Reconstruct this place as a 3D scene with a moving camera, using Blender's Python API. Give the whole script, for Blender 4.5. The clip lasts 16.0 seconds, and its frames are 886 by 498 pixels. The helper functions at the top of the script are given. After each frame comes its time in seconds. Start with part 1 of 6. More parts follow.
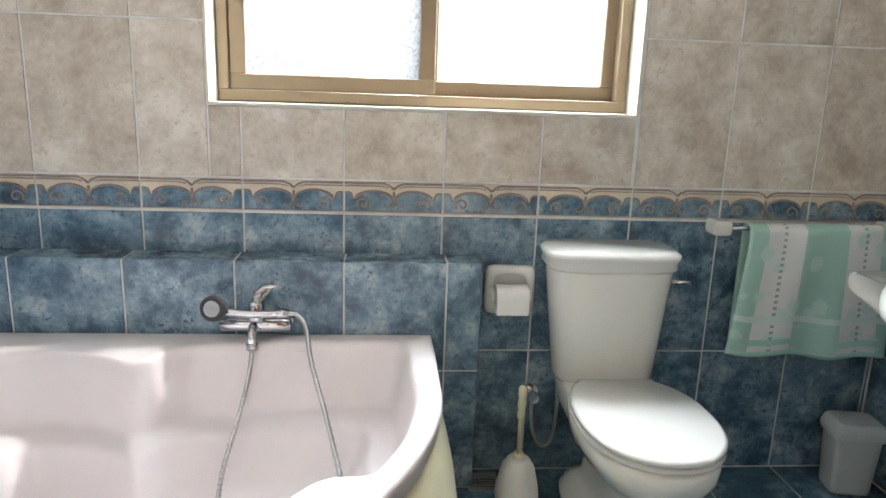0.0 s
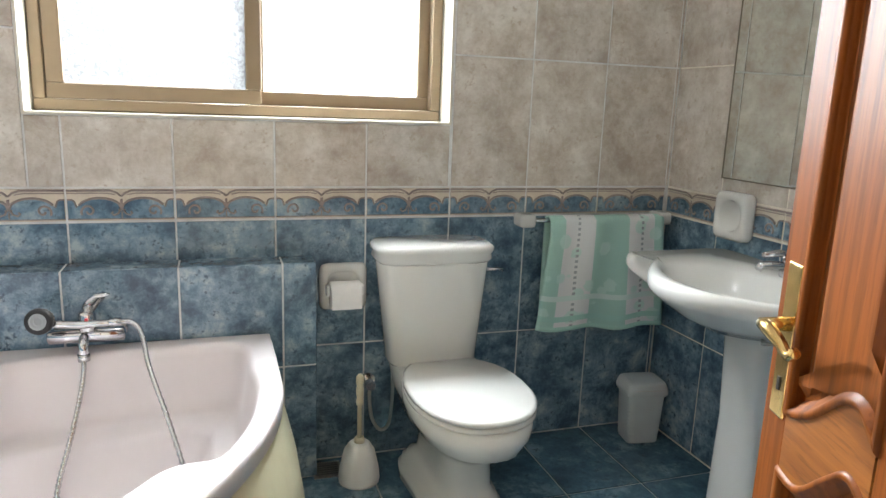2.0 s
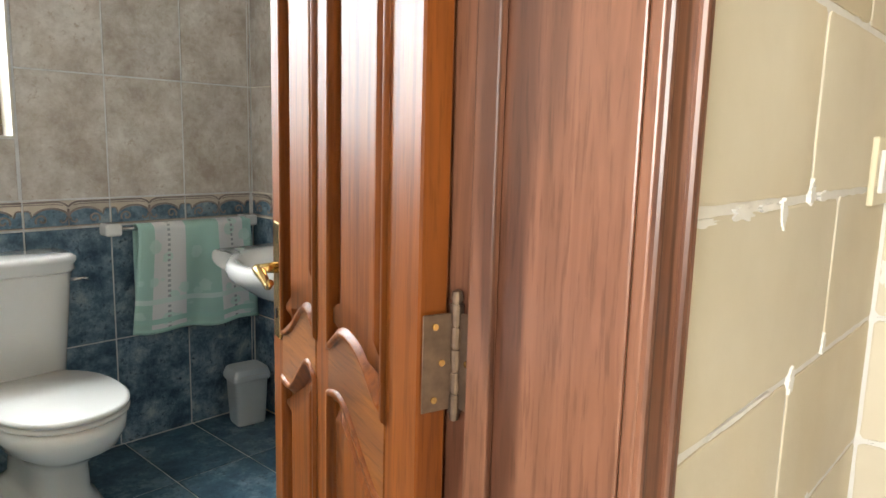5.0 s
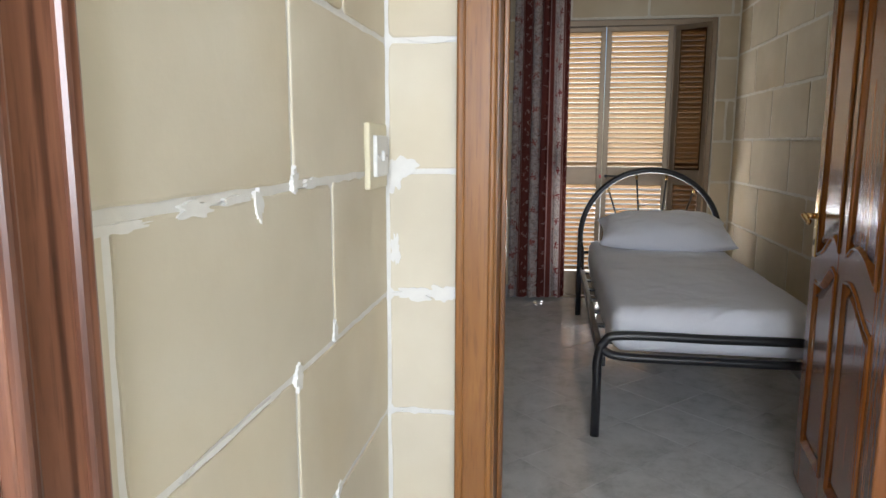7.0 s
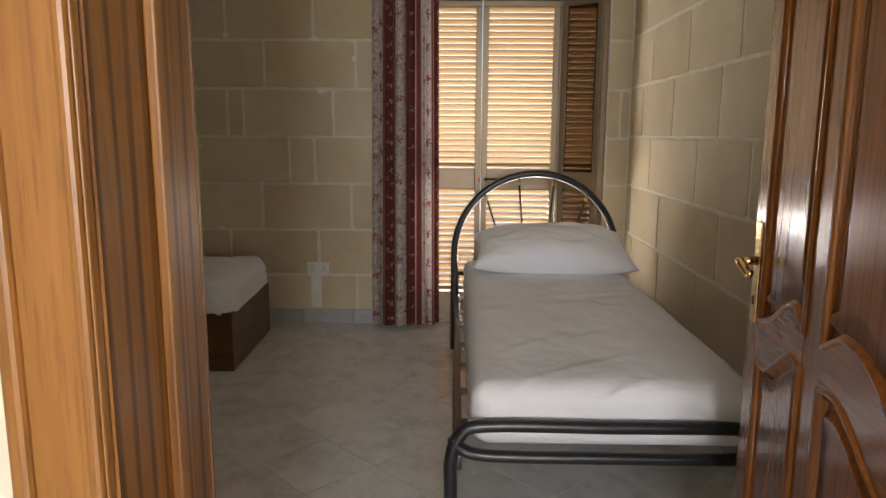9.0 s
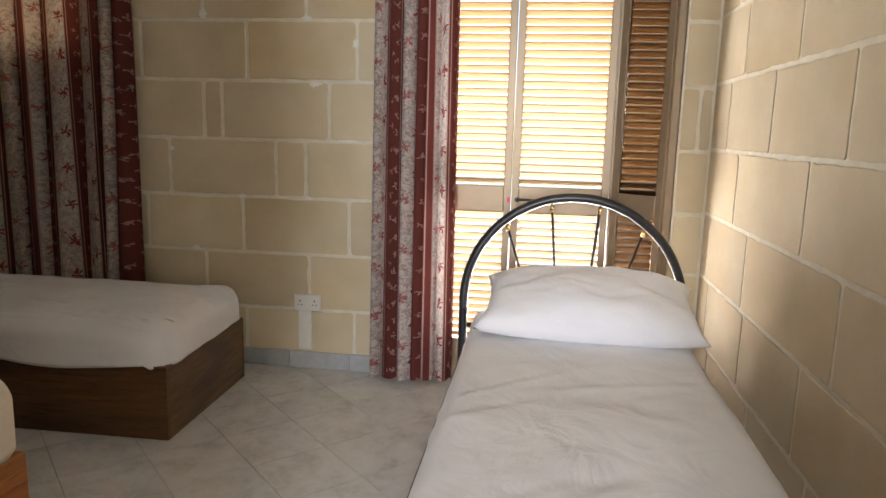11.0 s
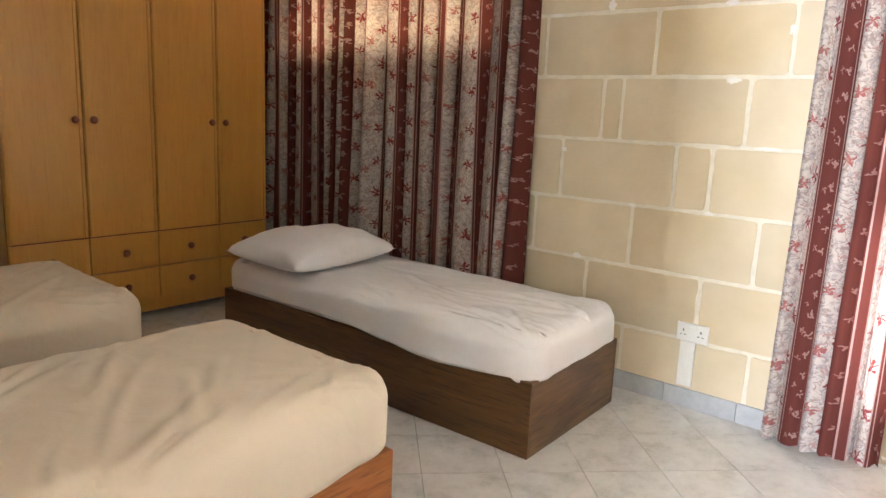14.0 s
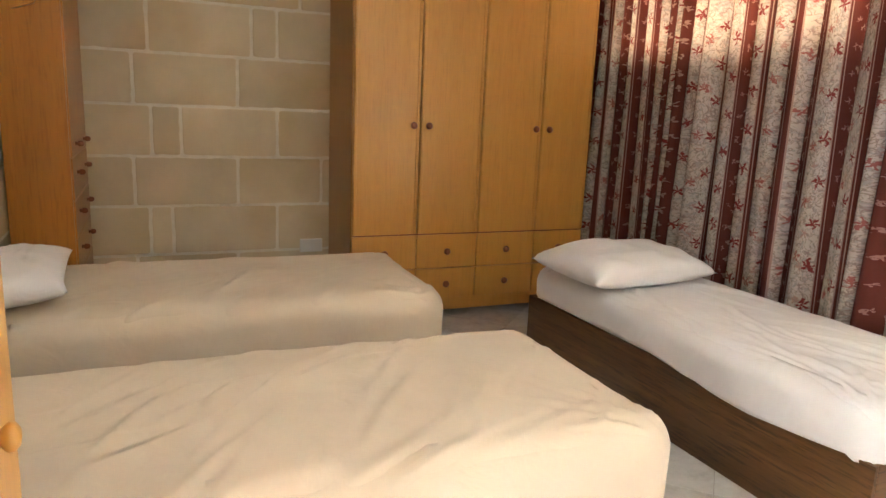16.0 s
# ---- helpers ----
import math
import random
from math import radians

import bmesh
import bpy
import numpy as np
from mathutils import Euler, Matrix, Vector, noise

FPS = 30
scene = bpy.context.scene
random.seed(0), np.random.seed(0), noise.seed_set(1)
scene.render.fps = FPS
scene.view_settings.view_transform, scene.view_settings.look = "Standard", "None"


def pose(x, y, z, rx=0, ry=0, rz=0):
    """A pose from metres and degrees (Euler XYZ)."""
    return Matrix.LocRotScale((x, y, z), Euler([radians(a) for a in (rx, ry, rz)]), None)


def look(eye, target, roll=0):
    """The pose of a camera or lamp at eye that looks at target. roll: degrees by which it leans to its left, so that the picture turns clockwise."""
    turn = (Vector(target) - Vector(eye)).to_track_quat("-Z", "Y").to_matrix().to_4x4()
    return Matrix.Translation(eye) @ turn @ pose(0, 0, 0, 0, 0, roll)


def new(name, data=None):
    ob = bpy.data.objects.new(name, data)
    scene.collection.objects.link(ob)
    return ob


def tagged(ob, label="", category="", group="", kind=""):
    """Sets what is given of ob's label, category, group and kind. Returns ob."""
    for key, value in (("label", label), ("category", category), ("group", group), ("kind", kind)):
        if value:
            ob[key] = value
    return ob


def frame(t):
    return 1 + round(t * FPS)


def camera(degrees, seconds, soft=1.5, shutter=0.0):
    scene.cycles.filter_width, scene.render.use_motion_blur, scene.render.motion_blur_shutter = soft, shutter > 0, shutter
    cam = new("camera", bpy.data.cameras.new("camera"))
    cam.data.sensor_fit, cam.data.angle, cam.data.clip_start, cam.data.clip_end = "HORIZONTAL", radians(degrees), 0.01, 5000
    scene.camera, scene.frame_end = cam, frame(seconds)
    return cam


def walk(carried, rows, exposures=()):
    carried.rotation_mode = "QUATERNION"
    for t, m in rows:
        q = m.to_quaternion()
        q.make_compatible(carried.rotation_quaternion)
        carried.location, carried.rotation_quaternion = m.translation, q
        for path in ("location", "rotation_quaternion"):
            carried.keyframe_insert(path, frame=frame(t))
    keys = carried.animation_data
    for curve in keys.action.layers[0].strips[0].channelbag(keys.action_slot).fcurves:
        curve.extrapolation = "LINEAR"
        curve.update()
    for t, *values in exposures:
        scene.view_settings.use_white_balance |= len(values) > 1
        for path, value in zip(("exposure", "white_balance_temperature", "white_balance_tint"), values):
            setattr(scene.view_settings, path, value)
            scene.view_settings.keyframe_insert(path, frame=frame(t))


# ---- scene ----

cam = camera(65.7, 16.0)
PATH = [
    (0, (2.036, -0.486, 1.253), (2.197, 1.456, 0.801), 2.0),
    (0.5, (2.07, -0.51, 1.269), (2.266, 1.428, 0.817), 2.0),
    (1, (2.074, -0.547, 1.272), (2.402, 1.378, 0.837), 2.0),
    (1.5, (2.055, -0.597, 1.245), (2.54, 1.303, 0.849), 1.9),
    (2, (2.027, -0.659, 1.254), (2.647, 1.198, 0.845), 2.1),
    (2.5, (2.028, -0.755, 1.211), (2.713, 1.089, 0.844), 1.7),
    (3, (2.012, -0.841, 1.231), (2.775, 0.971, 0.867), 1.7),
    (3.2, (2.018, -0.871, 1.248), (2.821, 0.922, 0.875), 1.8),
    (5.3, (2.065, -1.073, 1.211), (3.627, 0.138, 0.91), 1.2),
    (5.5, (2.09, -1.094, 1.21), (3.716, 0.031, 0.909), 1.0),
    (6, (2.14, -1.125, 1.223), (3.918, -0.262, 0.918), 0.6),
    (6.5, (2.19, -1.137, 1.227), (4.074, -0.54, 0.922), 0.4),
    (7, (2.254, -1.123, 1.209), (4.206, -0.813, 0.9), 0.2),
    (7.5, (2.403, -1.134, 1.187), (4.375, -1.035, 0.871), 0.1),
    (8, (2.656, -1.189, 1.195), (4.629, -1.171, 0.869), 0.1),
    (8.5, (2.885, -1.261, 1.212), (4.859, -1.248, 0.888), 0.6),
    (8.7, (3.015, -1.285, 1.227), (4.988, -1.265, 0.9), 0.5),
    (10.8, (4.113, -1.639, 1.279), (6.069, -1.401, 0.936), 1.4),
    (11, (4.183, -1.635, 1.288), (6.134, -1.362, 0.947), 1.5),
    (11.5, (4.314, -1.6, 1.299), (6.243, -1.202, 0.954), 1.9),
    (12, (4.381, -1.568, 1.333), (6.244, -0.938, 0.971), 2.1),
    (12.5, (4.405, -1.509, 1.327), (6.192, -0.687, 0.965), 2.5),
    (13, (4.436, -1.494, 1.319), (6.142, -0.518, 0.952), 2.4),
    (13.5, (4.466, -1.478, 1.322), (6.088, -0.37, 0.946), 2.5),
    (14, (4.506, -1.444, 1.302), (6.031, -0.208, 0.919), 2.5),
    (14.5, (4.574, -1.362, 1.294), (5.99, -0.006, 0.9), 2.5),
    (15, (4.612, -1.315, 1.298), (5.872, 0.186, 0.899), 2.5),
    (15.5, (4.676, -1.359, 1.3), (5.719, 0.302, 0.906), 2.3),
    (16, (4.722, -1.37, 1.296), (5.493, 0.432, 0.896), 2.4),
]
EXPOSURES = [(0, -0.05, 6350, 10), (3.2, -0.05, 6500, 10), (5.3, -0.3, 6600, 10), (6.0, -0.5, 6200, 10), (7.0, -0.45, 5550, 10), (8.0, -0.4, 6050, 11), (8.7, -0.2, 6350, 12), (10.8, 0.95, 6100, 12), (11.5, 1.05, 6000, 12), (12.5, 1.55, 6050, 11), (13.5, 2.2, 5850, 11), (14.5, 2.85, 5600, 11), (16.0, 3.2, 5700, 11)]
walk(cam, [(t, look(eye, target, roll)) for t, eye, target, roll in PATH], EXPOSURES)

# ---- world, sun, large lights ----
world = bpy.data.worlds.new("world")
scene.world = world
world.use_nodes = True
_n = world.node_tree.nodes
_sky = _n.new("ShaderNodeTexSky")
_sky.sky_type, _sky.sun_disc = "NISHITA", False
_sky.sun_elevation, _sky.sun_rotation = radians(52), radians(70)
world.node_tree.links.new(_sky.outputs[0], _n["Background"].inputs[0])
_n["Background"].inputs[1].default_value = 0.12


def lamp(name, kind, eye, target, energy, color, size=(1, 1)):
    data = bpy.data.lights.new(name, kind)
    data.energy, data.color = energy, color
    if kind == "AREA":
        data.shape, data.size, data.size_y = "RECTANGLE", size[0], size[1]
    ob = new(name, data)
    ob.matrix_world = look(eye, target)
    return ob


sun = lamp("sun", "SUN", (20, 8, 24), (0, 0, 0), 3.0, (1.0, 0.95, 0.86))
sun.data.angle = radians(0.6)
lamp("bath_window_light", "AREA", (2.45, 2.2, 1.95), (1.3, 0.6, 0.75), 460, (0.90, 0.96, 1.0), (1.4, 1.25))
lamp("balcony_light", "AREA", (8.45, -1.5, 0.25), (7.2, -1.4, 1.7), 225, (1.0, 0.92, 0.80), (1.5, 1.3))
lamp("side_window_light", "AREA", (8.15, 1.6, 1.85), (5.5, 1.4, 1.5), 100, (1.0, 0.72, 0.36), (1.5, 1.0))
lamp("hall_window_light", "AREA", (-0.35, -1.45, 1.6), (3.0, -1.1, 1.2), 165, (1.0, 0.98, 0.95), (1.0, 1.3))


# ---- materials ----
def nodes_of(name, rough=0.5, metal=0.0, spec=0.5):
    m = bpy.data.materials.new(name)
    m.use_nodes = True
    nt = m.node_tree
    b = nt.nodes["Principled BSDF"]
    b.inputs["Roughness"].default_value = rough
    b.inputs["Metallic"].default_value = metal
    b.inputs["Specular IOR Level"].default_value = spec
    return m, nt, b


def ramp(nt, fac, stops):
    r = nt.nodes.new("ShaderNodeValToRGB")
    while len(r.color_ramp.elements) < len(stops):
        r.color_ramp.elements.new(0.5)
    for e, (p, c) in zip(r.color_ramp.elements, stops):
        e.position, e.color = p, (*c, 1)
    nt.links.new(fac, r.inputs[0])
    return r.outputs[0]


def coords(nt, scale=(1, 1, 1), per_object=False, space="Object"):
    tc = nt.nodes.new("ShaderNodeTexCoord")
    mp = nt.nodes.new("ShaderNodeMapping")
    mp.inputs["Scale"].default_value = scale
    nt.links.new(tc.outputs[space], mp.inputs[0])
    if per_object:
        info = nt.nodes.new("ShaderNodeObjectInfo")
        mul = nt.nodes.new("ShaderNodeMath")
        mul.operation = "MULTIPLY"
        mul.inputs[1].default_value = 61.0
        nt.links.new(info.outputs["Random"], mul.inputs[0])
        nt.links.new(mul.outputs[0], mp.inputs["Location"])
    return mp.outputs[0]


def noise_tex(nt, vec, scale, detail=6, rough=0.55, distort=0.0):
    n = nt.nodes.new("ShaderNodeTexNoise")
    n.inputs["Scale"].default_value, n.inputs["Detail"].default_value = scale, detail
    n.inputs["Roughness"].default_value, n.inputs["Distortion"].default_value = rough, distort
    nt.links.new(vec, n.inputs["Vector"])
    return n.outputs["Fac"]


def bump(nt, b, height, strength=0.2, distance=0.01):
    n = nt.nodes.new("ShaderNodeBump")
    n.inputs["Strength"].default_value, n.inputs["Distance"].default_value = strength, distance
    nt.links.new(height, n.inputs["Height"])
    nt.links.new(n.outputs[0], b.inputs["Normal"])


def mixc(nt, fac, a, b, mode="MIX"):
    n = nt.nodes.new("ShaderNodeMix")
    n.data_type, n.blend_type = "RGBA", mode
    for sock, v in ((n.inputs[0], fac), (n.inputs[6], a), (n.inputs[7], b)):
        if isinstance(v, (int, float)):
            sock.default_value = v
        elif isinstance(v, tuple):
            sock.default_value = (*v, 1)
        else:
            nt.links.new(v, sock)
    return n.outputs[2]


def rnd_value(nt, lo, hi):
    info = nt.nodes.new("ShaderNodeObjectInfo")
    mr = nt.nodes.new("ShaderNodeMapRange")
    mr.inputs[3].default_value, mr.inputs[4].default_value = lo, hi
    nt.links.new(info.outputs["Random"], mr.inputs[0])
    return mr.outputs[0]


def plain(name, color, rough=0.5, metal=0.0, var=0.06, scale=9.0, bumpy=0.05, spec=0.5, coat=0.0):
    """A painted, moulded or cast surface with slight unevenness at two scales."""
    m, nt, b = nodes_of(name, rough, metal, spec)
    v = coords(nt)
    lo = tuple(c * (1 - var) for c in color)
    hi = tuple(min(1, c * (1 + var)) for c in color)
    big = ramp(nt, noise_tex(nt, v, scale, 5), [(0.3, lo), (0.7, hi)])
    nt.links.new(big, b.inputs["Base Color"])
    fine = noise_tex(nt, v, scale * 22, 3)
    if bumpy:
        bump(nt, b, fine, bumpy, 0.004)
    b.inputs["Coat Weight"].default_value = coat
    return m


def mottled(name, stops, scale, rough, fleck=None, bumpy=0.06, piece=0.06):
    """Glazed tile with cloudy mottling."""
    m, nt, b = nodes_of(name, rough)
    v = coords(nt, per_object=True)
    f1 = noise_tex(nt, v, scale, 10, 0.74, 0.12)
    col = ramp(nt, f1, stops)
    f2 = noise_tex(nt, v, scale * 5.5, 5, 0.7)
    if fleck:
        mask = ramp(nt, f2, [(0.56, (0, 0, 0)), (0.66, (1, 1, 1))])
        col = mixc(nt, mask, col, fleck)
    val = nt.nodes.new("ShaderNodeHueSaturation")
    nt.links.new(rnd_value(nt, 1 - piece, 1 + piece), val.inputs["Value"])
    nt.links.new(col, val.inputs["Color"])
    nt.links.new(val.outputs[0], b.inputs["Base Color"])
    bump(nt, b, noise_tex(nt, v, 14, 3), bumpy, 0.004)
    return m


def wood(name, dark, light, rough=0.3, axis="z", scale=1.0, coat=0.25, contrast=0.5, pore=0.55, gloss=0.18, figure=0.0, relief=0.08, spec=0.5):
    m, nt, b = nodes_of(name, rough, 0.0, spec)
    s = {"z": (16, 16, 1.1), "x": (1.1, 16, 16), "y": (16, 1.1, 16)}[axis]
    v = coords(nt, tuple(q * scale for q in s), per_object=True)
    grain = noise_tex(nt, v, 1.7, 6, 0.62, 1.3)
    fine = noise_tex(nt, v, 9.0, 4, 0.6)
    col = ramp(nt, grain, [(0.5 - contrast * 0.4, dark), (0.52, tuple((p + q) / 2 for p, q in zip(dark, light))), (0.5 + contrast * 0.35, light)])
    if figure:
        wv = nt.nodes.new("ShaderNodeTexWave")
        wv.wave_type, wv.bands_direction = "BANDS", "X"
        wv.inputs["Scale"].default_value, wv.inputs["Distortion"].default_value = 0.55, 9.0
        wv.inputs["Detail"].default_value, wv.inputs["Detail Scale"].default_value = 3.0, 0.7
        nt.links.new(v, wv.inputs["Vector"])
        rings = ramp(nt, wv.outputs["Fac"], [(0.05, tuple(c * 0.7 for c in dark)), (0.35, (1, 1, 1))])
        col = mixc(nt, figure, col, rings, "MULTIPLY")
    pores = ramp(nt, fine, [(0.36, tuple(c * 0.62 for c in dark)), (0.48, (1, 1, 1))])
    col = mixc(nt, pore, col, pores, "MULTIPLY")
    nt.links.new(col, b.inputs["Base Color"])
    bump(nt, b, fine, relief, 0.002)
    b.inputs["Coat Weight"].default_value, b.inputs["Coat Roughness"].default_value = coat, gloss
    return m


def cloth(name, lo, hi, rough=0.9, weave=520, fold=5.0, fold_strength=0.35):
    m, nt, b = nodes_of(name, rough, 0, 0.2)
    v = coords(nt)
    nt.links.new(ramp(nt, noise_tex(nt, v, 3.0, 5), [(0.3, lo), (0.7, hi)]), b.inputs["Base Color"])
    soft = noise_tex(nt, v, fold, 4, 0.5, 1.2)
    fine = noise_tex(nt, v, weave, 2)
    add = nt.nodes.new("ShaderNodeMath")
    add.operation = "MULTIPLY_ADD"
    add.inputs[1].default_value = 0.03
    nt.links.new(fine, add.inputs[0])
    nt.links.new(soft, add.inputs[2])
    bump(nt, b, add.outputs[0], fold_strength, 0.03)
    b.inputs["Sheen Weight"].default_value = 0.15
    return m


def limestone(name, lo, hi, piece=0.07):
    m, nt, b = nodes_of(name, 0.82, 0, 0.25)
    v = coords(nt, per_object=True)
    c1 = ramp(nt, noise_tex(nt, v, 2.6, 6, 0.55), [(0.3, lo), (0.68, hi)])
    stain = ramp(nt, noise_tex(nt, v, 1.1, 3), [(0.5, (1, 1, 1)), (0.75, (0.93, 0.86, 0.72))])
    col = mixc(nt, 1.0, c1, stain, "MULTIPLY")
    val = nt.nodes.new("ShaderNodeHueSaturation")
    nt.links.new(rnd_value(nt, 1 - piece, 1 + piece), val.inputs["Value"])
    nt.links.new(col, val.inputs["Color"])
    nt.links.new(val.outputs[0], b.inputs["Base Color"])
    bump(nt, b, noise_tex(nt, v, 60, 4), 0.12, 0.004)
    return m


MAT = {}
MAT["tile_cream"] = mottled("glazed_cream_tile", [(0.36, (0.36, 0.305, 0.25)), (0.47, (0.47, 0.42, 0.36)), (0.54, (0.53, 0.49, 0.435)), (0.62, (0.62, 0.585, 0.53))], 6.5, 0.22, (0.43, 0.37, 0.305))
MAT["tile_blue"] = mottled("glazed_blue_tile", [(0.37, (0.040, 0.070, 0.105)), (0.46, (0.090, 0.150, 0.205)), (0.54, (0.16, 0.24, 0.30)), (0.64, (0.33, 0.41, 0.45))], 9, 0.14, (0.05, 0.08, 0.115))
MAT["tile_floor_blue"] = mottled("glazed_blue_floor_tile", [(0.34, (0.035, 0.07, 0.10)), (0.52, (0.08, 0.15, 0.20)), (0.66, (0.20, 0.29, 0.34))], 8, 0.22, (0.05, 0.085, 0.11))
MAT["band_cream"] = mottled("cream_border_glaze", [(0.3, (0.52, 0.45, 0.35)), (0.7, (0.66, 0.60, 0.49))], 14, 0.25)
MAT["scroll"] = plain("taupe_border_relief", (0.25, 0.205, 0.185), 0.35, var=0.2, scale=40)
MAT["grout"] = plain("pale_grout", (0.60, 0.61, 0.60), 0.85, var=0.15, scale=20)
MAT["ceramic"] = plain("white_glazed_ceramic", (0.63, 0.63, 0.60), 0.12, var=0.015, bumpy=0.0, coat=0.4)
MAT["acrylic"] = plain("pinkish_white_acrylic", (0.66, 0.605, 0.60), 0.3, var=0.02, bumpy=0.0, coat=0.12)
MAT["skirt"] = plain("yellowed_cream_acrylic", (0.66, 0.62, 0.42), 0.25, var=0.05, bumpy=0.0, coat=0.2)
MAT["white_plastic"] = plain("white_plastic", (0.74, 0.74, 0.72), 0.35, var=0.02)
MAT["cream_plastic"] = plain("aged_cream_plastic", (0.70, 0.65, 0.47), 0.4, var=0.04)
MAT["grey_plastic"] = plain("pale_grey_plastic", (0.48, 0.515, 0.52), 0.4, var=0.03)
MAT["chrome"] = plain("chrome", (0.56, 0.56, 0.57), 0.08, 1.0, var=0.03, bumpy=0.0)
MAT["brass"] = plain("polished_brass", (0.72, 0.50, 0.20), 0.18, 1.0, var=0.1, scale=30, bumpy=0.02)
MAT["bronze"] = plain("dull_bronze_hinge", (0.21, 0.15, 0.11), 0.38, 0.85, var=0.2, scale=50)
MAT["hinge_steel"] = plain("worn_steel_hinge", (0.22, 0.21, 0.20), 0.4, 0.9, var=0.15, scale=50)
MAT["steel"] = plain("dull_steel", (0.5, 0.49, 0.46), 0.3, 1.0, var=0.1)
MAT["black_metal"] = plain("black_enamelled_steel", (0.016, 0.016, 0.018), 0.32, 0.0, var=0.2, scale=40, bumpy=0.04)
MAT["black_rubber"] = plain("black_rubber", (0.02, 0.02, 0.022), 0.5, var=0.2)
MAT["alu"] = plain("champagne_anodised_aluminium", (0.27, 0.205, 0.135), 0.42, 0.45, var=0.06, scale=14, bumpy=0.03)
MAT["slat"] = plain("golden_aluminium_slat", (0.34, 0.20, 0.065), 0.45, 0.15, var=0.05, scale=12, bumpy=0.03)
MAT["reveal"] = plain("cream_painted_reveal", (0.60, 0.57, 0.49), 0.5, var=0.05, scale=8)
MAT["paint"] = plain("white_painted_plaster", (0.74, 0.73, 0.69), 0.7, var=0.04, scale=5, bumpy=0.1)
MAT["render"] = plain("outdoor_render", (0.6, 0.55, 0.45), 0.9, var=0.08, scale=2)
MAT["door"] = wood("red_brown_varnished_wood", (0.16, 0.043, 0.008), (0.30, 0.088, 0.014), 0.42, coat=0.05, contrast=0.8, pore=0.25, figure=0.25, spec=0.22)
MAT["door_rail"] = wood("red_brown_varnished_wood_crosswise", (0.18, 0.056, 0.012), (0.38, 0.135, 0.026), 0.4, axis="x", coat=0.2, contrast=0.7, pore=0.4, figure=0.4)
MAT["door_gloss"] = wood("glossy_red_brown_varnish", (0.22, 0.072, 0.014), (0.38, 0.138, 0.028), 0.25, coat=0.4, contrast=0.8, pore=0.15, gloss=0.10, figure=0.2, relief=0.015)
MAT["door_gloss_rail"] = wood("glossy_red_brown_varnish_crosswise", (0.19, 0.060, 0.016), (0.36, 0.128, 0.034), 0.25, axis="x", coat=0.5, contrast=0.7, pore=0.2, gloss=0.10, relief=0.015)
MAT["casing"] = wood("oak_brown_varnished_casing", (0.20, 0.078, 0.016), (0.34, 0.15, 0.036), 0.38, coat=0.2, contrast=0.8, pore=0.25, figure=0.65)
MAT["jamb"] = wood("red_brown_ash_jamb", (0.16, 0.066, 0.036), (0.30, 0.135, 0.080), 0.34, coat=0.3, contrast=0.8, pore=0.3, figure=0.6)
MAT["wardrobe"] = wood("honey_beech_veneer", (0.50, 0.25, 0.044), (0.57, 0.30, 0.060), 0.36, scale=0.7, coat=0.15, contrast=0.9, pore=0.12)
# same beech veneer, darkened so its colour carries the shade on side faces
MAT["wardrobe_shaded"] = wood("honey_beech_veneer_shaded", (0.36, 0.165, 0.026), (0.42, 0.20, 0.036), 0.36, scale=0.7, coat=0.15, contrast=0.9, pore=0.15)
MAT["cabinet"] = wood("orange_varnished_pine", (0.34, 0.135, 0.014), (0.43, 0.185, 0.024), 0.34, scale=0.6, coat=0.2, contrast=0.9, pore=0.2)
MAT["knob"] = plain("red_brown_turned_wood", (0.20, 0.06, 0.018), 0.3, var=0.15, scale=60, coat=0.3)
MAT["bedbox"] = wood("brown_wood_laminate", (0.095, 0.042, 0.012), (0.17, 0.084, 0.027), 0.42, axis="y", scale=0.8, coat=0.05, figure=0.3)
MAT["bedbox_x"] = wood("brown_wood_laminate_end", (0.095, 0.042, 0.012), (0.17, 0.084, 0.027), 0.42, axis="x", scale=0.8, coat=0.05, figure=0.3)
MAT["bedbase"] = wood("orange_stained_pine", (0.27, 0.085, 0.015), (0.40, 0.15, 0.032), 0.4, axis="x", scale=0.7, coat=0.1)
MAT["sheet_white"] = cloth("white_cotton_sheet", (0.73, 0.735, 0.78), (0.79, 0.795, 0.835))
MAT["sheet_cream"] = cloth("cream_cotton_sheet", (0.63, 0.55, 0.44), (0.69, 0.61, 0.495), fold_strength=0.22)
MAT["stone"] = limestone("dressed_globigerina_limestone", (0.55, 0.47, 0.325), (0.66, 0.575, 0.42))
MAT["stone_hall"] = limestone("sealed_pale_limestone", (0.62, 0.565, 0.445), (0.71, 0.66, 0.54), 0.04)
MAT["mortar"] = plain("pale_lime_mortar", (0.72, 0.68, 0.58), 0.9, var=0.08, scale=18, bumpy=0.25)
MAT["mortar_white"] = plain("white_lime_filler", (0.78, 0.77, 0.74), 0.9, var=0.04, scale=30, bumpy=0.25)
MAT["marble"] = mottled("pale_grey_marbled_tile", [(0.3, (0.43, 0.43, 0.42)), (0.5, (0.60, 0.60, 0.59)), (0.72, (0.70, 0.70, 0.69))], 6.5, 0.16, None, 0.03, 0.03)
MAT["skirting"] = mottled("grey_marbled_skirting", [(0.3, (0.36, 0.38, 0.41)), (0.7, (0.52, 0.54, 0.57))], 9, 0.25)
MAT["joint_dark"] = plain("grey_floor_joint", (0.34, 0.33, 0.31), 0.9)
MAT["mirror"] = plain("silvered_mirror", (0.80, 0.83, 0.80), 0.03, 1.0, var=0.01, bumpy=0.0)
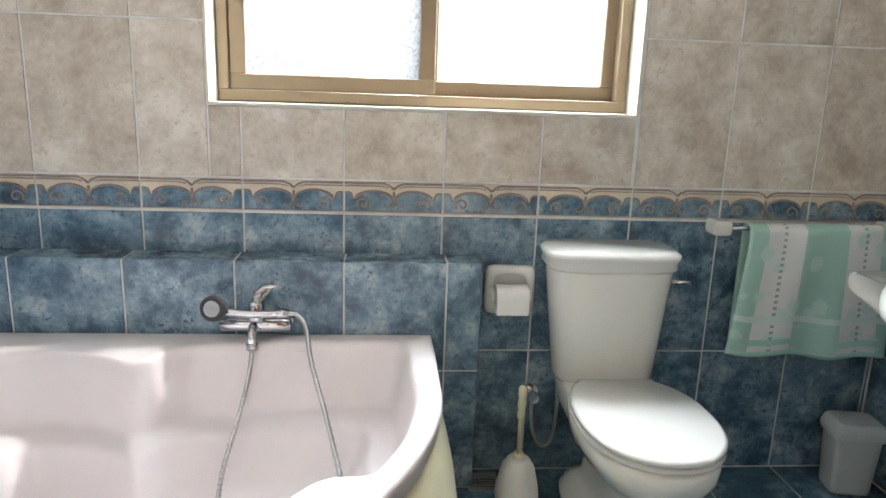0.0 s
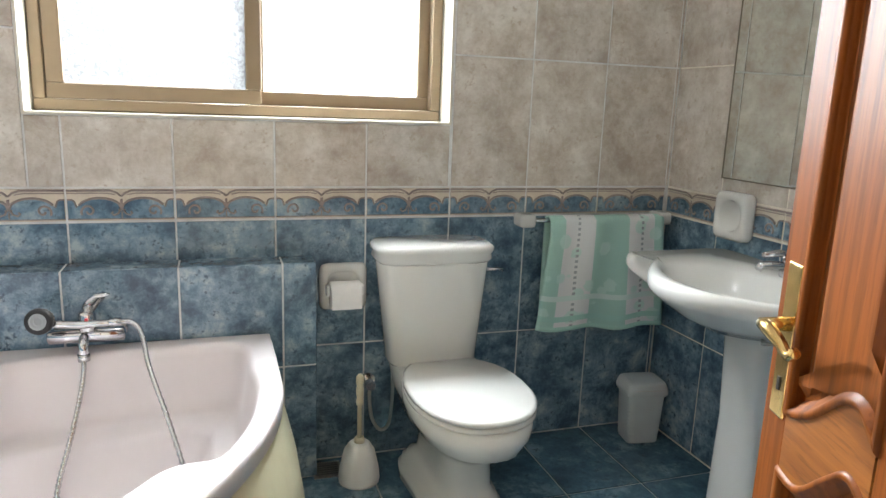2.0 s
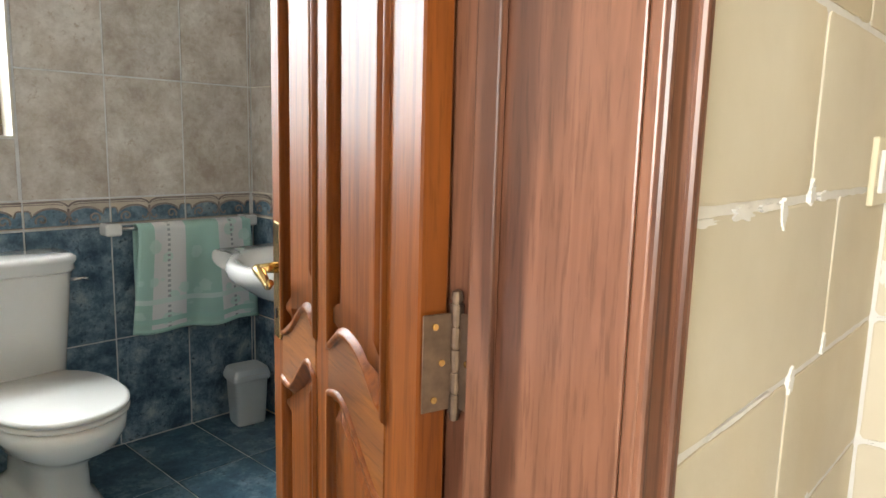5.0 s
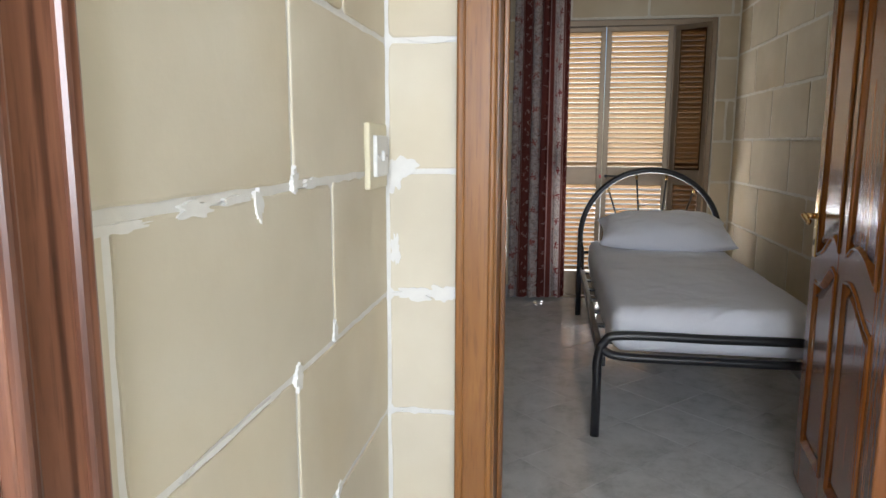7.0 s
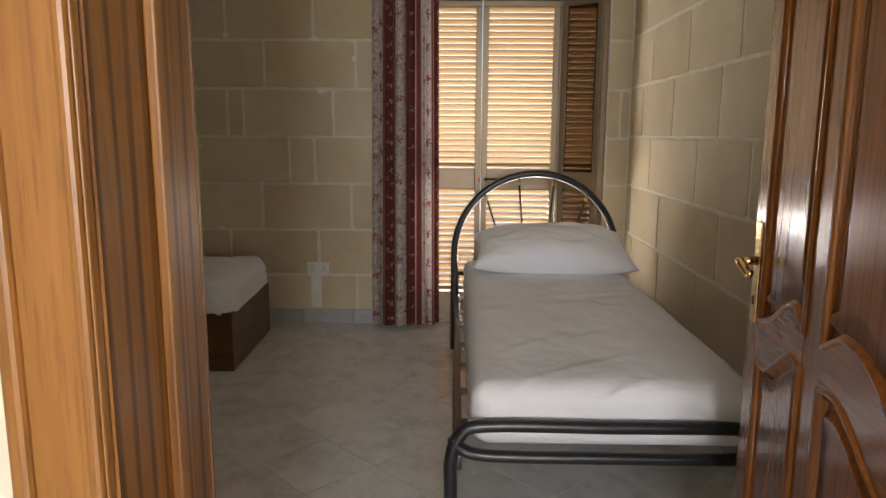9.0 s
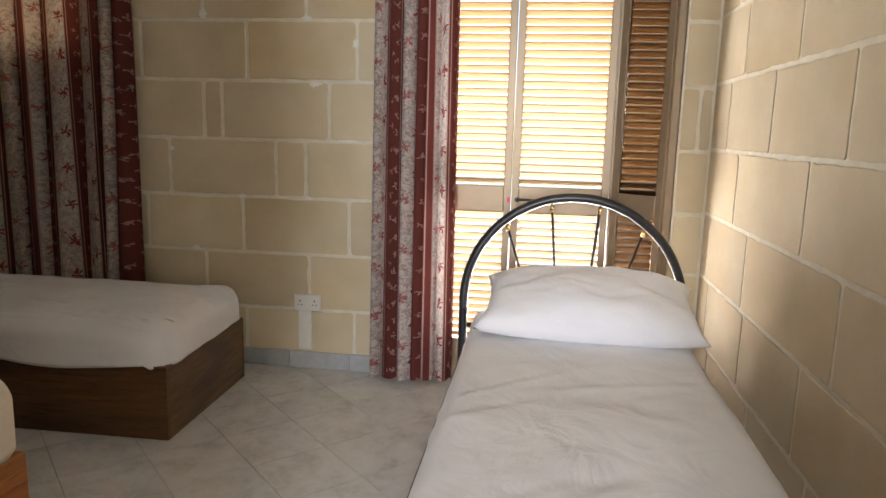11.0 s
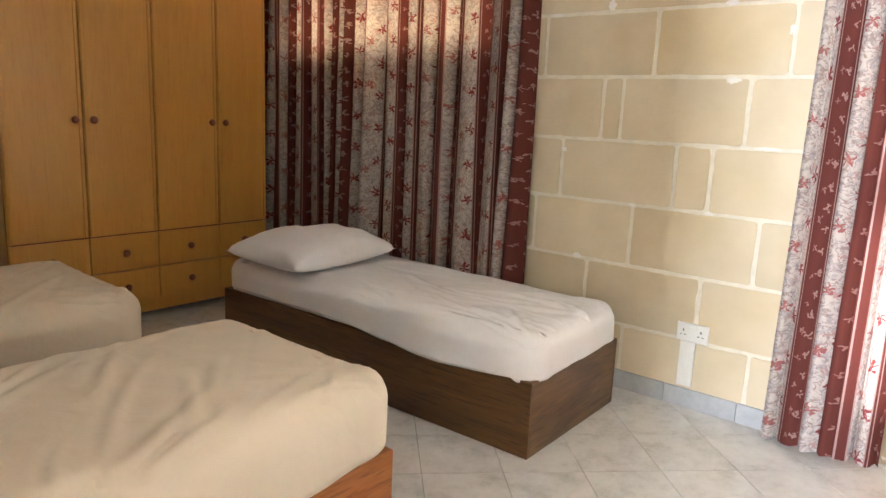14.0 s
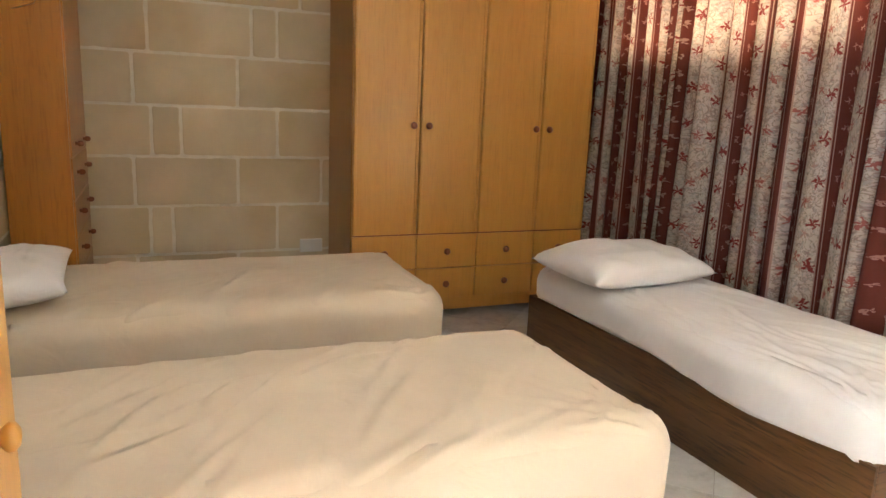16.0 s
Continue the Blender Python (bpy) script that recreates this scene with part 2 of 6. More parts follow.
MAT["water_stain"] = plain("brown_mirror_edge", (0.10, 0.08, 0.05), 0.6)
MAT["paper"] = plain("white_tissue_paper", (0.78, 0.77, 0.75), 0.95, var=0.03, scale=40, bumpy=0.2)
MAT["red"] = plain("red_plastic_dot", (0.55, 0.02, 0.03), 0.3)


def tinted(name, tint):
    """Thin bronze window glass: tinted see-through with a mirror sheen."""
    m, nt, b = nodes_of(name, 0.03)
    tr, gl, mx = nt.nodes.new("ShaderNodeBsdfTransparent"), nt.nodes.new("ShaderNodeBsdfGlossy"), nt.nodes.new("ShaderNodeMixShader")
    fr = nt.nodes.new("ShaderNodeFresnel")
    fr.inputs["IOR"].default_value = 1.5
    tr.inputs[0].default_value = (*tint, 1)
    gl.inputs["Roughness"].default_value = 0.03
    nt.links.new(fr.outputs[0], mx.inputs[0])
    nt.links.new(tr.outputs[0], mx.inputs[1])
    nt.links.new(gl.outputs[0], mx.inputs[2])
    nt.links.new(mx.outputs[0], nt.nodes["Material Output"].inputs[0])
    return m


def frosted(name, rough, lump, grain, hi):
    """Obscured glass; grain: how much its pebbling varies the light that comes through."""
    m, nt, b = nodes_of(name, rough)
    out = nt.nodes["Material Output"]
    tr, tl, mx = nt.nodes.new("ShaderNodeBsdfTransparent"), nt.nodes.new("ShaderNodeBsdfTranslucent"), nt.nodes.new("ShaderNodeMixShader")
    v = coords(nt)
    f = noise_tex(nt, v, lump, 3, 0.6, 0.5)
    lo = hi * (1 - grain)
    col = ramp(nt, f, [(0.38, (lo, lo, lo)), (0.56, (hi, hi, hi * 1.01))])
    nt.links.new(col, tl.inputs[0])
    nt.links.new(col, tr.inputs[0])
    mx.inputs[0].default_value = 0.55
    nt.links.new(tr.outputs[0], mx.inputs[1])
    nt.links.new(tl.outputs[0], mx.inputs[2])
    m2 = nt.nodes.new("ShaderNodeMixShader")
    m2.inputs[0].default_value = 0.06
    nt.links.new(mx.outputs[0], m2.inputs[1])
    nt.links.new(b.outputs[0], m2.inputs[2])
    nt.links.new(m2.outputs[0], out.inputs[0])
    return m


MAT["frosted"] = frosted("obscured_glass", 0.25, 95, 0.5, 0.2)
MAT["frosted_plain"] = frosted("satin_glass", 0.2, 6, 0.08, 0.45)
MAT["tinted_glass"] = tinted("bronze_tinted_glass", (0.42, 0.36, 0.30))


def curtain_cloth(name):
    """Printed cotton: burgundy and pale floral stripes, thin enough to let daylight glow through."""
    m, nt, b = nodes_of(name, 0.9, 0, 0.15)
    out = nt.nodes["Material Output"]
    tc = nt.nodes.new("ShaderNodeTexCoord")
    sep = nt.nodes.new("ShaderNodeSeparateXYZ")
    nt.links.new(tc.outputs["UV"], sep.inputs[0])
    v = nt.nodes.new("ShaderNodeMapping")
    nt.links.new(tc.outputs["UV"], v.inputs[0])

    def math_node(op, a, bb):
        n = nt.nodes.new("ShaderNodeMath")
        n.operation = op
        for s, q in zip(n.inputs, (a, bb)):
            if isinstance(q, (int, float)):
                s.default_value = q
            else:
                nt.links.new(q, s)
        return n.outputs[0]

    REP = 0.27
    across = math_node("ADD", math_node("MULTIPLY", sep.outputs[0], 1 / REP), 0.08)
    stripe = math_node("FRACT", across, 0)
    row = math_node("FLOOR", across, 0)
    burg, pale, mauve = (0.100, 0.027, 0.022), (0.46, 0.40, 0.37), (0.30, 0.20, 0.185)
    stops = [(0.0, burg), (0.035, mauve), (0.055, burg), (0.39, mauve), (0.405, burg), (0.44, mauve), (0.46, pale), (0.92, mauve), (0.945, burg)]
    r = nt.nodes.new("ShaderNodeValToRGB")
    r.color_ramp.interpolation = "CONSTANT"
    while len(r.color_ramp.elements) < len(stops):
        r.color_ramp.elements.new(0.5)
    for e, (p, c) in zip(r.color_ramp.elements, stops):
        e.position, e.color = p, (*c, 1)
    nt.links.new(stripe, r.inputs[0])
    is_pale = math_node("MULTIPLY", math_node("GREATER_THAN", stripe, 0.46), math_node("LESS_THAN", stripe, 0.92))

    wob_u = math_node("MULTIPLY", math_node("SUBTRACT", noise_tex(nt, v.outputs[0], 38, 2), 0.5), 0.05)
    wob_v = math_node("MULTIPLY", math_node("SUBTRACT", noise_tex(nt, v.outputs[0], 31, 2), 0.5), 0.05)

    def blossom(at, pitch, radius, petals, shift, spin):
        """Petalled motif repeated along a stripe whose middle lies at the given part of the repeat."""
        du = math_node("ADD", math_node("MULTIPLY", math_node("SUBTRACT", stripe, at), REP), wob_u)
        along = math_node("ADD", math_node("MULTIPLY", sep.outputs[1], 1 / pitch), math_node("MULTIPLY", row, shift))
        dv = math_node("ADD", math_node("MULTIPLY", math_node("SUBTRACT", math_node("FRACT", along, 0), 0.5), pitch), wob_v)
        turn = math_node("ADD", math_node("MULTIPLY", math_node("FLOOR", along, 0), spin), math_node("ARCTAN2", dv, du))
        rim = math_node("MULTIPLY_ADD", math_node("COSINE", math_node("MULTIPLY", turn, petals), 0), 0.45 * radius)
        rim.node.inputs[2].default_value = 0.6 * radius
        dist = math_node("SQRT", math_node("ADD", math_node("MULTIPLY", du, du), math_node("MULTIPLY", dv, dv)), 0)
        return math_node("LESS_THAN", dist, rim)

    n1 = noise_tex(nt, v.outputs[0], 24, 3, 0.5, 1.6)
    vine = ramp(nt, n1, [(0.44, (0, 0, 0)), (0.475, (1, 1, 1)), (0.50, (1, 1, 1)), (0.53, (0, 0, 0))])
    n2 = noise_tex(nt, v.outputs[0], 40, 3, 0.55, 1.0)
    leaves = ramp(nt, n2, [(0.53, (0, 0, 0)), (0.57, (1, 1, 1))])
    print_pale = mixc(nt, leaves, pale, (0.33, 0.30, 0.295))
    print_pale = mixc(nt, vine, print_pale, (0.26, 0.20, 0.185))
    print_pale = mixc(nt, blossom(0.56, 0.19, 0.031, 5, 0.37, 0.8), print_pale, (0.18, 0.035, 0.035))
    print_pale = mixc(nt, blossom(0.80, 0.25, 0.026, 5, 0.61, 1.3), print_pale, (0.27, 0.10, 0.09))
    print_pale = mixc(nt, blossom(0.69, 0.155, 0.017, 4, 0.23, 0.5), print_pale, (0.34, 0.22, 0.20))
    print_burg = mixc(nt, blossom(0.15, 0.085, 0.016, 3, 0.45, 2.1), r.outputs[0], (0.27, 0.175, 0.155))
    print_burg = mixc(nt, blossom(0.27, 0.113, 0.014, 4, 0.31, 1.4), print_burg, (0.26, 0.15, 0.135))
    col = mixc(nt, is_pale, print_burg, print_pale)
    nt.links.new(col, b.inputs["Base Color"])
    fine = noise_tex(nt, v.outputs[0], 300, 2)
    bump(nt, b, fine, 0.15, 0.002)
    tl, mx = nt.nodes.new("ShaderNodeBsdfTranslucent"), nt.nodes.new("ShaderNodeMixShader")
    nt.links.new(col, tl.inputs[0])
    mx.inputs[0].default_value = 0.16
    nt.links.new(b.outputs[0], mx.inputs[1])
    nt.links.new(tl.outputs[0], mx.inputs[2])
    nt.links.new(mx.outputs[0], out.inputs[0])
    return m


MAT["curtain"] = curtain_cloth("printed_floral_cotton")


def towel_cloth():
    m, nt, b = nodes_of("mint_and_white_terry", 0.95, 0, 0.1)
    tc = nt.nodes.new("ShaderNodeTexCoord")
    sep = nt.nodes.new("ShaderNodeSeparateXYZ")
    nt.links.new(tc.outputs["UV"], sep.inputs[0])
    r = nt.nodes.new("ShaderNodeValToRGB")
    r.color_ramp.interpolation = "CONSTANT"
    mint, white = (0.37, 0.57, 0.51), (0.68, 0.69, 0.69)
    stops = [(0.0, mint), (0.12, white), (0.38, mint), (0.68, white), (0.92, mint)]
    while len(r.color_ramp.elements) < len(stops):
        r.color_ramp.elements.new(0.5)
    for e, (p, c) in zip(r.color_ramp.elements, stops):
        e.position, e.color = p, (*c, 1)
    nt.links.new(sep.outputs[0], r.inputs[0])
    vf = nt.nodes.new("ShaderNodeTexVoronoi")
    vf.inputs["Scale"].default_value = 5.5
    nt.links.new(tc.outputs["UV"], vf.inputs["Vector"])
    n1 = noise_tex(nt, tc.outputs["UV"], 14, 3)
    add = nt.nodes.new("ShaderNodeMath")
    add.operation = "MULTIPLY_ADD"
    add.inputs[1].default_value = 0.35
    nt.links.new(n1, add.inputs[0])
    nt.links.new(vf.outputs["Distance"], add.inputs[2])
    fl = ramp(nt, add.outputs[0], [(0.45, (0.8, 0.8, 0.8)), (0.50, (0, 0, 0))])
    col = mixc(nt, fl, r.outputs[0], (0.50, 0.68, 0.62))

    def band(sock, at, half):
        """1 where the coordinate lies within half of the given place."""
        d = nt.nodes.new("ShaderNodeMath")
        d.operation = "COMPARE"
        d.inputs[1].default_value, d.inputs[2].default_value = at, half
        nt.links.new(sock, d.inputs[0])
        return d.outputs[0]

    def both(p, q):
        d = nt.nodes.new("ShaderNodeMath")
        d.operation = "MULTIPLY"
        nt.links.new(p, d.inputs[0])
        nt.links.new(q, d.inputs[1])
        return d.outputs[0]
    dots = nt.nodes.new("ShaderNodeMath")
    dots.operation = "PINGPONG"
    dots.inputs[1].default_value = 0.022
    nt.links.new(sep.outputs[1], dots.inputs[0])
    stitch = band(dots.outputs[0], 0.0, 0.011)
    for at in (0.25, 0.80):
        col = mixc(nt, both(stitch, band(sep.outputs[0], at, 0.012)), col, (0.33, 0.36, 0.37))
    for at, c in ((1.53, (0.58, 0.70, 0.66)), (1.70, (0.36, 0.58, 0.52)), (1.785, (0.40, 0.62, 0.55))):
        col = mixc(nt, band(sep.outputs[1], at, 0.022), col, c)
    nt.links.new(col, b.inputs["Base Color"])
    bump(nt, b, noise_tex(nt, tc.outputs["UV"], 160, 3), 0.6, 0.004)
    return m


MAT["towel"] = towel_cloth()


# ---- building helpers ----
def mesh_of(name, bm, mat, smooth=False):
    me = bpy.data.meshes.new(name)
    bmesh.ops.recalc_face_normals(bm, faces=bm.faces)
    bm.to_mesh(me)
    bm.free()
    me.materials.append(mat)
    if smooth:
        for p in me.polygons:
            p.use_smooth = True
    return me


def part(name, bm, material, parent, label="", smooth=False):
    ob = new(name, mesh_of(name, bm, material, smooth))
    ob.parent = parent
    if label:
        tagged(ob, label)
    return ob


def thing(name, m, label, category, group="", kind=""):
    ob = new(name)
    ob.empty_display_size = 0.1
    ob.matrix_world = m
    return tagged(ob, label, category, group, kind)


def solo(name, bm, material, label, category, kind="", m=None, smooth=False, group=""):
    ob = new(name, mesh_of(name, bm, material, smooth))
    if m is not None:
        ob.matrix_world = m
    return tagged(ob, label, category, group, kind)


def box(bm, lo, hi, bevel=0.0, seg=2):
    r = bmesh.ops.create_cube(bm, size=1.0)
    vs = r["verts"]
    for v in vs:
        v.co = Vector(((lo[i] + hi[i]) / 2 + v.co[i] * (hi[i] - lo[i]) for i in range(3)))
    if bevel:
        es = list({e for v in vs for e in v.link_edges})
        bmesh.ops.bevel(bm, geom=es, offset=bevel, segments=seg, profile=0.5, affect="EDGES")
    return bm


def boxes(*items, bevel=0.0):
    bm = bmesh.new()
    for lo, hi in items:
        box(bm, lo, hi, bevel)
    return bm


def cyl(bm, a, b, r, r2=None, n=20):
    a, b = Vector(a), Vector(b)
    d = b - a
    m = Matrix.Translation((a + b) / 2) @ d.to_track_quat("Z", "Y").to_matrix().to_4x4()
    bmesh.ops.create_cone(bm, cap_ends=True, segments=n, radius1=r, radius2=r if r2 is None else r2, depth=d.length, matrix=m)
    return bm


def ring_loft(bm, rings, cap0=True, cap1=True, close=True):
    """Skin a list of rings, each a list of points of equal number."""
    vr = [[bm.verts.new(p) for p in r] for r in rings]
    n = len(vr[0])
    for a, b in zip(vr, vr[1:]):
        for i in range(n if close else n - 1):
            j = (i + 1) % n
            bm.faces.new((a[i], a[j], b[j], b[i]))
    if cap0:
        bm.faces.new(vr[0][::-1])
    if cap1:
        bm.faces.new(vr[-1])
    return vr


def tube(bm, pts, r, n=10, cap=True):
    """A round tube along a list of points."""
    pts = [Vector(p) for p in pts]
    rings, up = [], None
    for i, p in enumerate(pts):
        d = (pts[min(i + 1, len(pts) - 1)] - pts[max(i - 1, 0)]).normalized()
        if up is None:
            up = Vector((0, 0, 1)) if abs(d.z) < 0.9 else Vector((1, 0, 0))
        side = d.cross(up).normalized()
        up = side.cross(d).normalized()
        rr = r(i / (len(pts) - 1)) if callable(r) else r
        rings.append([p + rr * (math.cos(a) * side + math.sin(a) * up) for a in (2 * math.pi * k / n for k in range(n))])
    ring_loft(bm, rings, cap, cap)
    return bm


def lathe(bm, profile, n=28, at=(0, 0, 0)):
    """Turn a list of (radius, z) round the upright axis."""
    rings = [[(at[0] + r * math.cos(a), at[1] + r * math.sin(a), at[2] + z) for a in (2 * math.pi * k / n for k in range(n))] for r, z in profile]
    ring_loft(bm, rings)
    return bm


def smooth_line(pts, steps=8, closed=False):
    """Catmull-Rom through the given points."""
    pts = [Vector(p) for p in pts]
    n, out = len(pts), []
    for i in range(n if closed else n - 1):
        p0 = pts[(i - 1) % n] if closed or i else pts[0] * 2 - pts[1]
        p1, p2 = pts[i], pts[(i + 1) % n]
        p3 = pts[(i + 2) % n] if closed or i + 2 < n else p2 * 2 - p1
        for k in range(steps):
            t = k / steps
            out.append(0.5 * ((2 * p1) + (p2 - p0) * t + (2 * p0 - 5 * p1 + 4 * p2 - p3) * t * t + (3 * p1 - p0 - 3 * p2 + p3) * t ** 3))
    if not closed:
        out.append(pts[-1])
    return out


def prism(bm, outline, d0, d1, frame_m=None):
    """Extrude a flat outline of (u, w) from depth d0 to d1: u along x, w along z, depth along y."""
    a = [bm.verts.new((u, d0, w)) for u, w in outline]
    b = [bm.verts.new((u, d1, w)) for u, w in outline]
    n = len(a)
    bm.faces.new(a)
    bm.faces.new(b[::-1])
    for i in range(n):
        j = (i + 1) % n
        bm.faces.new((a[i], b[i], b[j], a[j]))
    if frame_m is not None:
        bmesh.ops.transform(bm, matrix=frame_m, verts=a + b)
    return bm


def wall(name, lo, hi, mat, holes=(), along="x", label=""):
    """A wall as a block with rectangular openings (a0, z0, a1, z1) cut through it."""
    ax = 0 if along == "x" else 1
    us = sorted({lo[ax], hi[ax], *(q for h in holes for q in (h[0], h[2]))})
    zs = sorted({lo[2], hi[2], *(q for h in holes for q in (h[1], h[3]))})
    bm = bmesh.new()
    for u0, u1 in zip(us, us[1:]):
        for z0, z1 in zip(zs, zs[1:]):
            um, zm = (u0 + u1) / 2, (z0 + z1) / 2
            if any(h[0] < um < h[2] and h[1] < zm < h[3] for h in holes):
                continue
            a, b = list(lo), list(hi)
            a[ax], b[ax], a[2], b[2] = u0, u1, z0, z1
            box(bm, a, b)
    bmesh.ops.remove_doubles(bm, verts=bm.verts, dist=1e-5)
    ob = solo(name, bm, mat, label or "thick masonry wall of a house", "wall", "structure")
    return ob

# ---- structure ----
X_BL, X_BR, Y_BB, Y_BF = 0.72, 3.697, 1.602, -0.475   # bathroom
Y_HALL, X_HALL = -0.735, 3.846                          # hall wall and its corner
X_W, X_E, Y_N, Y_S = 4.10, 7.61, 3.03, -2.42           # bedroom
H_CEIL = 2.82
T = 0.0035                                               # tile thickness
ST = 0.0035                                              # how far stones stand proud of their mortar
D0, D1 = 1.80, 2.66                                     # bathroom doorway
B0, B1 = -1.972, -0.995                                 # bedroom doorway
DOOR_H = 2.06

wall("wall_north_bathroom", (0.5, Y_BB + T, -0.14), (3.95, Y_BB + 0.24, H_CEIL), MAT["grout"], [(1.504, 1.189, 2.794, 2.268)], "x", "tiled bathroom outer wall with a window opening")
wall("wall_west_bathroom", (0.5, -0.735, -0.14), (X_BL - T, Y_BB + T, H_CEIL), MAT["grout"], label="tiled bathroom side wall")
wall("wall_partition", (X_BL - T, Y_HALL + ST, -0.14), (X_HALL + ST, Y_BF - T, H_CEIL), MAT["mortar_white"], [(D0, -0.14, D1, DOOR_H)], "x", "partition wall between bathroom and hall")
wall("wall_east_bathroom", (X_BR + T, Y_BF - T, -0.14), (X_W - ST, Y_N + 0.1, H_CEIL), MAT["mortar"], label="thick stone wall between bathroom and bedroom")
wall("wall_hall_east", (X_HALL + ST, -2.6, -0.14), (X_W - ST, Y_HALL + ST, H_CEIL), MAT["mortar_white"], [(B0, -0.14, B1, DOOR_H)], "y", "stone wall with the bedroom doorway")
wall("wall_hall_south", (-0.2, -2.6, -0.14), (X_HALL + ST, -2.35, H_CEIL), MAT["stone_hall"], label="pale stone hall wall")
wall("wall_hall_west", (-0.2, -2.35, -0.14), (0.0, -0.735, H_CEIL), MAT["stone_hall"], [(-1.95, 0.95, -0.95, 2.2)], "y", "hall end wall with a window opening")
wall("wall_hall_north", (0.0, Y_HALL, -0.14), (0.5, -0.545, H_CEIL), MAT["stone_hall"], label="pale stone hall wall")
wall("wall_south_bedroom", (X_W - ST, -2.62, -0.14), (X_E + 0.25, Y_S - ST, H_CEIL), MAT["mortar"], label="limestone bedroom wall with pale mortar joints")
wall("wall_north_bedroom", (X_W - ST, Y_N + ST, -0.14), (X_E + 0.25, Y_N + 0.25, H_CEIL), MAT["mortar"], label="limestone bedroom wall with pale mortar joints")
wall("wall_east_bedroom", (X_E + ST, Y_S - ST, -0.14), (X_E + 0.25, Y_N + ST, H_CEIL), MAT["mortar"], [(-2.27, -0.14, -1.02, 2.10), (0.75, 1.40, 2.45, 2.45)], "y", "limestone bedroom wall with balcony door and window")
for nm, lo, hi, mt in (("floor_slab_bathroom", (0.5, Y_HALL, -0.14), (X_BR + T, Y_BB + T, -0.008), "grout"), ("floor_slab_hall", (-0.2, -2.6, -0.14), (X_W, Y_HALL, -0.006), "joint_dark"), ("floor_slab_bedroom", (X_W, Y_S - ST, -0.14), (X_E + 0.25, Y_N + ST, -0.006), "joint_dark")):
    solo(nm, boxes((lo, hi)), MAT[mt], "level floor bed under the tiles", "floor", "structure")
for nm, lo, hi in (("ceiling_bathroom", (0.5, -0.64, H_CEIL), (3.9, Y_BB + 0.24, H_CEIL + 0.15)), ("ceiling_hall", (-0.2, -2.6, H_CEIL), (3.97, -0.64, H_CEIL + 0.15)), ("ceiling_bedroom", (3.97, -2.62, H_CEIL), (X_E + 0.25, Y_N + 0.25, H_CEIL + 0.15))):
    solo(nm, boxes((lo, hi)), MAT["paint"], "white painted plaster ceiling", "ceiling", "structure")
solo("ground", boxes(((-60, -60, -4.0), (90, 60, -3.9))), MAT["render"], "sunlit pale ground below the house", "ground", "structure")
solo("balcony_floor", boxes(((X_E + 0.25, -2.9, -0.2), (9.2, -0.4, -0.03))), MAT["render"], "sunlit balcony slab outside the louvred door", "balcony", "structure")


# ---- furniture and fittings ----
def frame_ring(bm, a0, z0, a1, z1, w, y0, y1, bevel=0.004, bottom=None):
    """A rectangular frame in the x-z plane."""
    wb = w if bottom is None else bottom
    for lo, hi in (((a0, y0, z0), (a1, y1, z0 + wb)), ((a0, y0, z1 - w), (a1, y1, z1)), ((a0, y0, z0 + wb), (a0 + w, y1, z1 - w)), ((a1 - w, y0, z0 + wb), (a1, y1, z1 - w))):
        box(bm, lo, hi, bevel)
    return bm


def bathroom_window():
    w = thing("window_1", pose(0, 0, 0), "bronze aluminium sliding window with obscured glass in a white reveal", "window", kind="structure")
    rv = boxes(((1.512, Y_BB - 0.004, 1.189), (2.786, Y_BB + 0.23, 1.197)), ((1.504, Y_BB - 0.004, 1.189), (1.512, Y_BB + 0.23, 2.268)), ((2.786, Y_BB - 0.004, 1.189), (2.794, Y_BB + 0.23, 2.268)), ((1.512, Y_BB - 0.004, 2.26), (2.786, Y_BB + 0.23, 2.268)))
    part("window_sill", rv, MAT["reveal"], w, "cream painted reveal and sill")
    y = Y_BB + 0.10
    part("window_frame", frame_ring(bmesh.new(), 1.513, 1.198, 2.785, 2.259, 0.035, y, y + 0.09), MAT["alu"], w)
    l1 = part("sash", frame_ring(bmesh.new(), 1.548, 1.234, 2.175, 2.222, 0.05, y + 0.008, y + 0.036, bottom=0.047), MAT["alu"], w)
    l2 = part("sash", frame_ring(bmesh.new(), 2.13, 1.234, 2.766, 2.222, 0.055, y - 0.004 + 0.045, y + 0.078, bottom=0.045), MAT["alu"], w)
    part("pane", boxes(((1.597, y + 0.018, 1.28), (2.126, y + 0.024, 2.173))), MAT["frosted"], l1, "pebbled obscured glass").visible_shadow = False
    part("pane", boxes(((2.184, y + 0.056, 1.278), (2.712, y + 0.062, 2.168))), MAT["frosted_plain"], l2, "bright satin glass").visible_shadow = False
    lt = bmesh.new()
    box(lt, (2.133, y - 0.004, 1.60), (2.155, y + 0.008, 1.70), 0.004)
    part("latch", lt, MAT["black_rubber"], w)


bathroom_window()


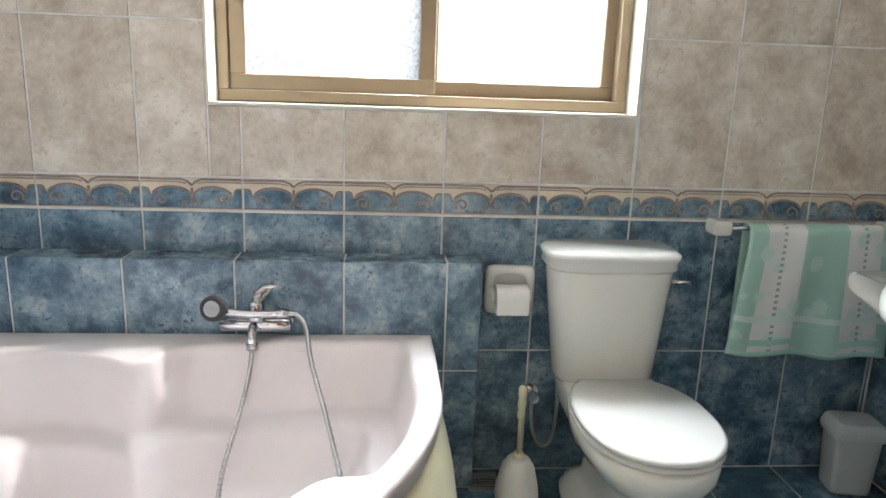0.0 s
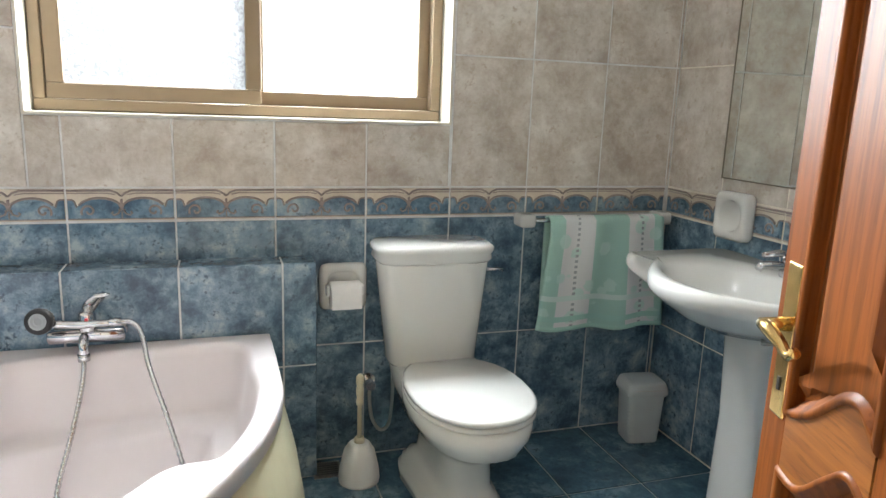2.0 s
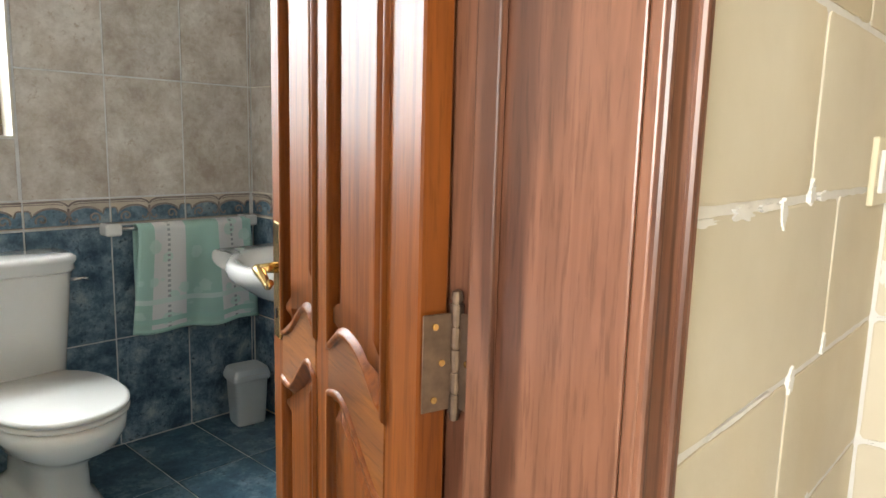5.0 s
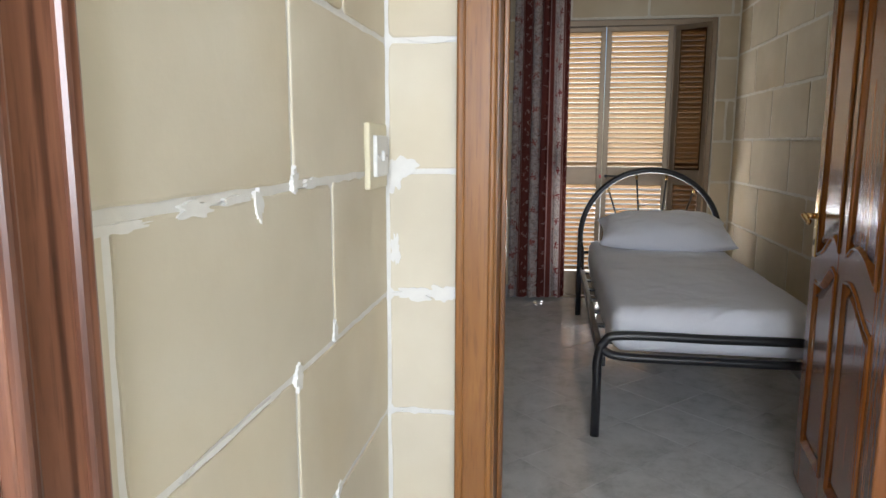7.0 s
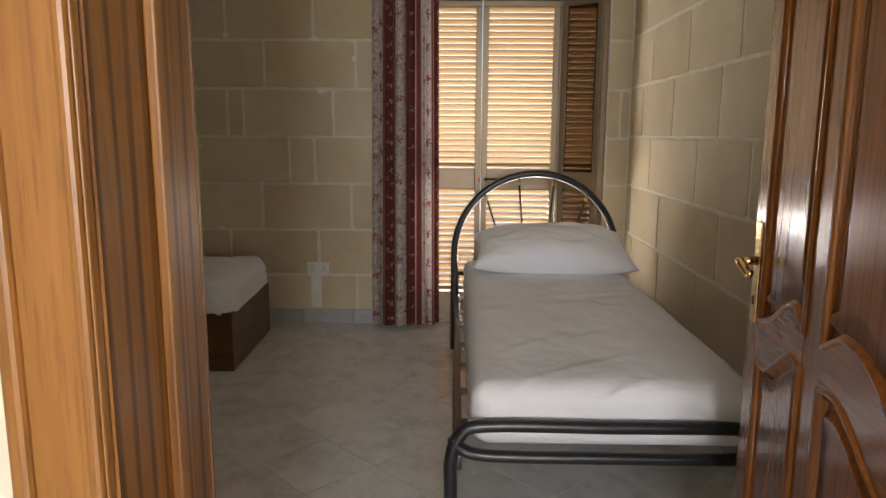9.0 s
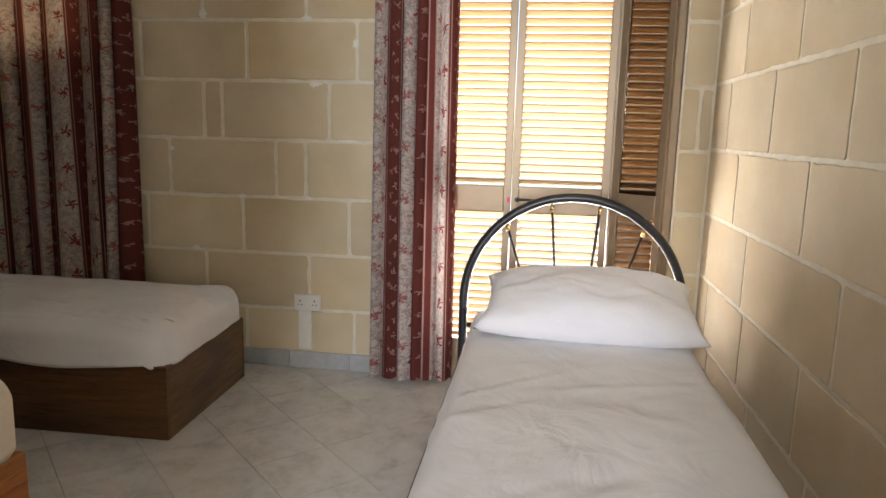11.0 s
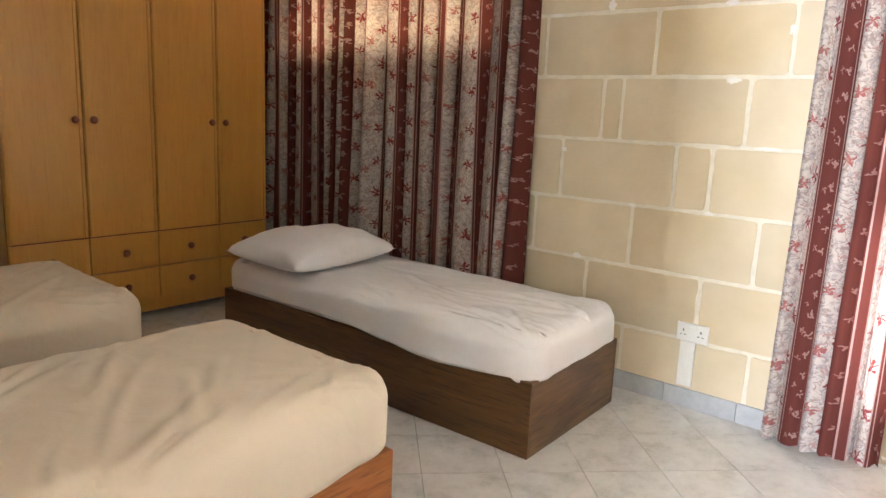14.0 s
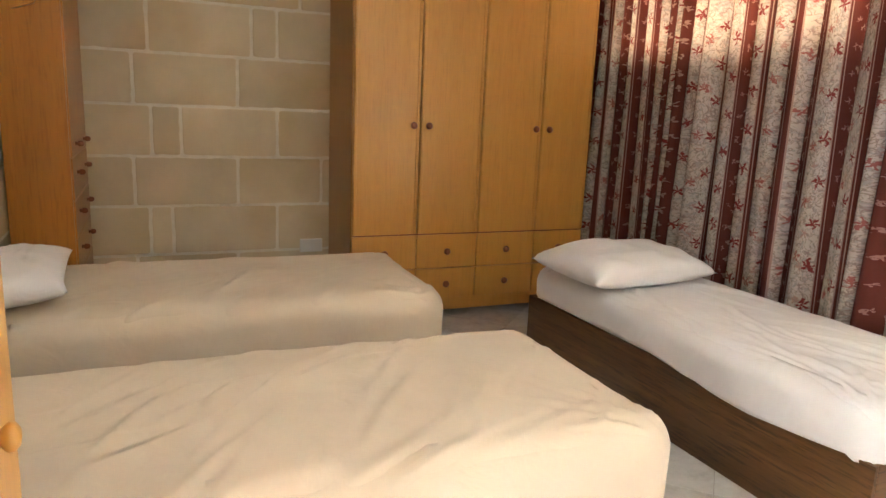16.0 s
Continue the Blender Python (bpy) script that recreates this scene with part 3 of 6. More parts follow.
def tub():
    t = thing("corner_bathtub", pose(0, 0, 0), "pinkish white acrylic corner bathtub with a yellowed cream apron", "bathtub")
    zr, x0, y1 = 0.525, 0.77, 1.488
    outer = [(2.172, y1), (2.174, 1.30)]
    for k in range(0, 25):
        a = math.radians(90 * k / 24)
        outer.append((1.17 + 1.004 * max(0.0, math.cos(a)) ** 1.126, 1.09 - 1.004 * math.sin(a) ** 1.126))
    outer += [(x0 + 0.2, 0.086), (x0, 0.086), (x0, 0.6), (x0, 1.1), (x0, y1), (1.2, y1), (1.7, y1)]
    inner_ctrl = [(2.085, 1.405), (2.104, 1.22), (2.118, 1.085), (2.092, 0.905), (2.04, 0.765), (2.0, 0.713), (1.935, 0.706), (1.892, 0.682), (1.85, 0.628), (1.78, 0.545), (1.60, 0.40), (1.40, 0.29), (1.20, 0.19), (1.03, 0.165), (0.89, 0.19), (0.865, 0.33), (0.86, 0.60), (0.88, 0.98), (0.92, 1.20), (1.00, 1.315), (1.14, 1.34), (1.28, 1.30), (1.355, 1.262), (1.40, 1.285), (1.44, 1.35), (1.52, 1.388), (1.70, 1.41), (1.92, 1.42)]
    inner = [(p.x, p.y) for p in smooth_line([(a, b, 0) for a, b in inner_ctrl], 5, True)]
    cx, cy = 1.50, 0.85

    def ring(sc, z, push=0.0):
        out = []
        for px, py in inner:
            dx, dy = px - cx, py - cy
            ln = math.hypot(dx, dy)
            k = (ln * sc - push) / ln
            out.append((cx + dx * k, cy + dy * k, z))
        return out

    # rim: match outer points to inner ones by angle
    def outer_at(px, py):
        ang = math.atan2(py - cy, px - cx)
        best = None
        n = len(outer)
        d = Vector((math.cos(ang), math.sin(ang)))
        for i in range(n):
            a, b = Vector(outer[i]), Vector(outer[(i + 1) % n])
            e, o = b - a, a - Vector((cx, cy))
            den = d.x * e.y - d.y * e.x
            if abs(den) < 1e-9:
                continue
            s, q = (o.x * e.y - o.y * e.x) / den, (o.x * d.y - o.y * d.x) / den
            if s > 0 and -1e-6 <= q <= 1 + 1e-6 and (best is None or s < best):
                best = s
        return cx + d.x * best, cy + d.y * best

    out_pts = [outer_at(*p) for p in inner]

    def orng(off, z):
        res = []
        for (px, py) in out_pts:
            dx, dy = px - cx, py - cy
            ln = math.hypot(dx, dy)
            front = py < 1.40 and px > 0.80
            k = (ln + (off if front else min(off, 0))) / ln
            res.append((cx + dx * k, min(cy + dy * k, y1), z))
        return res

    bm = bmesh.new()
    ring_loft(bm, [orng(-0.02, zr - 0.06), orng(0.0, zr - 0.055), orng(0.004, zr - 0.014), orng(0.001, zr - 0.004), orng(-0.006, zr), orng(-0.013, zr), ring(1.0, zr, -0.016), ring(1.0, zr - 0.001, -0.008), ring(1.0, zr - 0.010, 0.002), ring(1.0, zr - 0.03, 0.010), ring(0.97, zr - 0.18, 0.02), ring(0.955, zr - 0.205, 0.03), ring(0.90, zr - 0.215, 0.05), ring(0.885, zr - 0.24, 0.06), ring(0.84, zr - 0.34, 0.07), ring(0.76, zr - 0.385, 0.08), ring(0.2, zr - 0.39, 0.02)], cap0=False)
    part("tub_shell", bm, MAT["acrylic"], t, smooth=True)
    bm = bmesh.new()
    flare = [(-0.018, zr - 0.055), (0.004, zr - 0.10), (0.040, zr - 0.20), (0.060, 0.20), (0.064, 0.10), (0.060, 0.0)]
    ring_loft(bm, [orng(o, z) for o, z in flare], False, False)
    part("apron", bm, MAT["skirt"], t, "yellowed cream curved apron panel", smooth=True)
    bm = bmesh.new()
    lathe(bm, [(0.0, 0.0), (0.03, 0.0), (0.032, 0.004), (0.012, 0.006), (0.0, 0.006)], 20, (1.62, 0.70, zr - 0.388))
    part("drain", bm, MAT["chrome"], t)


tub()


def bath_tap():
    t = thing("bath_mixer_tap", pose(1.655, 1.488, 0.62), "chrome wall mixer tap with hand shower and coiled hose", "tap")
    bm = bmesh.new()
    tube(bm, [(-0.098, -0.05, -0.048), (-0.092, -0.05, -0.048), (-0.03, -0.052, -0.047), (0.03, -0.052, -0.047), (0.10, -0.05, -0.048), (0.106, -0.05, -0.048)], lambda q: 0.012 + 0.009 * min(1, 12 * q, 12 * (1 - q)), 18)
    for x in (-0.075, 0.075):
        cyl(bm, (x, -0.045, -0.046), (x, 0.0, -0.046), 0.016)
        cyl(bm, (x, -0.012, -0.046), (x, 0.002, -0.046), 0.031)
    part("body", bm, MAT["chrome"], t, smooth=True)
    bm = lathe(bmesh.new(), [(0.0, 0.0), (0.021, 0.0), (0.023, 0.008), (0.023, 0.050), (0.019, 0.058), (0.0, 0.061)], 24, (0.010, -0.068, -0.030))
    cap = part("cartridge_cap", bm, MAT["chrome"], t, smooth=True)
    part("cap_groove", lathe(bmesh.new(), [(0.0, 0.0), (0.0236, 0.0), (0.0236, 0.0025), (0.0, 0.0025)], 24, (0.010, -0.068, -0.012)), MAT["black_rubber"], cap)
    bm = bmesh.new()
    rings = []
    for k in range(11):
        q = k / 10
        mid = Vector((0.014 + 0.046 * q ** 1.4, -0.062 - 0.055 * q, 0.022 + 0.085 * q - 0.018 * q * q))
        wd = 0.013 + 0.010 * math.sin(min(1, q * 1.25) * math.pi * 0.75)
        rings.append([mid + Vector((wd * math.cos(a), 0.5 * wd * math.cos(a) * 0.2 + 0.0045 * math.sin(a), 0.004 * math.sin(a))) for a in (2 * math.pi * w / 14 for w in range(14))])
    ring_loft(bm, rings)
    part("lever", bm, MAT["chrome"], t, smooth=True)
    part("red_dot", lathe(bmesh.new(), [(0, 0), (0.005, 0), (0.005, 0.002), (0, 0.002)], 12), MAT["red"], cap).matrix_local = pose(0.012, -0.0905, 0.010, 90)
    bm = bmesh.new()
    tube(bm, smooth_line([(0, -0.052, -0.045), (0, -0.075, -0.052), (0, -0.092, -0.068), (0, -0.096, -0.092)], 4), 0.0145, 16)
    cyl(bm, (0, -0.096, -0.088), (0, -0.096, -0.108), 0.0165)
    part("spout", bm, MAT["chrome"], t, smooth=True)
    hs = bmesh.new()
    tube(hs, [(-0.085, -0.082, 0.006), (-0.06, -0.088, 0.0), (0.0, -0.094, -0.003), (0.06, -0.09, -0.003), (0.095, -0.085, -0.002)], lambda q: 0.0125 - 0.003 * q, 14)
    cyl(hs, (0.068, -0.089, -0.003), (0.10, -0.085, -0.002), 0.0125)
    part("hand_shower", hs, MAT["chrome"], t, smooth=True)
    hd = lathe(bmesh.new(), [(0.0, 0.0), (0.022, 0.0), (0.034, 0.018), (0.037, 0.030), (0.036, 0.040), (0.030, 0.043), (0.0, 0.041)], 28)
    head = part("shower_head", hd, MAT["black_rubber"], t, "black rubber shower head", smooth=True)
    head.matrix_local = pose(-0.098, -0.066, 0.010, 82, 0, -10)
    for r0, r1 in ((0.020, 0.023), (0.010, 0.013)):
        part("spray_ring", lathe(bmesh.new(), [(r0, 0.0425), (r1, 0.0425), (r1, 0.0445), (r0, 0.0445), (r0, 0.0425)], 24), MAT["grey_plastic"], head)
    part("chrome_collar", lathe(bmesh.new(), [(0.0, -0.004), (0.024, -0.004), (0.030, 0.006), (0.034, 0.014), (0.0, 0.014)], 24), MAT["chrome"], head, smooth=True)

    def hose(ctrl, nm):
        pts = smooth_line(ctrl, 30)
        bmh = bmesh.new()
        tube(bmh, pts, lambda s: 0.0072 + 0.0012 * math.sin(s * 2 * math.pi * len(pts) / 3.0), 8)
        part(nm, bmh, MAT["chrome"], t, "ribbed chrome shower hose", smooth=True)

    hose([(0.0, -0.096, -0.105), (-0.004, -0.13, -0.17), (-0.022, -0.205, -0.27), (-0.05, -0.31, -0.40), (-0.02, -0.43, -0.475), (0.12, -0.55, -0.478), (0.25, -0.56, -0.478), (0.295, -0.50, -0.40), (0.245, -0.35, -0.25), (0.18, -0.20, -0.11), (0.155, -0.12, -0.03), (0.128, -0.092, -0.004), (0.098, -0.085, -0.002)], "hose")


bath_tap()


def oval(cx, cy, rx, ry, z, n=32, p=2.0, back=None):
    out = []
    for k in range(n):
        a = 2 * math.pi * k / n
        c, s = math.cos(a), math.sin(a)
        x = cx + rx * math.copysign(abs(c) ** (2 / p), c)
        y = cy + ry * math.copysign(abs(s) ** (2 / p), s)
        if back is not None:
            y = min(y, back)
        out.append((x, y, z))
    return out


def forward(bm, k=1.09, dx=0.012):
    """Stretch the seat end of the bowl towards the room."""
    for v in bm.verts:
        if v.co.y < -0.2:
            v.co.x += dx * min(1.0, (-0.2 - v.co.y) / 0.1)
            v.co.y = -0.2 + (v.co.y + 0.2) * k


def toilet():
    t = thing("toilet", pose(2.715, 1.60, 0), "white ceramic close-coupled toilet with closed lid", "toilet")
    bm = bmesh.new()
    ring_loft(bm, [oval(-0.01, -0.115, 0.145, 0.085, 0.400, p=3.6), oval(-0.01, -0.12, 0.152, 0.094, 0.412, p=3.6), oval(-0.01, -0.115, 0.170, 0.100, 0.59, p=3.6), oval(-0.01, -0.112, 0.186, 0.106, 0.745, p=3.6), oval(-0.01, -0.112, 0.184, 0.104, 0.753, p=3.6)])
    part("cistern", bm, MAT["ceramic"], t, smooth=True)
    bm = bmesh.new()
    ring_loft(bm, [oval(-0.01, -0.11, 0.19, 0.104, 0.750, p=4.2), oval(-0.01, -0.11, 0.198, 0.110, 0.759, p=4.2), oval(-0.01, -0.11, 0.195, 0.108, 0.776, p=4.2), oval(-0.01, -0.11, 0.203, 0.114, 0.788, p=4.2), oval(-0.01, -0.11, 0.203, 0.114, 0.801, p=4.2), oval(-0.01, -0.105, 0.190, 0.098, 0.810, p=4.2)])
    part("cistern_lid", bm, MAT["ceramic"], t, smooth=True)
    part("flush_lever", tube(bmesh.new(), [(0.165, -0.18, 0.722), (0.20, -0.185, 0.722), (0.22, -0.185, 0.719)], 0.006), MAT["chrome"], t, smooth=True)
    bm = bmesh.new()
    ring_loft(bm, [oval(0, -0.31, 0.124, 0.225, 0.0, p=5), oval(0, -0.31, 0.124, 0.225, 0.034, p=5), oval(0, -0.312, 0.117, 0.217, 0.040, p=5), oval(0, -0.312, 0.115, 0.214, 0.064, p=4.5), oval(0, -0.316, 0.106, 0.204, 0.071, p=4.5), oval(0, -0.318, 0.103, 0.200, 0.090, p=4), oval(0, -0.325, 0.090, 0.182, 0.100, p=4), oval(0, -0.335, 0.083, 0.168, 0.13, p=3.4), oval(0, -0.345, 0.083, 0.165, 0.215, p=3), oval(0, -0.37, 0.105, 0.20, 0.262, p=2.5), oval(0, -0.40, 0.155, 0.245, 0.305, p=2.3), oval(0, -0.405, 0.166, 0.25, 0.33, p=2.3), oval(0, -0.405, 0.176, 0.256, 0.345, p=2.3), oval(0, -0.405, 0.178, 0.257, 0.378, p=2.3), oval(0, -0.40, 0.172, 0.25, 0.387, p=2.3)])
    forward(bm)
    part("bowl", bm, MAT["ceramic"], t, smooth=True)
    bm = bmesh.new()
    ring_loft(bm, [oval(0, -0.16, 0.10, 0.12, 0.22, p=4), oval(0, -0.15, 0.135, 0.13, 0.32, p=4), oval(0, -0.15, 0.145, 0.135, 0.395, p=5), oval(0, -0.14, 0.14, 0.12, 0.406, p=5)])
    part("cistern_shelf", bm, MAT["ceramic"], t, smooth=True)
    for nm, z0, z1, s in (("seat", 0.388, 0.404, 1.0), ("lid", 0.406, 0.424, 1.0)):
        bm = bmesh.new()
        ring_loft(bm, [oval(0.006, -0.412, 0.182 * s, 0.232, z0, p=2.25), oval(0.006, -0.412, 0.188 * s, 0.238, z0 + 0.004, p=2.25), oval(0.006, -0.412, 0.188 * s, 0.238, z1 - 0.005, p=2.25), oval(0.006, -0.412, 0.178 * s, 0.228, z1, p=2.25)])
        forward(bm)
        part(nm, bm, MAT["ceramic"], t, "glossy white toilet " + nm, smooth=True)
    for x in (-0.075, 0.075):
        part("lid_hinge", cyl(bmesh.new(), (x - 0.02, -0.195, 0.408), (x + 0.02, -0.195, 0.408), 0.011), MAT["white_plastic"], t)
    sp = bmesh.new()
    tube(sp, smooth_line([(-0.20, -0.004, 0.29), (-0.20, -0.05, 0.285), (-0.205, -0.06, 0.25), (-0.195, -0.06, 0.17), (-0.165, -0.055, 0.12), (-0.135, -0.06, 0.14), (-0.128, -0.08, 0.25), (-0.135, -0.10, 0.40)], 8), 0.006, 10)
    part("supply_hose", sp, MAT["steel"], t, "braided steel water hose", smooth=True)
    vb = bmesh.new()
    cyl(vb, (-0.20, 0.0, 0.29), (-0.20, -0.045, 0.288), 0.013)
    cyl(vb, (-0.20, 0.0, 0.29), (-0.20, -0.006, 0.29), 0.026)
    cyl(vb, (-0.20, -0.035, 0.29), (-0.20, -0.065, 0.29), 0.017)
    part("stop_valve", vb, MAT["chrome"], t)


toilet()


def paper_holder():
    t = thing("toilet_paper_holder", pose(2.425, Y_BB, 0.64), "white ceramic recessed toilet paper holder on tiles", "paper holder")
    bm = bmesh.new()

    def sq(h, y, p=7):
        return [(q[0], y, q[1]) for q in [(h * math.copysign(abs(math.cos(a)) ** (2 / p), math.cos(a)), h * math.copysign(abs(math.sin(a)) ** (2 / p), math.sin(a))) for a in (2 * math.pi * k / 36 for k in range(36))]]
    ring_loft(bm, [sq(0.080, 0.0), sq(0.082, -0.008), sq(0.076, -0.022), sq(0.060, -0.026, 4), sq(0.052, -0.016, 3.5), sq(0.046, -0.004, 3.5)])
    part("surround", bm, MAT["ceramic"], t, smooth=True)
    for x in (-0.058, 0.058):
        part("bracket", box(bmesh.new(), (x - 0.006, -0.06, -0.022), (x + 0.006, -0.015, 0.012), 0.004), MAT["white_plastic"], t)
    bm = cyl(bmesh.new(), (-0.05, -0.045, -0.02), (0.05, -0.045, -0.02), 0.046, n=32)
    box(bm, (-0.05, -0.0915, -0.06), (0.05, -0.0895, -0.02))
    part("paper_roll", bm, MAT["paper"], t, "white toilet paper roll")


paper_holder()


def toilet_brush():
    t = thing("toilet_brush", pose(2.455, 1.435, 0), "cream plastic toilet brush in a pale holder on the floor", "toilet brush")
    part("holder", lathe(bmesh.new(), [(0.0, 0), (0.068, 0), (0.070, 0.01), (0.066, 0.05), (0.052, 0.11), (0.036, 0.135), (0.03, 0.14), (0.0, 0.14)]), MAT["white_plastic"], t, smooth=True)
    part("handle", lathe(bmesh.new(), [(0.0, 0.14), (0.008, 0.14), (0.0075, 0.27), (0.012, 0.275), (0.0125, 0.29), (0.009, 0.30), (0.0125, 0.31), (0.013, 0.33), (0.010, 0.34), (0.013, 0.35), (0.013, 0.372), (0.007, 0.38), (0.0, 0.38)], 14), MAT["cream_plastic"], t, smooth=True)
    part("collar", lathe(bmesh.new(), [(0.0, 0.138), (0.018, 0.138), (0.016, 0.156), (0.0, 0.158)], 14), MAT["cream_plastic"], t, smooth=True)


toilet_brush()


def washbasin():
    t = thing("pedestal_washbasin", pose(X_BR - 0.001, 0.88, 0), "white ceramic pedestal washbasin with a chrome mixer", "washbasin")
    # plan: x towards the room is negative, y along the wall
    ctrl = [(0.0, 0.385), (-0.20, 0.395), (-0.355, 0.395), (-0.385, 0.375), (-0.36, 0.335), (-0.335, 0.30), (-0.41, 0.22), (-0.485, 0.11), (-0.51, 0.0), (-0.485, -0.11), (-0.41, -0.22), (-0.335, -0.30), (-0.36, -0.335), (-0.385, -0.375), (-0.355, -0.395), (-0.20, -0.395), (0.0, -0.385), (0.0, -0.2), (0.0, 0.0), (0.0, 0.2)]
    plan = [(p.x, p.y) for p in smooth_line([(a, b, 0) for a, b in ctrl], 3, True)]

    def rg(s, z, cx=-0.2):
        return [(min(cx + (a - cx) * s, 0.0) if s <= 1 else min(a, 0), b * s, z) for a, b in plan]

    def bowl(rx, ry, z):
        out = []
        for a, b in plan:
            ang = math.atan2(b / 0.39, (a + 0.25) / 0.26)
            out.append((-0.285 + rx * math.cos(ang), ry * math.sin(ang), z))
        return out
    bm = bmesh.new()
    low = [(-0.21 + (a + 0.21) * 0.42, b * 0.36, 0.650) for a, b in plan]
    ring_loft(bm, [low, [(-0.22 + (a + 0.22) * 0.72, b * 0.68, 0.695) for a, b in plan], rg(0.955, 0.745), rg(0.99, 0.758), rg(1.0, 0.775), rg(0.992, 0.795), rg(0.965, 0.803), bowl(0.165, 0.255, 0.797), bowl(0.152, 0.235, 0.785), bowl(0.125, 0.19, 0.73), bowl(0.07, 0.10, 0.70), bowl(0.015, 0.02, 0.695)])
    part("basin", bm, MAT["ceramic"], t, smooth=True)
    bm = bmesh.new()
    ring_loft(bm, [oval(-0.15, 0, 0.085, 0.115, 0.0, p=3), oval(-0.15, 0, 0.085, 0.115, 0.025, p=3), oval(-0.15, 0, 0.075, 0.10, 0.05, p=3), oval(-0.15, 0, 0.070, 0.092, 0.35, p=3), oval(-0.155, 0, 0.078, 0.10, 0.60, p=3), oval(-0.17, 0, 0.10, 0.13, 0.66, p=3)])
    part("pedestal", bm, MAT["ceramic"], t, smooth=True)
    bm = lathe(bmesh.new(), [(0.0, 0.795), (0.026, 0.795), (0.024, 0.83), (0.02, 0.855), (0.0, 0.858)], 18, (-0.085, 0, 0))
    tube(bm, [(-0.085, 0, 0.825), (-0.13, 0, 0.835), (-0.19, 0, 0.838), (-0.20, 0, 0.825)], lambda s: 0.015 - 0.004 * s, 12)
    part("tap_body", bm, MAT["chrome"], t, smooth=True)
    bm = bmesh.new()
    tube(bm, [(-0.085, 0, 0.86), (-0.13, 0.0, 0.872), (-0.185, 0.0, 0.868)], lambda s: 0.014 - 0.006 * s, 10)
    part("tap_lever", bm, MAT["chrome"], t, smooth=True)
    bm = cyl(bmesh.new(), (-0.108, 0.03, 0.752), (-0.128, 0.03, 0.745), 0.012, n=16)
    part("overflow_hole", bm, MAT["black_rubber"], t)


washbasin()


def soap_dish():
    t = thing("soap_dish", pose(X_BR, 1.205, 0.925, 0, 0, 90), "white ceramic wall soap dish with a round hollow", "soap dish")
    bm = bmesh.new()

    def sq(h, y, p=8, v=1.05):
        return [(h * math.copysign(abs(math.cos(a)) ** (2 / p), math.cos(a)), y, v * h * math.copysign(abs(math.sin(a)) ** (2 / p), math.sin(a))) for a in (2 * math.pi * k / 36 for k in range(36))]
    ring_loft(bm, [sq(0.074, 0.0), sq(0.078, 0.012), sq(0.077, 0.034), sq(0.068, 0.044), sq(0.054, 0.043, 2), sq(0.050, 0.034, 2), sq(0.042, 0.012, 2), sq(0.02, 0.006, 2)])
    part("dish", bm, MAT["ceramic"], t, smooth=True)


soap_dish()


def mirror():
    t = thing("wall_mirror", pose(0, 0, 0), "frameless wall mirror with worn silvering above the basin", "mirror")
    part("glass", boxes(((X_BR - 0.007, 0.40, 1.045), (X_BR - 0.0015, 1.30, 2.0))), MAT["mirror"], t)
    bm = boxes(((X_BR - 0.0085, 0.40, 1.043), (X_BR - 0.0005, 1.30, 1.047)), ((X_BR - 0.0085, 1.2985, 1.043), (X_BR - 0.0005, 1.3025, 2.0)))
    part("edge", bm, MAT["water_stain"], t, "darkened mirror edge")


mirror()


def towel_rail():
    t = thing("towel_rail", pose(0, 0, 0), "chrome towel rail with white ceramic ends", "towel rail")
    part("rail", cyl(bmesh.new(), (3.09, 1.545, 0.862), (3.65, 1.545, 0.862), 0.008, n=16), MAT["chrome"], t)
    for x in (3.075, 3.645):
        bm = bmesh.new()
        box(bm, (x - 0.03, 1.525, 0.838), (x + 0.03, Y_BB, 0.886), 0.012, 3)
        part("bracket", bm, MAT["ceramic"], t, smooth=False)


towel_rail()


def sheet_mesh(name, f, nu, nv, mat, parent=None, thick=0.004, uv=None):
    """A cloth surface from f(u, v), with a little thickness."""
    bm = bmesh.new()
    uvl = bm.loops.layers.uv.new("UVMap")
    grid = [[bm.verts.new(f(i / nu, j / nv)) for j in range(nv + 1)] for i in range(nu + 1)]
    for i in range(nu):
        for j in range(nv):
            fc = bm.faces.new((grid[i][j], grid[i + 1][j], grid[i + 1][j + 1], grid[i][j + 1]))
            for lp, (a, b) in zip(fc.loops, ((i, j), (i + 1, j), (i + 1, j + 1), (i, j + 1))):
                lp[uvl].uv = uv(a / nu, b / nv) if uv else (a / nu, b / nv)
    me = bpy.data.meshes.new(name)
    bm.to_mesh(me)
    bm.free()
    me.materials.append(mat)
    for p in me.polygons:
        p.use_smooth = True
    ob = new(name, me)
    if thick:
        md = ob.modifiers.new("thickness", "SOLIDIFY")
        md.thickness = thick
    if parent:
        ob.parent = parent
    return ob


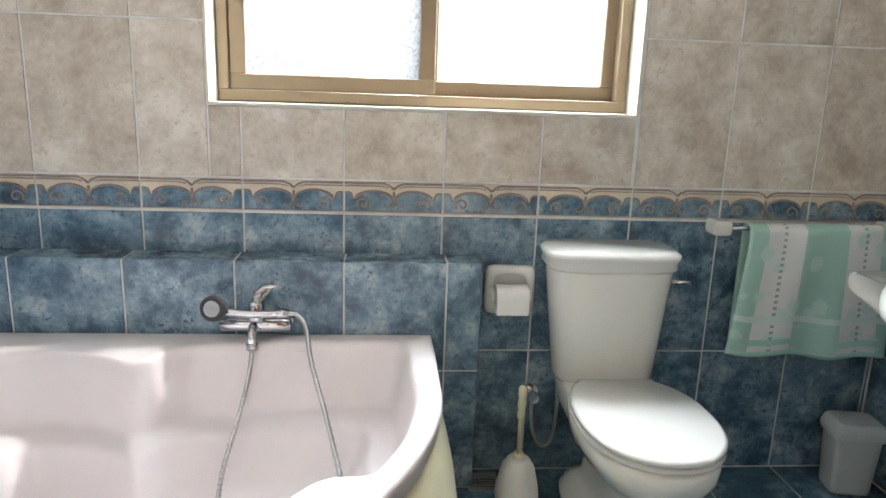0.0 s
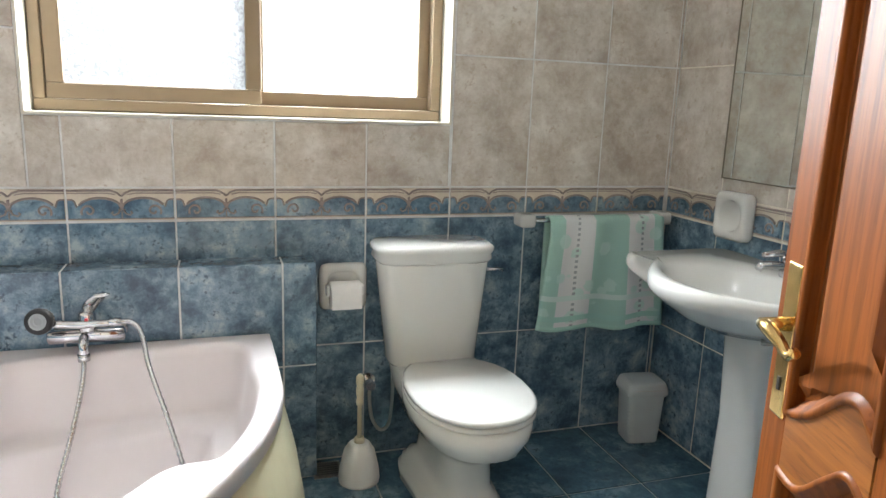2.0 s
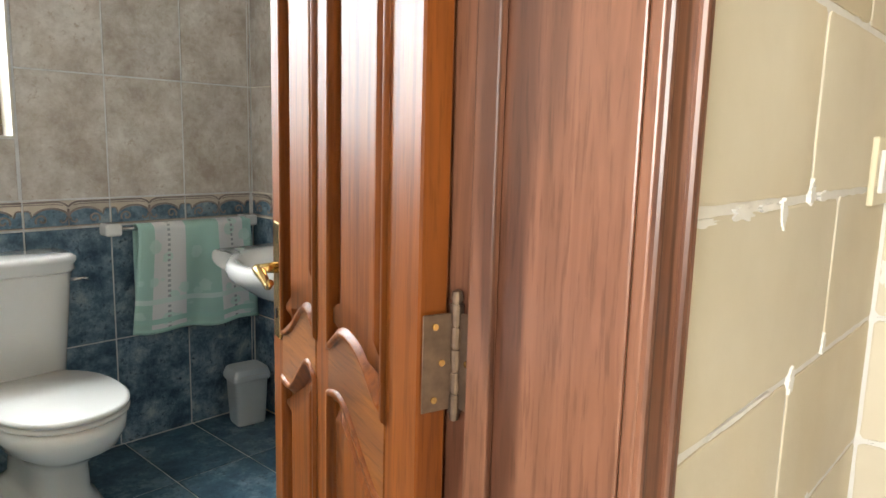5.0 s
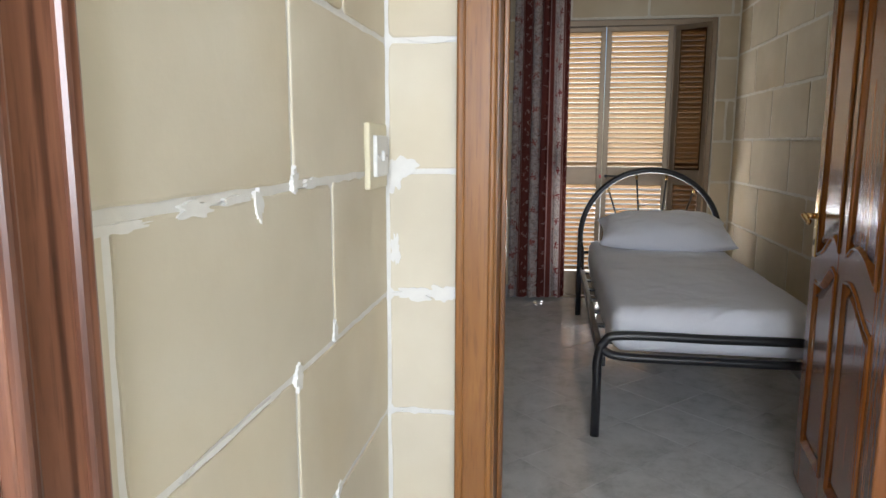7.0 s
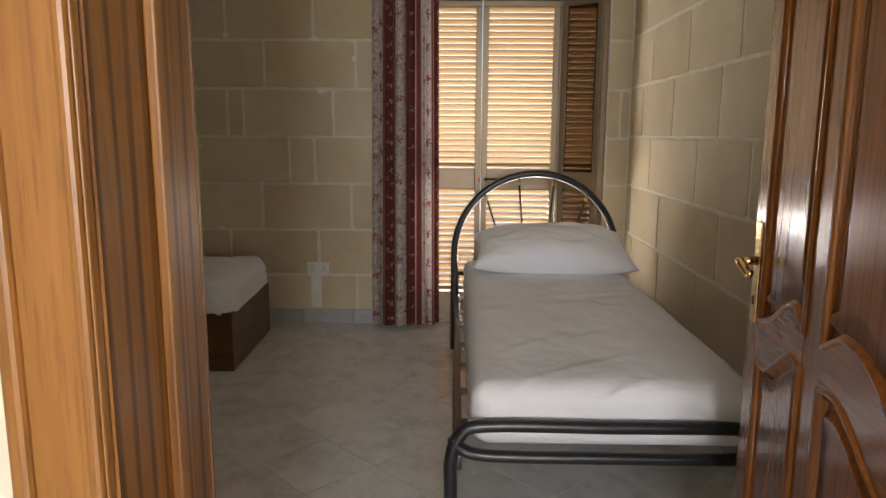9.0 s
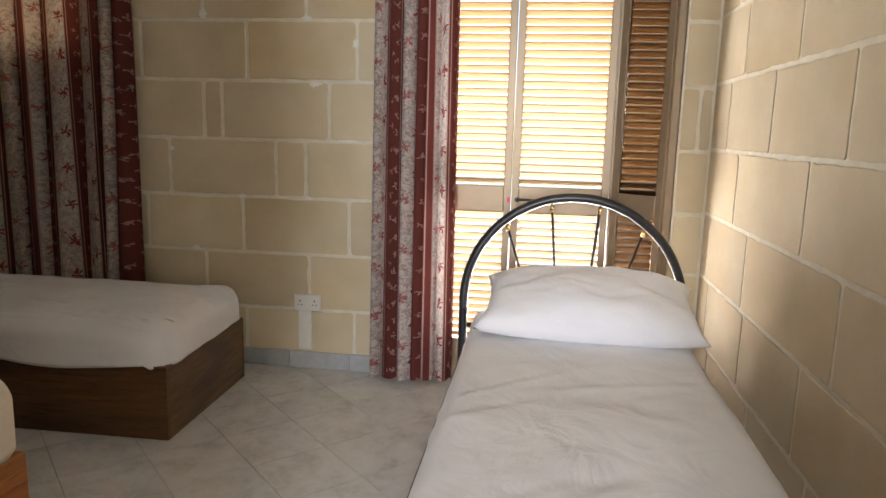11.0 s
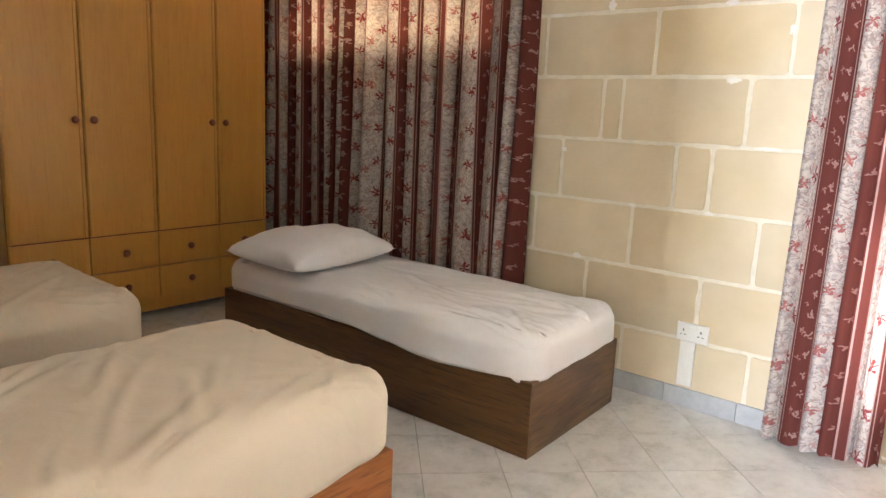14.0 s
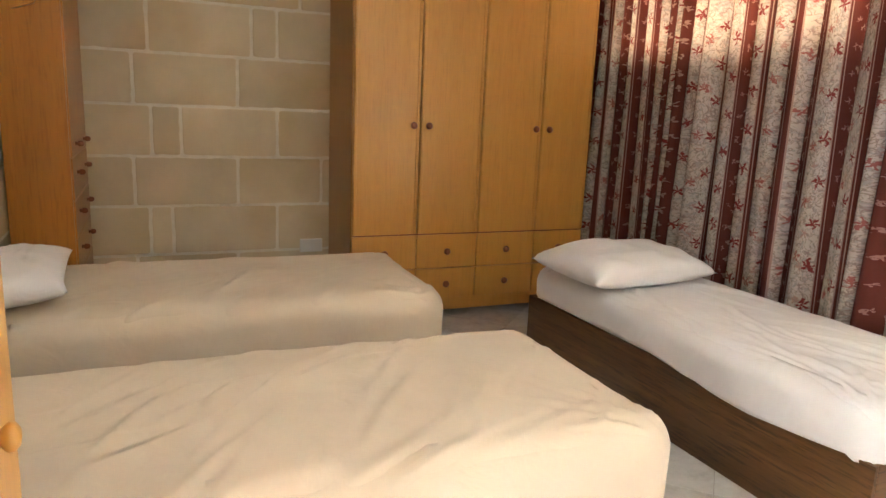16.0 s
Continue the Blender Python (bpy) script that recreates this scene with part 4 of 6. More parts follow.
def towel():
    def f(u, v):
        x = 3.157 + 0.475 * u + (0.05 * max(0, v - 0.55) * (0.6 if u > 0.5 else -2.2) * abs(2 * u - 1))
        # v: 0 back bottom, 0.47 over the rail, 1 front bottom
        if v < 0.42:
            s = v / 0.42
            y, z = 1.565 + 0.004 * math.sin(u * 9), 0.49 + s * 0.37
        elif v < 0.5:
            a = math.pi * (v - 0.42) / 0.08
            y, z = 1.545 + 0.0185 * math.cos(a), 0.862 + 0.012 * math.sin(a)
        else:
            s = (v - 0.5) / 0.5
            y = 1.522 - 0.018 * s - 0.016 * s * math.sin(u * 8.5 + 0.6) - 0.006 * math.sin(u * 19 + 2 * s)
            z = 0.862 - s * (0.393 + 0.014 * math.sin(u * 3.0) + 0.007 * math.sin(u * 13) + 0.012 * u)
        return x, y, z
    ob = sheet_mesh("hand_towel", f, 40, 60, MAT["towel"], None, 0.006, lambda u, v: (u, v * 1.8))
    tagged(ob, "mint green and white floral striped towel hanging on the rail", "towel")


towel()


def waste_bin():
    t = thing("waste_bin", pose(3.572, 1.468, 0, 0, 0, -8), "small pale grey plastic pedal bin with closed lid", "bin")
    part("body", ring_body([(0.060, 0.048, 0.0), (0.064, 0.052, 0.01), (0.074, 0.060, 0.20)]), MAT["grey_plastic"], t)
    part("lid", ring_body([(0.080, 0.066, 0.196), (0.084, 0.070, 0.204), (0.084, 0.070, 0.218), (0.074, 0.062, 0.245), (0.066, 0.055, 0.250)]), MAT["grey_plastic"], t)
    part("lid_flap_line", boxes(((-0.055, -0.069, 0.222), (0.055, -0.055, 0.2245))), MAT["steel"], t)


def ring_body(levels, p=7):
    bm = bmesh.new()
    ring_loft(bm, [oval(0, 0, a, b, z, 28, p) for a, b, z in levels])
    return bm


waste_bin()


def floor_drain():
    t = thing("floor_drain", pose(2.36, 1.52, 0.0), "small square chrome floor drain grate beside the brush", "drain")
    part("rim", frame_ring_flat(0.05, 0.008), MAT["steel"], t)
    bm = bmesh.new()
    for k in range(6):
        box(bm, (-0.042, -0.038 + 0.014 * k, 0.001), (0.042, -0.032 + 0.014 * k, 0.004))
    part("grate", bm, MAT["steel"], t)
    part("well", boxes(((-0.043, -0.043, -0.004), (0.043, 0.043, 0.0008))), MAT["black_rubber"], t)


def frame_ring_flat(h, w):
    return boxes(((-h, -h, 0), (h, -h + w, 0.005)), ((-h, h - w, 0), (h, h, 0.005)), ((-h, -h + w, 0), (-h + w, h - w, 0.005)), ((h - w, -h + w, 0), (h, h - w, 0.005)))


floor_drain()


# ---- doors ----
def wave(knots):
    pts = smooth_line([(u, 0, z) for u, z in knots], 6)
    us, zs = [p.x for p in pts], [p.z for p in pts]
    return lambda u: float(np.interp(u, us, zs))


# edges of the waved middle rail, u from the lock side to the hinge side
rail_top = wave([(0.0, 0.84), (0.10, 0.838), (0.20, 0.862), (0.30, 0.912), (0.36, 0.918), (0.42, 0.885), (0.47, 0.876), (0.53, 0.89), (0.60, 0.918), (0.67, 0.918), (0.74, 0.900), (0.82, 0.86), (0.90, 0.835), (1.0, 0.83)])
rail_low = wave([(0.0, 0.765), (0.10, 0.752), (0.19, 0.752), (0.28, 0.80), (0.35, 0.832), (0.42, 0.812), (0.47, 0.80), (0.53, 0.815), (0.60, 0.822), (0.67, 0.80), (0.74, 0.765), (0.82, 0.73), (0.90, 0.715), (1.0, 0.71)])


def inset_loop(ring, k):
    """Move a closed outline inwards by k, mitred."""
    n = len(ring)
    area = sum(ring[i][0] * ring[(i + 1) % n][1] - ring[(i + 1) % n][0] * ring[i][1] for i in range(n))
    sg = 1 if area > 0 else -1
    out = []
    for i in range(n):
        p, a, b = Vector(ring[i]), Vector(ring[i - 1]), Vector(ring[(i + 1) % n])
        e1, e2 = (p - a).normalized(), (b - p).normalized()
        n1, n2 = Vector((-e1.y, e1.x)) * sg, Vector((-e2.y, e2.x)) * sg
        m = (n1 + n2)
        m = m / max(0.35, m.length_squared / 2) if m.length > 1e-6 else n1
        out.append((p.x + m.x * k, p.y + m.y * k))
    return out


def door_leaf(name, hinge, free, h, label, handle_mat, metal_label, mats=("door", "door_rail")):
    """A panelled leaf: local x from the lock edge (0) to the hinge edge (w), both faces worked alike."""
    hx, fx = Vector((*hinge, 0)), Vector((*free, 0))
    w = (hx - fx).length
    d = (hx - fx).normalized()
    m = Matrix.Translation(fx) @ Matrix(((d.x, -d.y, 0, 0), (d.y, d.x, 0, 0), (0, 0, 1, 0), (0, 0, 0, 1)))
    t = thing(name, m, label, "door", kind="structure")
    t1 = 0.020
    part("panel_core", boxes(((0.03, -0.009, 0.03), (w - 0.03, 0.009, h - 0.03))), MAT[mats[0]], t)
    cuts = [(0.0, 0.105), (0.415, 0.515), (0.855, 1.0)]
    z0 = 0.012
    for a, b in cuts:
        bm = bmesh.new()
        box(bm, (a * w, -t1, z0), (b * w, t1, h), 0.003, 1)
        part("stile", bm, MAT[mats[0]], t)
    spans = [(0.105, 0.415), (0.515, 0.855)]
    for a, b in spans:
        part("rail", box(bmesh.new(), (a * w, -t1, z0), (b * w, t1, 0.17), 0.003, 1), MAT[mats[1]], t)
        part("rail", box(bmesh.new(), (a * w, -t1, h - 0.13), (b * w, t1, h), 0.003, 1), MAT[mats[1]], t)
        us = [a + (b - a) * k / 22 for k in range(23)]
        line = [(u * w, rail_top(u)) for u in us] + [(u * w, rail_low(u)) for u in reversed(us)]
        part("waved_rail", prism(bmesh.new(), line, -t1 - 0.001, t1 + 0.001), MAT[mats[1]], t, "waved varnished middle rail")
        for (lo_f, hi_f) in ((rail_top, None), (None, rail_low)):
            bot = (lambda u: 0.17) if lo_f is None else lo_f
            top = (lambda u: h - 0.13) if hi_f is None else hi_f
            ring = [(u * w, bot(u)) for u in us] + [(u * w, top(u)) for u in reversed(us)]
            for sgn in (-1, 1):
                bm = bmesh.new()
                rings = [[(x, sgn * y, z) for x, z in inset_loop(ring, k)] for k, y in ((-0.004, t1 + 0.0005), (-0.001, t1 + 0.006), (0.006, t1 + 0.006), (0.010, t1 - 0.001), (0.014, t1 - 0.003), (0.019, 0.012), (0.022, 0.0095))]
                ring_loft(bm, rings, False, False)
                part("moulding", bm, MAT[mats[0]], t, smooth=True)
                bm = bmesh.new()
                rings = [[(x, sgn * y, z) for x, z in inset_loop(ring, k)] for k, y in ((0.030, 0.009), (0.046, 0.017), (0.050, 0.0175))]
                ring_loft(bm, rings, False, True)
                part("raised_panel", bm, MAT[mats[0]], t)
    # lock furniture
    for sgn in (-1, 1):
        f = part("lock_plate", box(bmesh.new(), (0.025, min(sgn * t1, sgn * (t1 + 0.006)), 0.825), (0.065, max(sgn * t1, sgn * (t1 + 0.006)), 1.055), 0.003), handle_mat, t, metal_label)
        bm = bmesh.new()
        y = sgn * (t1 + 0.006)
        lathe(bm, [(0.0, 0.0), (0.011, 0.0), (0.010, 0.016), (0.008, 0.04), (0.0, 0.04)], 14)
        bmesh.ops.transform(bm, matrix=pose(0.045, y, 0.965, -90 * sgn), verts=bm.verts)
        tube(bm, smooth_line([(0.045, y + sgn * 0.036, 0.965), (0.075, y + sgn * 0.042, 0.968), (0.11, y + sgn * 0.04, 0.958), (0.135, y + sgn * 0.04, 0.948), (0.15, y + sgn * 0.04, 0.958)], 5), lambda s: 0.0085 + 0.002 * math.sin(s * 6), 10)
        part("lever_handle", bm, handle_mat, f, smooth=True)
        kh = box(bmesh.new(), (0.042, min(y, y + sgn * 0.002), 0.865), (0.048, max(y, y + sgn * 0.002), 0.885))
        part("keyhole", kh, MAT["black_rubber"], f)
    part("lock_edge_plate", box(bmesh.new(), (-0.002, -0.011, 0.85), (0.001, 0.011, 1.03)), handle_mat, t)
    return t, w


door_leaf("door_1", (2.630, -0.500), (2.838, 0.115), DOOR_H - 0.012, "open red-brown varnished wooden panel door with waved rail", MAT["brass"], "long polished brass lock plate")
door_leaf("door_2", (3.945, -1.928), (4.785, -2.042), DOOR_H - 0.012, "open glossy red-brown panel door with waved rail", MAT["brass"], "long polished brass lock plate", ("door_gloss", "door_gloss_rail"))


def butt_hinge(at, dirs, zs, metal="bronze", label="dark bronze butt hinge with brass screws on a door jamb", size=1.0):
    """Hinges round one upright axis; dirs: the ways in which the two leaves lie."""
    for z in zs:
        t = thing("door_hinge", pose(at[0], at[1], z) @ Matrix.Scale(size, 4), label, "hinge", "door hinges")
        kn = cyl(bmesh.new(), (0, 0, -0.075), (0, 0, 0.075), 0.006, n=14)
        lathe(kn, [(0, 0.075), (0.008, 0.075), (0.006, 0.085), (0.0, 0.088)], 12)
        part("pin", kn, MAT[metal], t)
        for k in range(5):
            part("knuckle", cyl(bmesh.new(), (0, 0, -0.066 + 0.028 * k), (0, 0, -0.042 + 0.028 * k), 0.0085, n=14), MAT[metal], t)
        for a, side in dirs:
            lf = part("hinge_leaf", box(bmesh.new(), (0.006, -0.001, -0.06), (0.046, 0.001, 0.06), 0.0008, 1), MAT[metal], t)
            lf.matrix_local = pose(0, 0, 0, 0, 0, a)
            for sx, dz in ((0.030, 0.045), (0.020, 0.0), (0.030, -0.045)):
                part("screw", cyl(bmesh.new(), (sx, side * 0.0008, dz), (sx, side * 0.003, dz), 0.0042, n=10), MAT["brass"], lf)


butt_hinge((2.650, -0.519), ((-91.5, -1), (163, 1)), (0.955, 1.78, 0.25))
butt_hinge((3.922, -1.915), ((-7.7, 1), (-98, 1)), (0.99, 1.78, 0.25), "hinge_steel", "dull steel butt hinge on the edge of a door", 0.76)


def casing(name, along, a0, a1, h, faces, lining, label, wood_kind="casing"):
    """Wooden door frame: flat casings with mouldings on both wall faces, lining and stop in the opening."""
    t = thing(name, pose(0, 0, 0), label, "door frame", kind="structure")

    def put(nm, lo, hi, bevel=0.003):
        if along == "y":
            lo, hi = (lo[1], lo[0], lo[2]), (hi[1], hi[0], hi[2])
        part(nm, box(bmesh.new(), lo, hi, bevel), MAT[wood_kind], t)
    f0, f1 = faces
    wd, th = 0.092, 0.016
    for f, s in ((f0, -1), (f1, 1)):
        y0, y1 = sorted((f, f + s * th))
        yb0, yb1 = sorted((f, f + s * (th + 0.010)))
        for (u0, u1, b0, b1) in ((a0 - wd, a0, a0 - wd, a0 - wd + 0.020), (a1, a1 + wd, a1 + wd - 0.020, a1 + wd)):
            put("casing_board", (u0, y0, 0), (u1, y1, h + wd))
            put("casing_bead", (b0, yb0, 0), (b1, yb1, h + wd + 0.003), 0.006)
            inner = (a0 - 0.016, a0 - 0.002) if u1 == a0 else (a1 + 0.002, a1 + 0.016)
            put("casing_bead", (inner[0], yb0 + 0.001, 0), (inner[1], yb1 - 0.002, h + 0.016), 0.005)
        put("casing_head", (a0, y0, h), (a1, y1, h + wd))
    ln = 0.022
    put("lining", (a0, f0, 0), (a0 + ln - 0.02, f1, h))
    put("lining", (a1 - ln + 0.02, f0, 0), (a1, f1, h))
    put("lining", (a0, f0, h - 0.002), (a1, f1, h))
    sy0, sy1 = lining
    put("stop", (a0 + 0.003, sy0, 0), (a0 + 0.016, sy1, h - 0.016))
    put("stop", (a1 - 0.016, sy0, 0), (a1 - 0.003, sy1, h - 0.016))
    put("stop", (a0 + 0.003, sy0, h - 0.016), (a1 - 0.003, sy1, h - 0.003))


casing("door_frame_1", "x", D0 + 0.0, D1, DOOR_H, (Y_HALL, Y_BF - T), (-0.575, -0.540), "red-brown varnished door frame round the bathroom doorway", "jamb")
casing("door_frame_2", "y", B0, B1, DOOR_H, (X_HALL, X_W - ST), (3.965, 4.005), "brown varnished oak door frame round the bedroom doorway")


def light_switch():
    t = thing("light_switch", pose(3.723, Y_HALL - ST, 1.178), "white rocker light switch on an aged cream plate", "light switch")
    part("back_plate", box(bmesh.new(), (-0.075, -0.009, -0.07), (0.075, 0.004, 0.07), 0.004), MAT["cream_plastic"], t)
    sw = part("face_plate", box(bmesh.new(), (-0.048, -0.018, -0.044), (0.048, -0.008, 0.044), 0.003), MAT["white_plastic"], t)
    part("rocker", box(bmesh.new(), (-0.007, -0.024, -0.011), (0.007, -0.017, 0.011), 0.002), MAT["white_plastic"], sw)
    for x in (-0.034, 0.034):
        part("screw", cyl(bmesh.new(), (x, -0.0195, 0), (x, -0.017, 0), 0.003, n=10), MAT["steel"], sw)


light_switch()


# ---- bedroom ----
def soft_box(lo, hi, r, cuts=14, puff=0.0, sag=0.0, seed=0, wrinkle=0.004, creases=0, crease_h=0.007, fan=(15, 65), gather=None):
    """A padded block with well rounded edges and a slightly lumpy skin."""
    bm = bmesh.new()
    c = Vector([(a + b) / 2 for a, b in zip(lo, hi)])
    hs = Vector([(b - a) / 2 for a, b in zip(lo, hi)])
    bmesh.ops.create_cube(bm, size=2.0)
    bmesh.ops.subdivide_edges(bm, edges=bm.edges[:], cuts=cuts, use_grid_fill=True)
    cr, lines = random.Random(seed + 40), []
    for _k in range(creases):
        a = Vector((cr.uniform(lo[0], hi[0]), cr.uniform(lo[1], hi[1])))
        ln, an = cr.uniform(0.12, 0.55), math.radians(cr.uniform(*fan))
        lines.append((a, Vector((math.cos(an), math.sin(an))), ln, cr.uniform(0.35, 1.0) * crease_h, cr.uniform(0.010, 0.022), cr.uniform(-0.5, 0.5)))
    if gather:
        # pulls that run out from the corner where the sheet is tucked
        gx, gy = gather
        mid = math.atan2(c.y - gy, c.x - gx)
        for _k in range(9):
            an = mid + cr.uniform(-0.75, 0.75)
            d = Vector((math.cos(an), math.sin(an)))
            ln = cr.uniform(0.10, 0.26)
            lines.append((Vector((gx, gy)) + d * (ln * 0.9 + 0.03), d, ln, cr.uniform(0.5, 1.0) * crease_h, cr.uniform(0.010, 0.018), cr.uniform(-0.3, 0.3)))
    for v in bm.verts:
        p = Vector((v.co[i] * hs[i] for i in range(3)))
        core = Vector((max(-hs[i] + r, min(hs[i] - r, p[i])) for i in range(3)))
        dv = p - core
        if dv.length > 1e-9:
            m = max(abs(x) for x in dv)
            p = core + dv.normalized() * m
        e = 1 - (p.x / hs.x) ** 2
        f = 1 - (p.y / hs.y) ** 2
        p.z += (puff * max(0, e) * max(0, f)) * (1 if p.z > 0 else 0)
        w = p + c
        n = noise.noise(w * 3.1 + Vector((seed, 0, 0))) * wrinkle * 2 + noise.noise(w * 11 + Vector((0, seed, 0))) * wrinkle
        for a, d, ln, amp, wd, bend in (lines if p.z > 0 else ()):
            rel = Vector((w.x - a.x, w.y - a.y))
            s = rel.dot(d) / ln
            if abs(s) < 1:
                off = rel.x * -d.y + rel.y * d.x + bend * 0.12 * s * s
                n += amp * (1 - s * s) ** 1.5 * (math.exp(-(off / wd) ** 2) - 0.6 * math.exp(-((off - 1.6 * wd) / wd) ** 2))
        v.co = w + Vector((0, 0, n if p.z > 0 else n * 0.3)) + (p.normalized() * n * 0.5)
    return bm


def pillow(name, centre, size, rot, label, seed):
    """A stuffed pillow with pinched corners."""
    lx, ly, lz = size
    bm = bmesh.new()
    n = 36
    top, bot = {}, {}
    for i in range(n + 1):
        for j in range(n + 1):
            u, v = 2 * i / n - 1, 2 * j / n - 1
            ed = (1 - abs(u) ** 2.6) * (1 - abs(v) ** 2.6)
            thick = ed ** 0.42
            cr = abs(u * v) ** 3
            px = u * lx / 2 * (1 - 0.05 * (1 - abs(v)) * (abs(u) > 0.97)) * (1 + 0.035 * cr) * (1 - 0.05 * (1 - v * v) * abs(u) ** 4)
            py = v * ly / 2 * (1 + 0.03 * cr) * (1 - 0.06 * (1 - u * u) * abs(v) ** 4)
            fold = noise.noise(Vector((u * 2.2 + seed, v * 2.4, 0))) * 0.020 + noise.noise(Vector((u * 6 + seed, v * 5, 3))) * 0.007
            rad = 0.006 * math.sin(14 * math.atan2(v, u)) * max(0, (u * u + v * v) - 0.5)
            z = lz * thick
            top[i, j] = bm.verts.new((px, py, 0.40 * lz + 0.62 * z + (fold + rad) * thick))
            if 0 < i < n and 0 < j < n:
                bot[i, j] = bm.verts.new((px, py, max(0.002, 0.40 * lz - 0.40 * z)))
            else:
                bot[i, j] = top[i, j]
    for i in range(n):
        for j in range(n):
            bm.faces.new((top[i, j], top[i + 1, j], top[i + 1, j + 1], top[i, j + 1]))
            q = (bot[i, j], bot[i, j + 1], bot[i + 1, j + 1], bot[i + 1, j])
            if len(set(q)) == 4:
                bm.faces.new(q)
    ob = solo(name, bm, MAT["sheet_white"], label, "pillow", m=pose(*centre, *rot), smooth=True)
    return ob


def sheet_skirt(x0, y0, x1, y1, ztop, hem_fn, mat, t, out=0.012, seed=0, r=0.06, shoulder=0.07):
    """The side of a sheet that turns over a mattress's edge and hangs to an uneven hem."""
    per = []
    segs = [((x0 + r, y0), (x1 - r, y0)), ((x1, y0 + r), (x1, y1 - r)), ((x1 - r, y1), (x0 + r, y1)), ((x0, y1 - r), (x0, y0 + r))]
    corner = [((x1 - r, y0 + r), -90), ((x1 - r, y1 - r), 0), ((x0 + r, y1 - r), 90), ((x0 + r, y0 + r), 180)]
    for (a, b), (c, a0) in zip(segs, corner):
        for k in range(26):
            s = k / 26
            per.append((a[0] + (b[0] - a[0]) * s, a[1] + (b[1] - a[1]) * s))
        for k in range(9):
            an = math.radians(a0 + 90 * k / 8)
            per.append((c[0] + r * math.cos(an), c[1] + r * math.sin(an)))
    n = len(per)
    rings = []
    lev = 14
    for q in range(lev + 1):
        bend = math.radians(90 * min(1, q / 6))
        s = max(0.0, (q - 6) / 8)
        zr = ztop - shoulder * (1 - math.cos(bend))
        inset = (shoulder + out) * (1 - math.sin(bend))
        ring = []
        for i, (px, py) in enumerate(per):
            qa, qb = per[i - 1], per[(i + 1) % n]
            d = Vector((qb[1] - qa[1], qa[0] - qb[0])).normalized()
            zb = hem_fn(px, py) + 0.010 * noise.noise(Vector((px * 5, py * 5, seed)))
            z = zr + (zb - zr) * s
            crease = 0.009 * s * noise.noise(Vector((px * 9, py * 9, z * 3 + seed))) + 0.006 * math.sin((px + py) * 34 + 5 * z) * s * max(0, noise.noise(Vector((px * 2, py * 2, seed + 7))))
            o = out - inset + crease
            ring.append((px + d.x * o, py + d.y * o, z))
        rings.append(ring)
    bm = bmesh.new()
    ring_loft(bm, rings, False, False)
    ob = part("sheet_side", bm, mat, t, smooth=True)
    md = ob.modifiers.new("thickness", "SOLIDIFY")
    md.thickness = 0.003


def box_bed():
    t = thing("divan_bed", pose(7.01, 0.82, 0, 0, 0, 1.2), "brown laminate box bed with white fitted sheet", "bed")
    x0, x1, y0, y1, hz = -0.385, 0.385, -0.985, 0.985, 0.315
    part("front_panel", box(bmesh.new(), (x0, y0, 0), (x0 + 0.018, y1, hz), 0.002), MAT["bedbox"], t)
    part("back_panel", box(bmesh.new(), (x1 - 0.018, y0, 0), (x1, y1, hz), 0.002), MAT["bedbox"], t)
    part("end_panel", box(bmesh.new(), (x0 + 0.018, y0, 0), (x1 - 0.018, y0 + 0.018, hz), 0.002), MAT["bedbox_x"], t)
    part("end_panel", box(bmesh.new(), (x0 + 0.018, y1 - 0.018, 0), (x1 - 0.018, y1, hz), 0.002), MAT["bedbox_x"], t)
    part("bed_deck", boxes(((x0 + 0.018, y0 + 0.018, hz - 0.06), (x1 - 0.018, y1 - 0.018, hz - 0.045))), MAT["bedbox"], t)
    part("mattress", soft_box((x0 + 0.015, y0 + 0.015, hz - 0.044), (x1 - 0.005, y1 - 0.02, 0.485), 0.055, 100, 0.012, seed=2, wrinkle=0.003, creases=34, crease_h=0.008, fan=(50, 130), gather=(x0, y0)), MAT["sheet_white"], t, "mattress in a white sheet", smooth=True)

    def hem(px, py):
        base = hz + 0.01
        if px < 0:
            base = hz + 0.020 - 0.055 * max(0.0, 1 - abs(py + 0.50) / 0.55)
        if py < -0.9:
            base = hz - 0.012 + 0.025 * (px + 0.385) / 0.77
        return base
    sheet_skirt(x0 + 0.015, y0 + 0.015, x1 - 0.006, y1 - 0.021, 0.486, hem, MAT["sheet_white"], t, 0.026, 3, 0.10, 0.07)


box_bed()
pillow("pillow", (6.88, 1.37, 0.49), (0.74, 0.50, 0.185), (2, 0, 5), "plump white pillow on the box bed", 1)


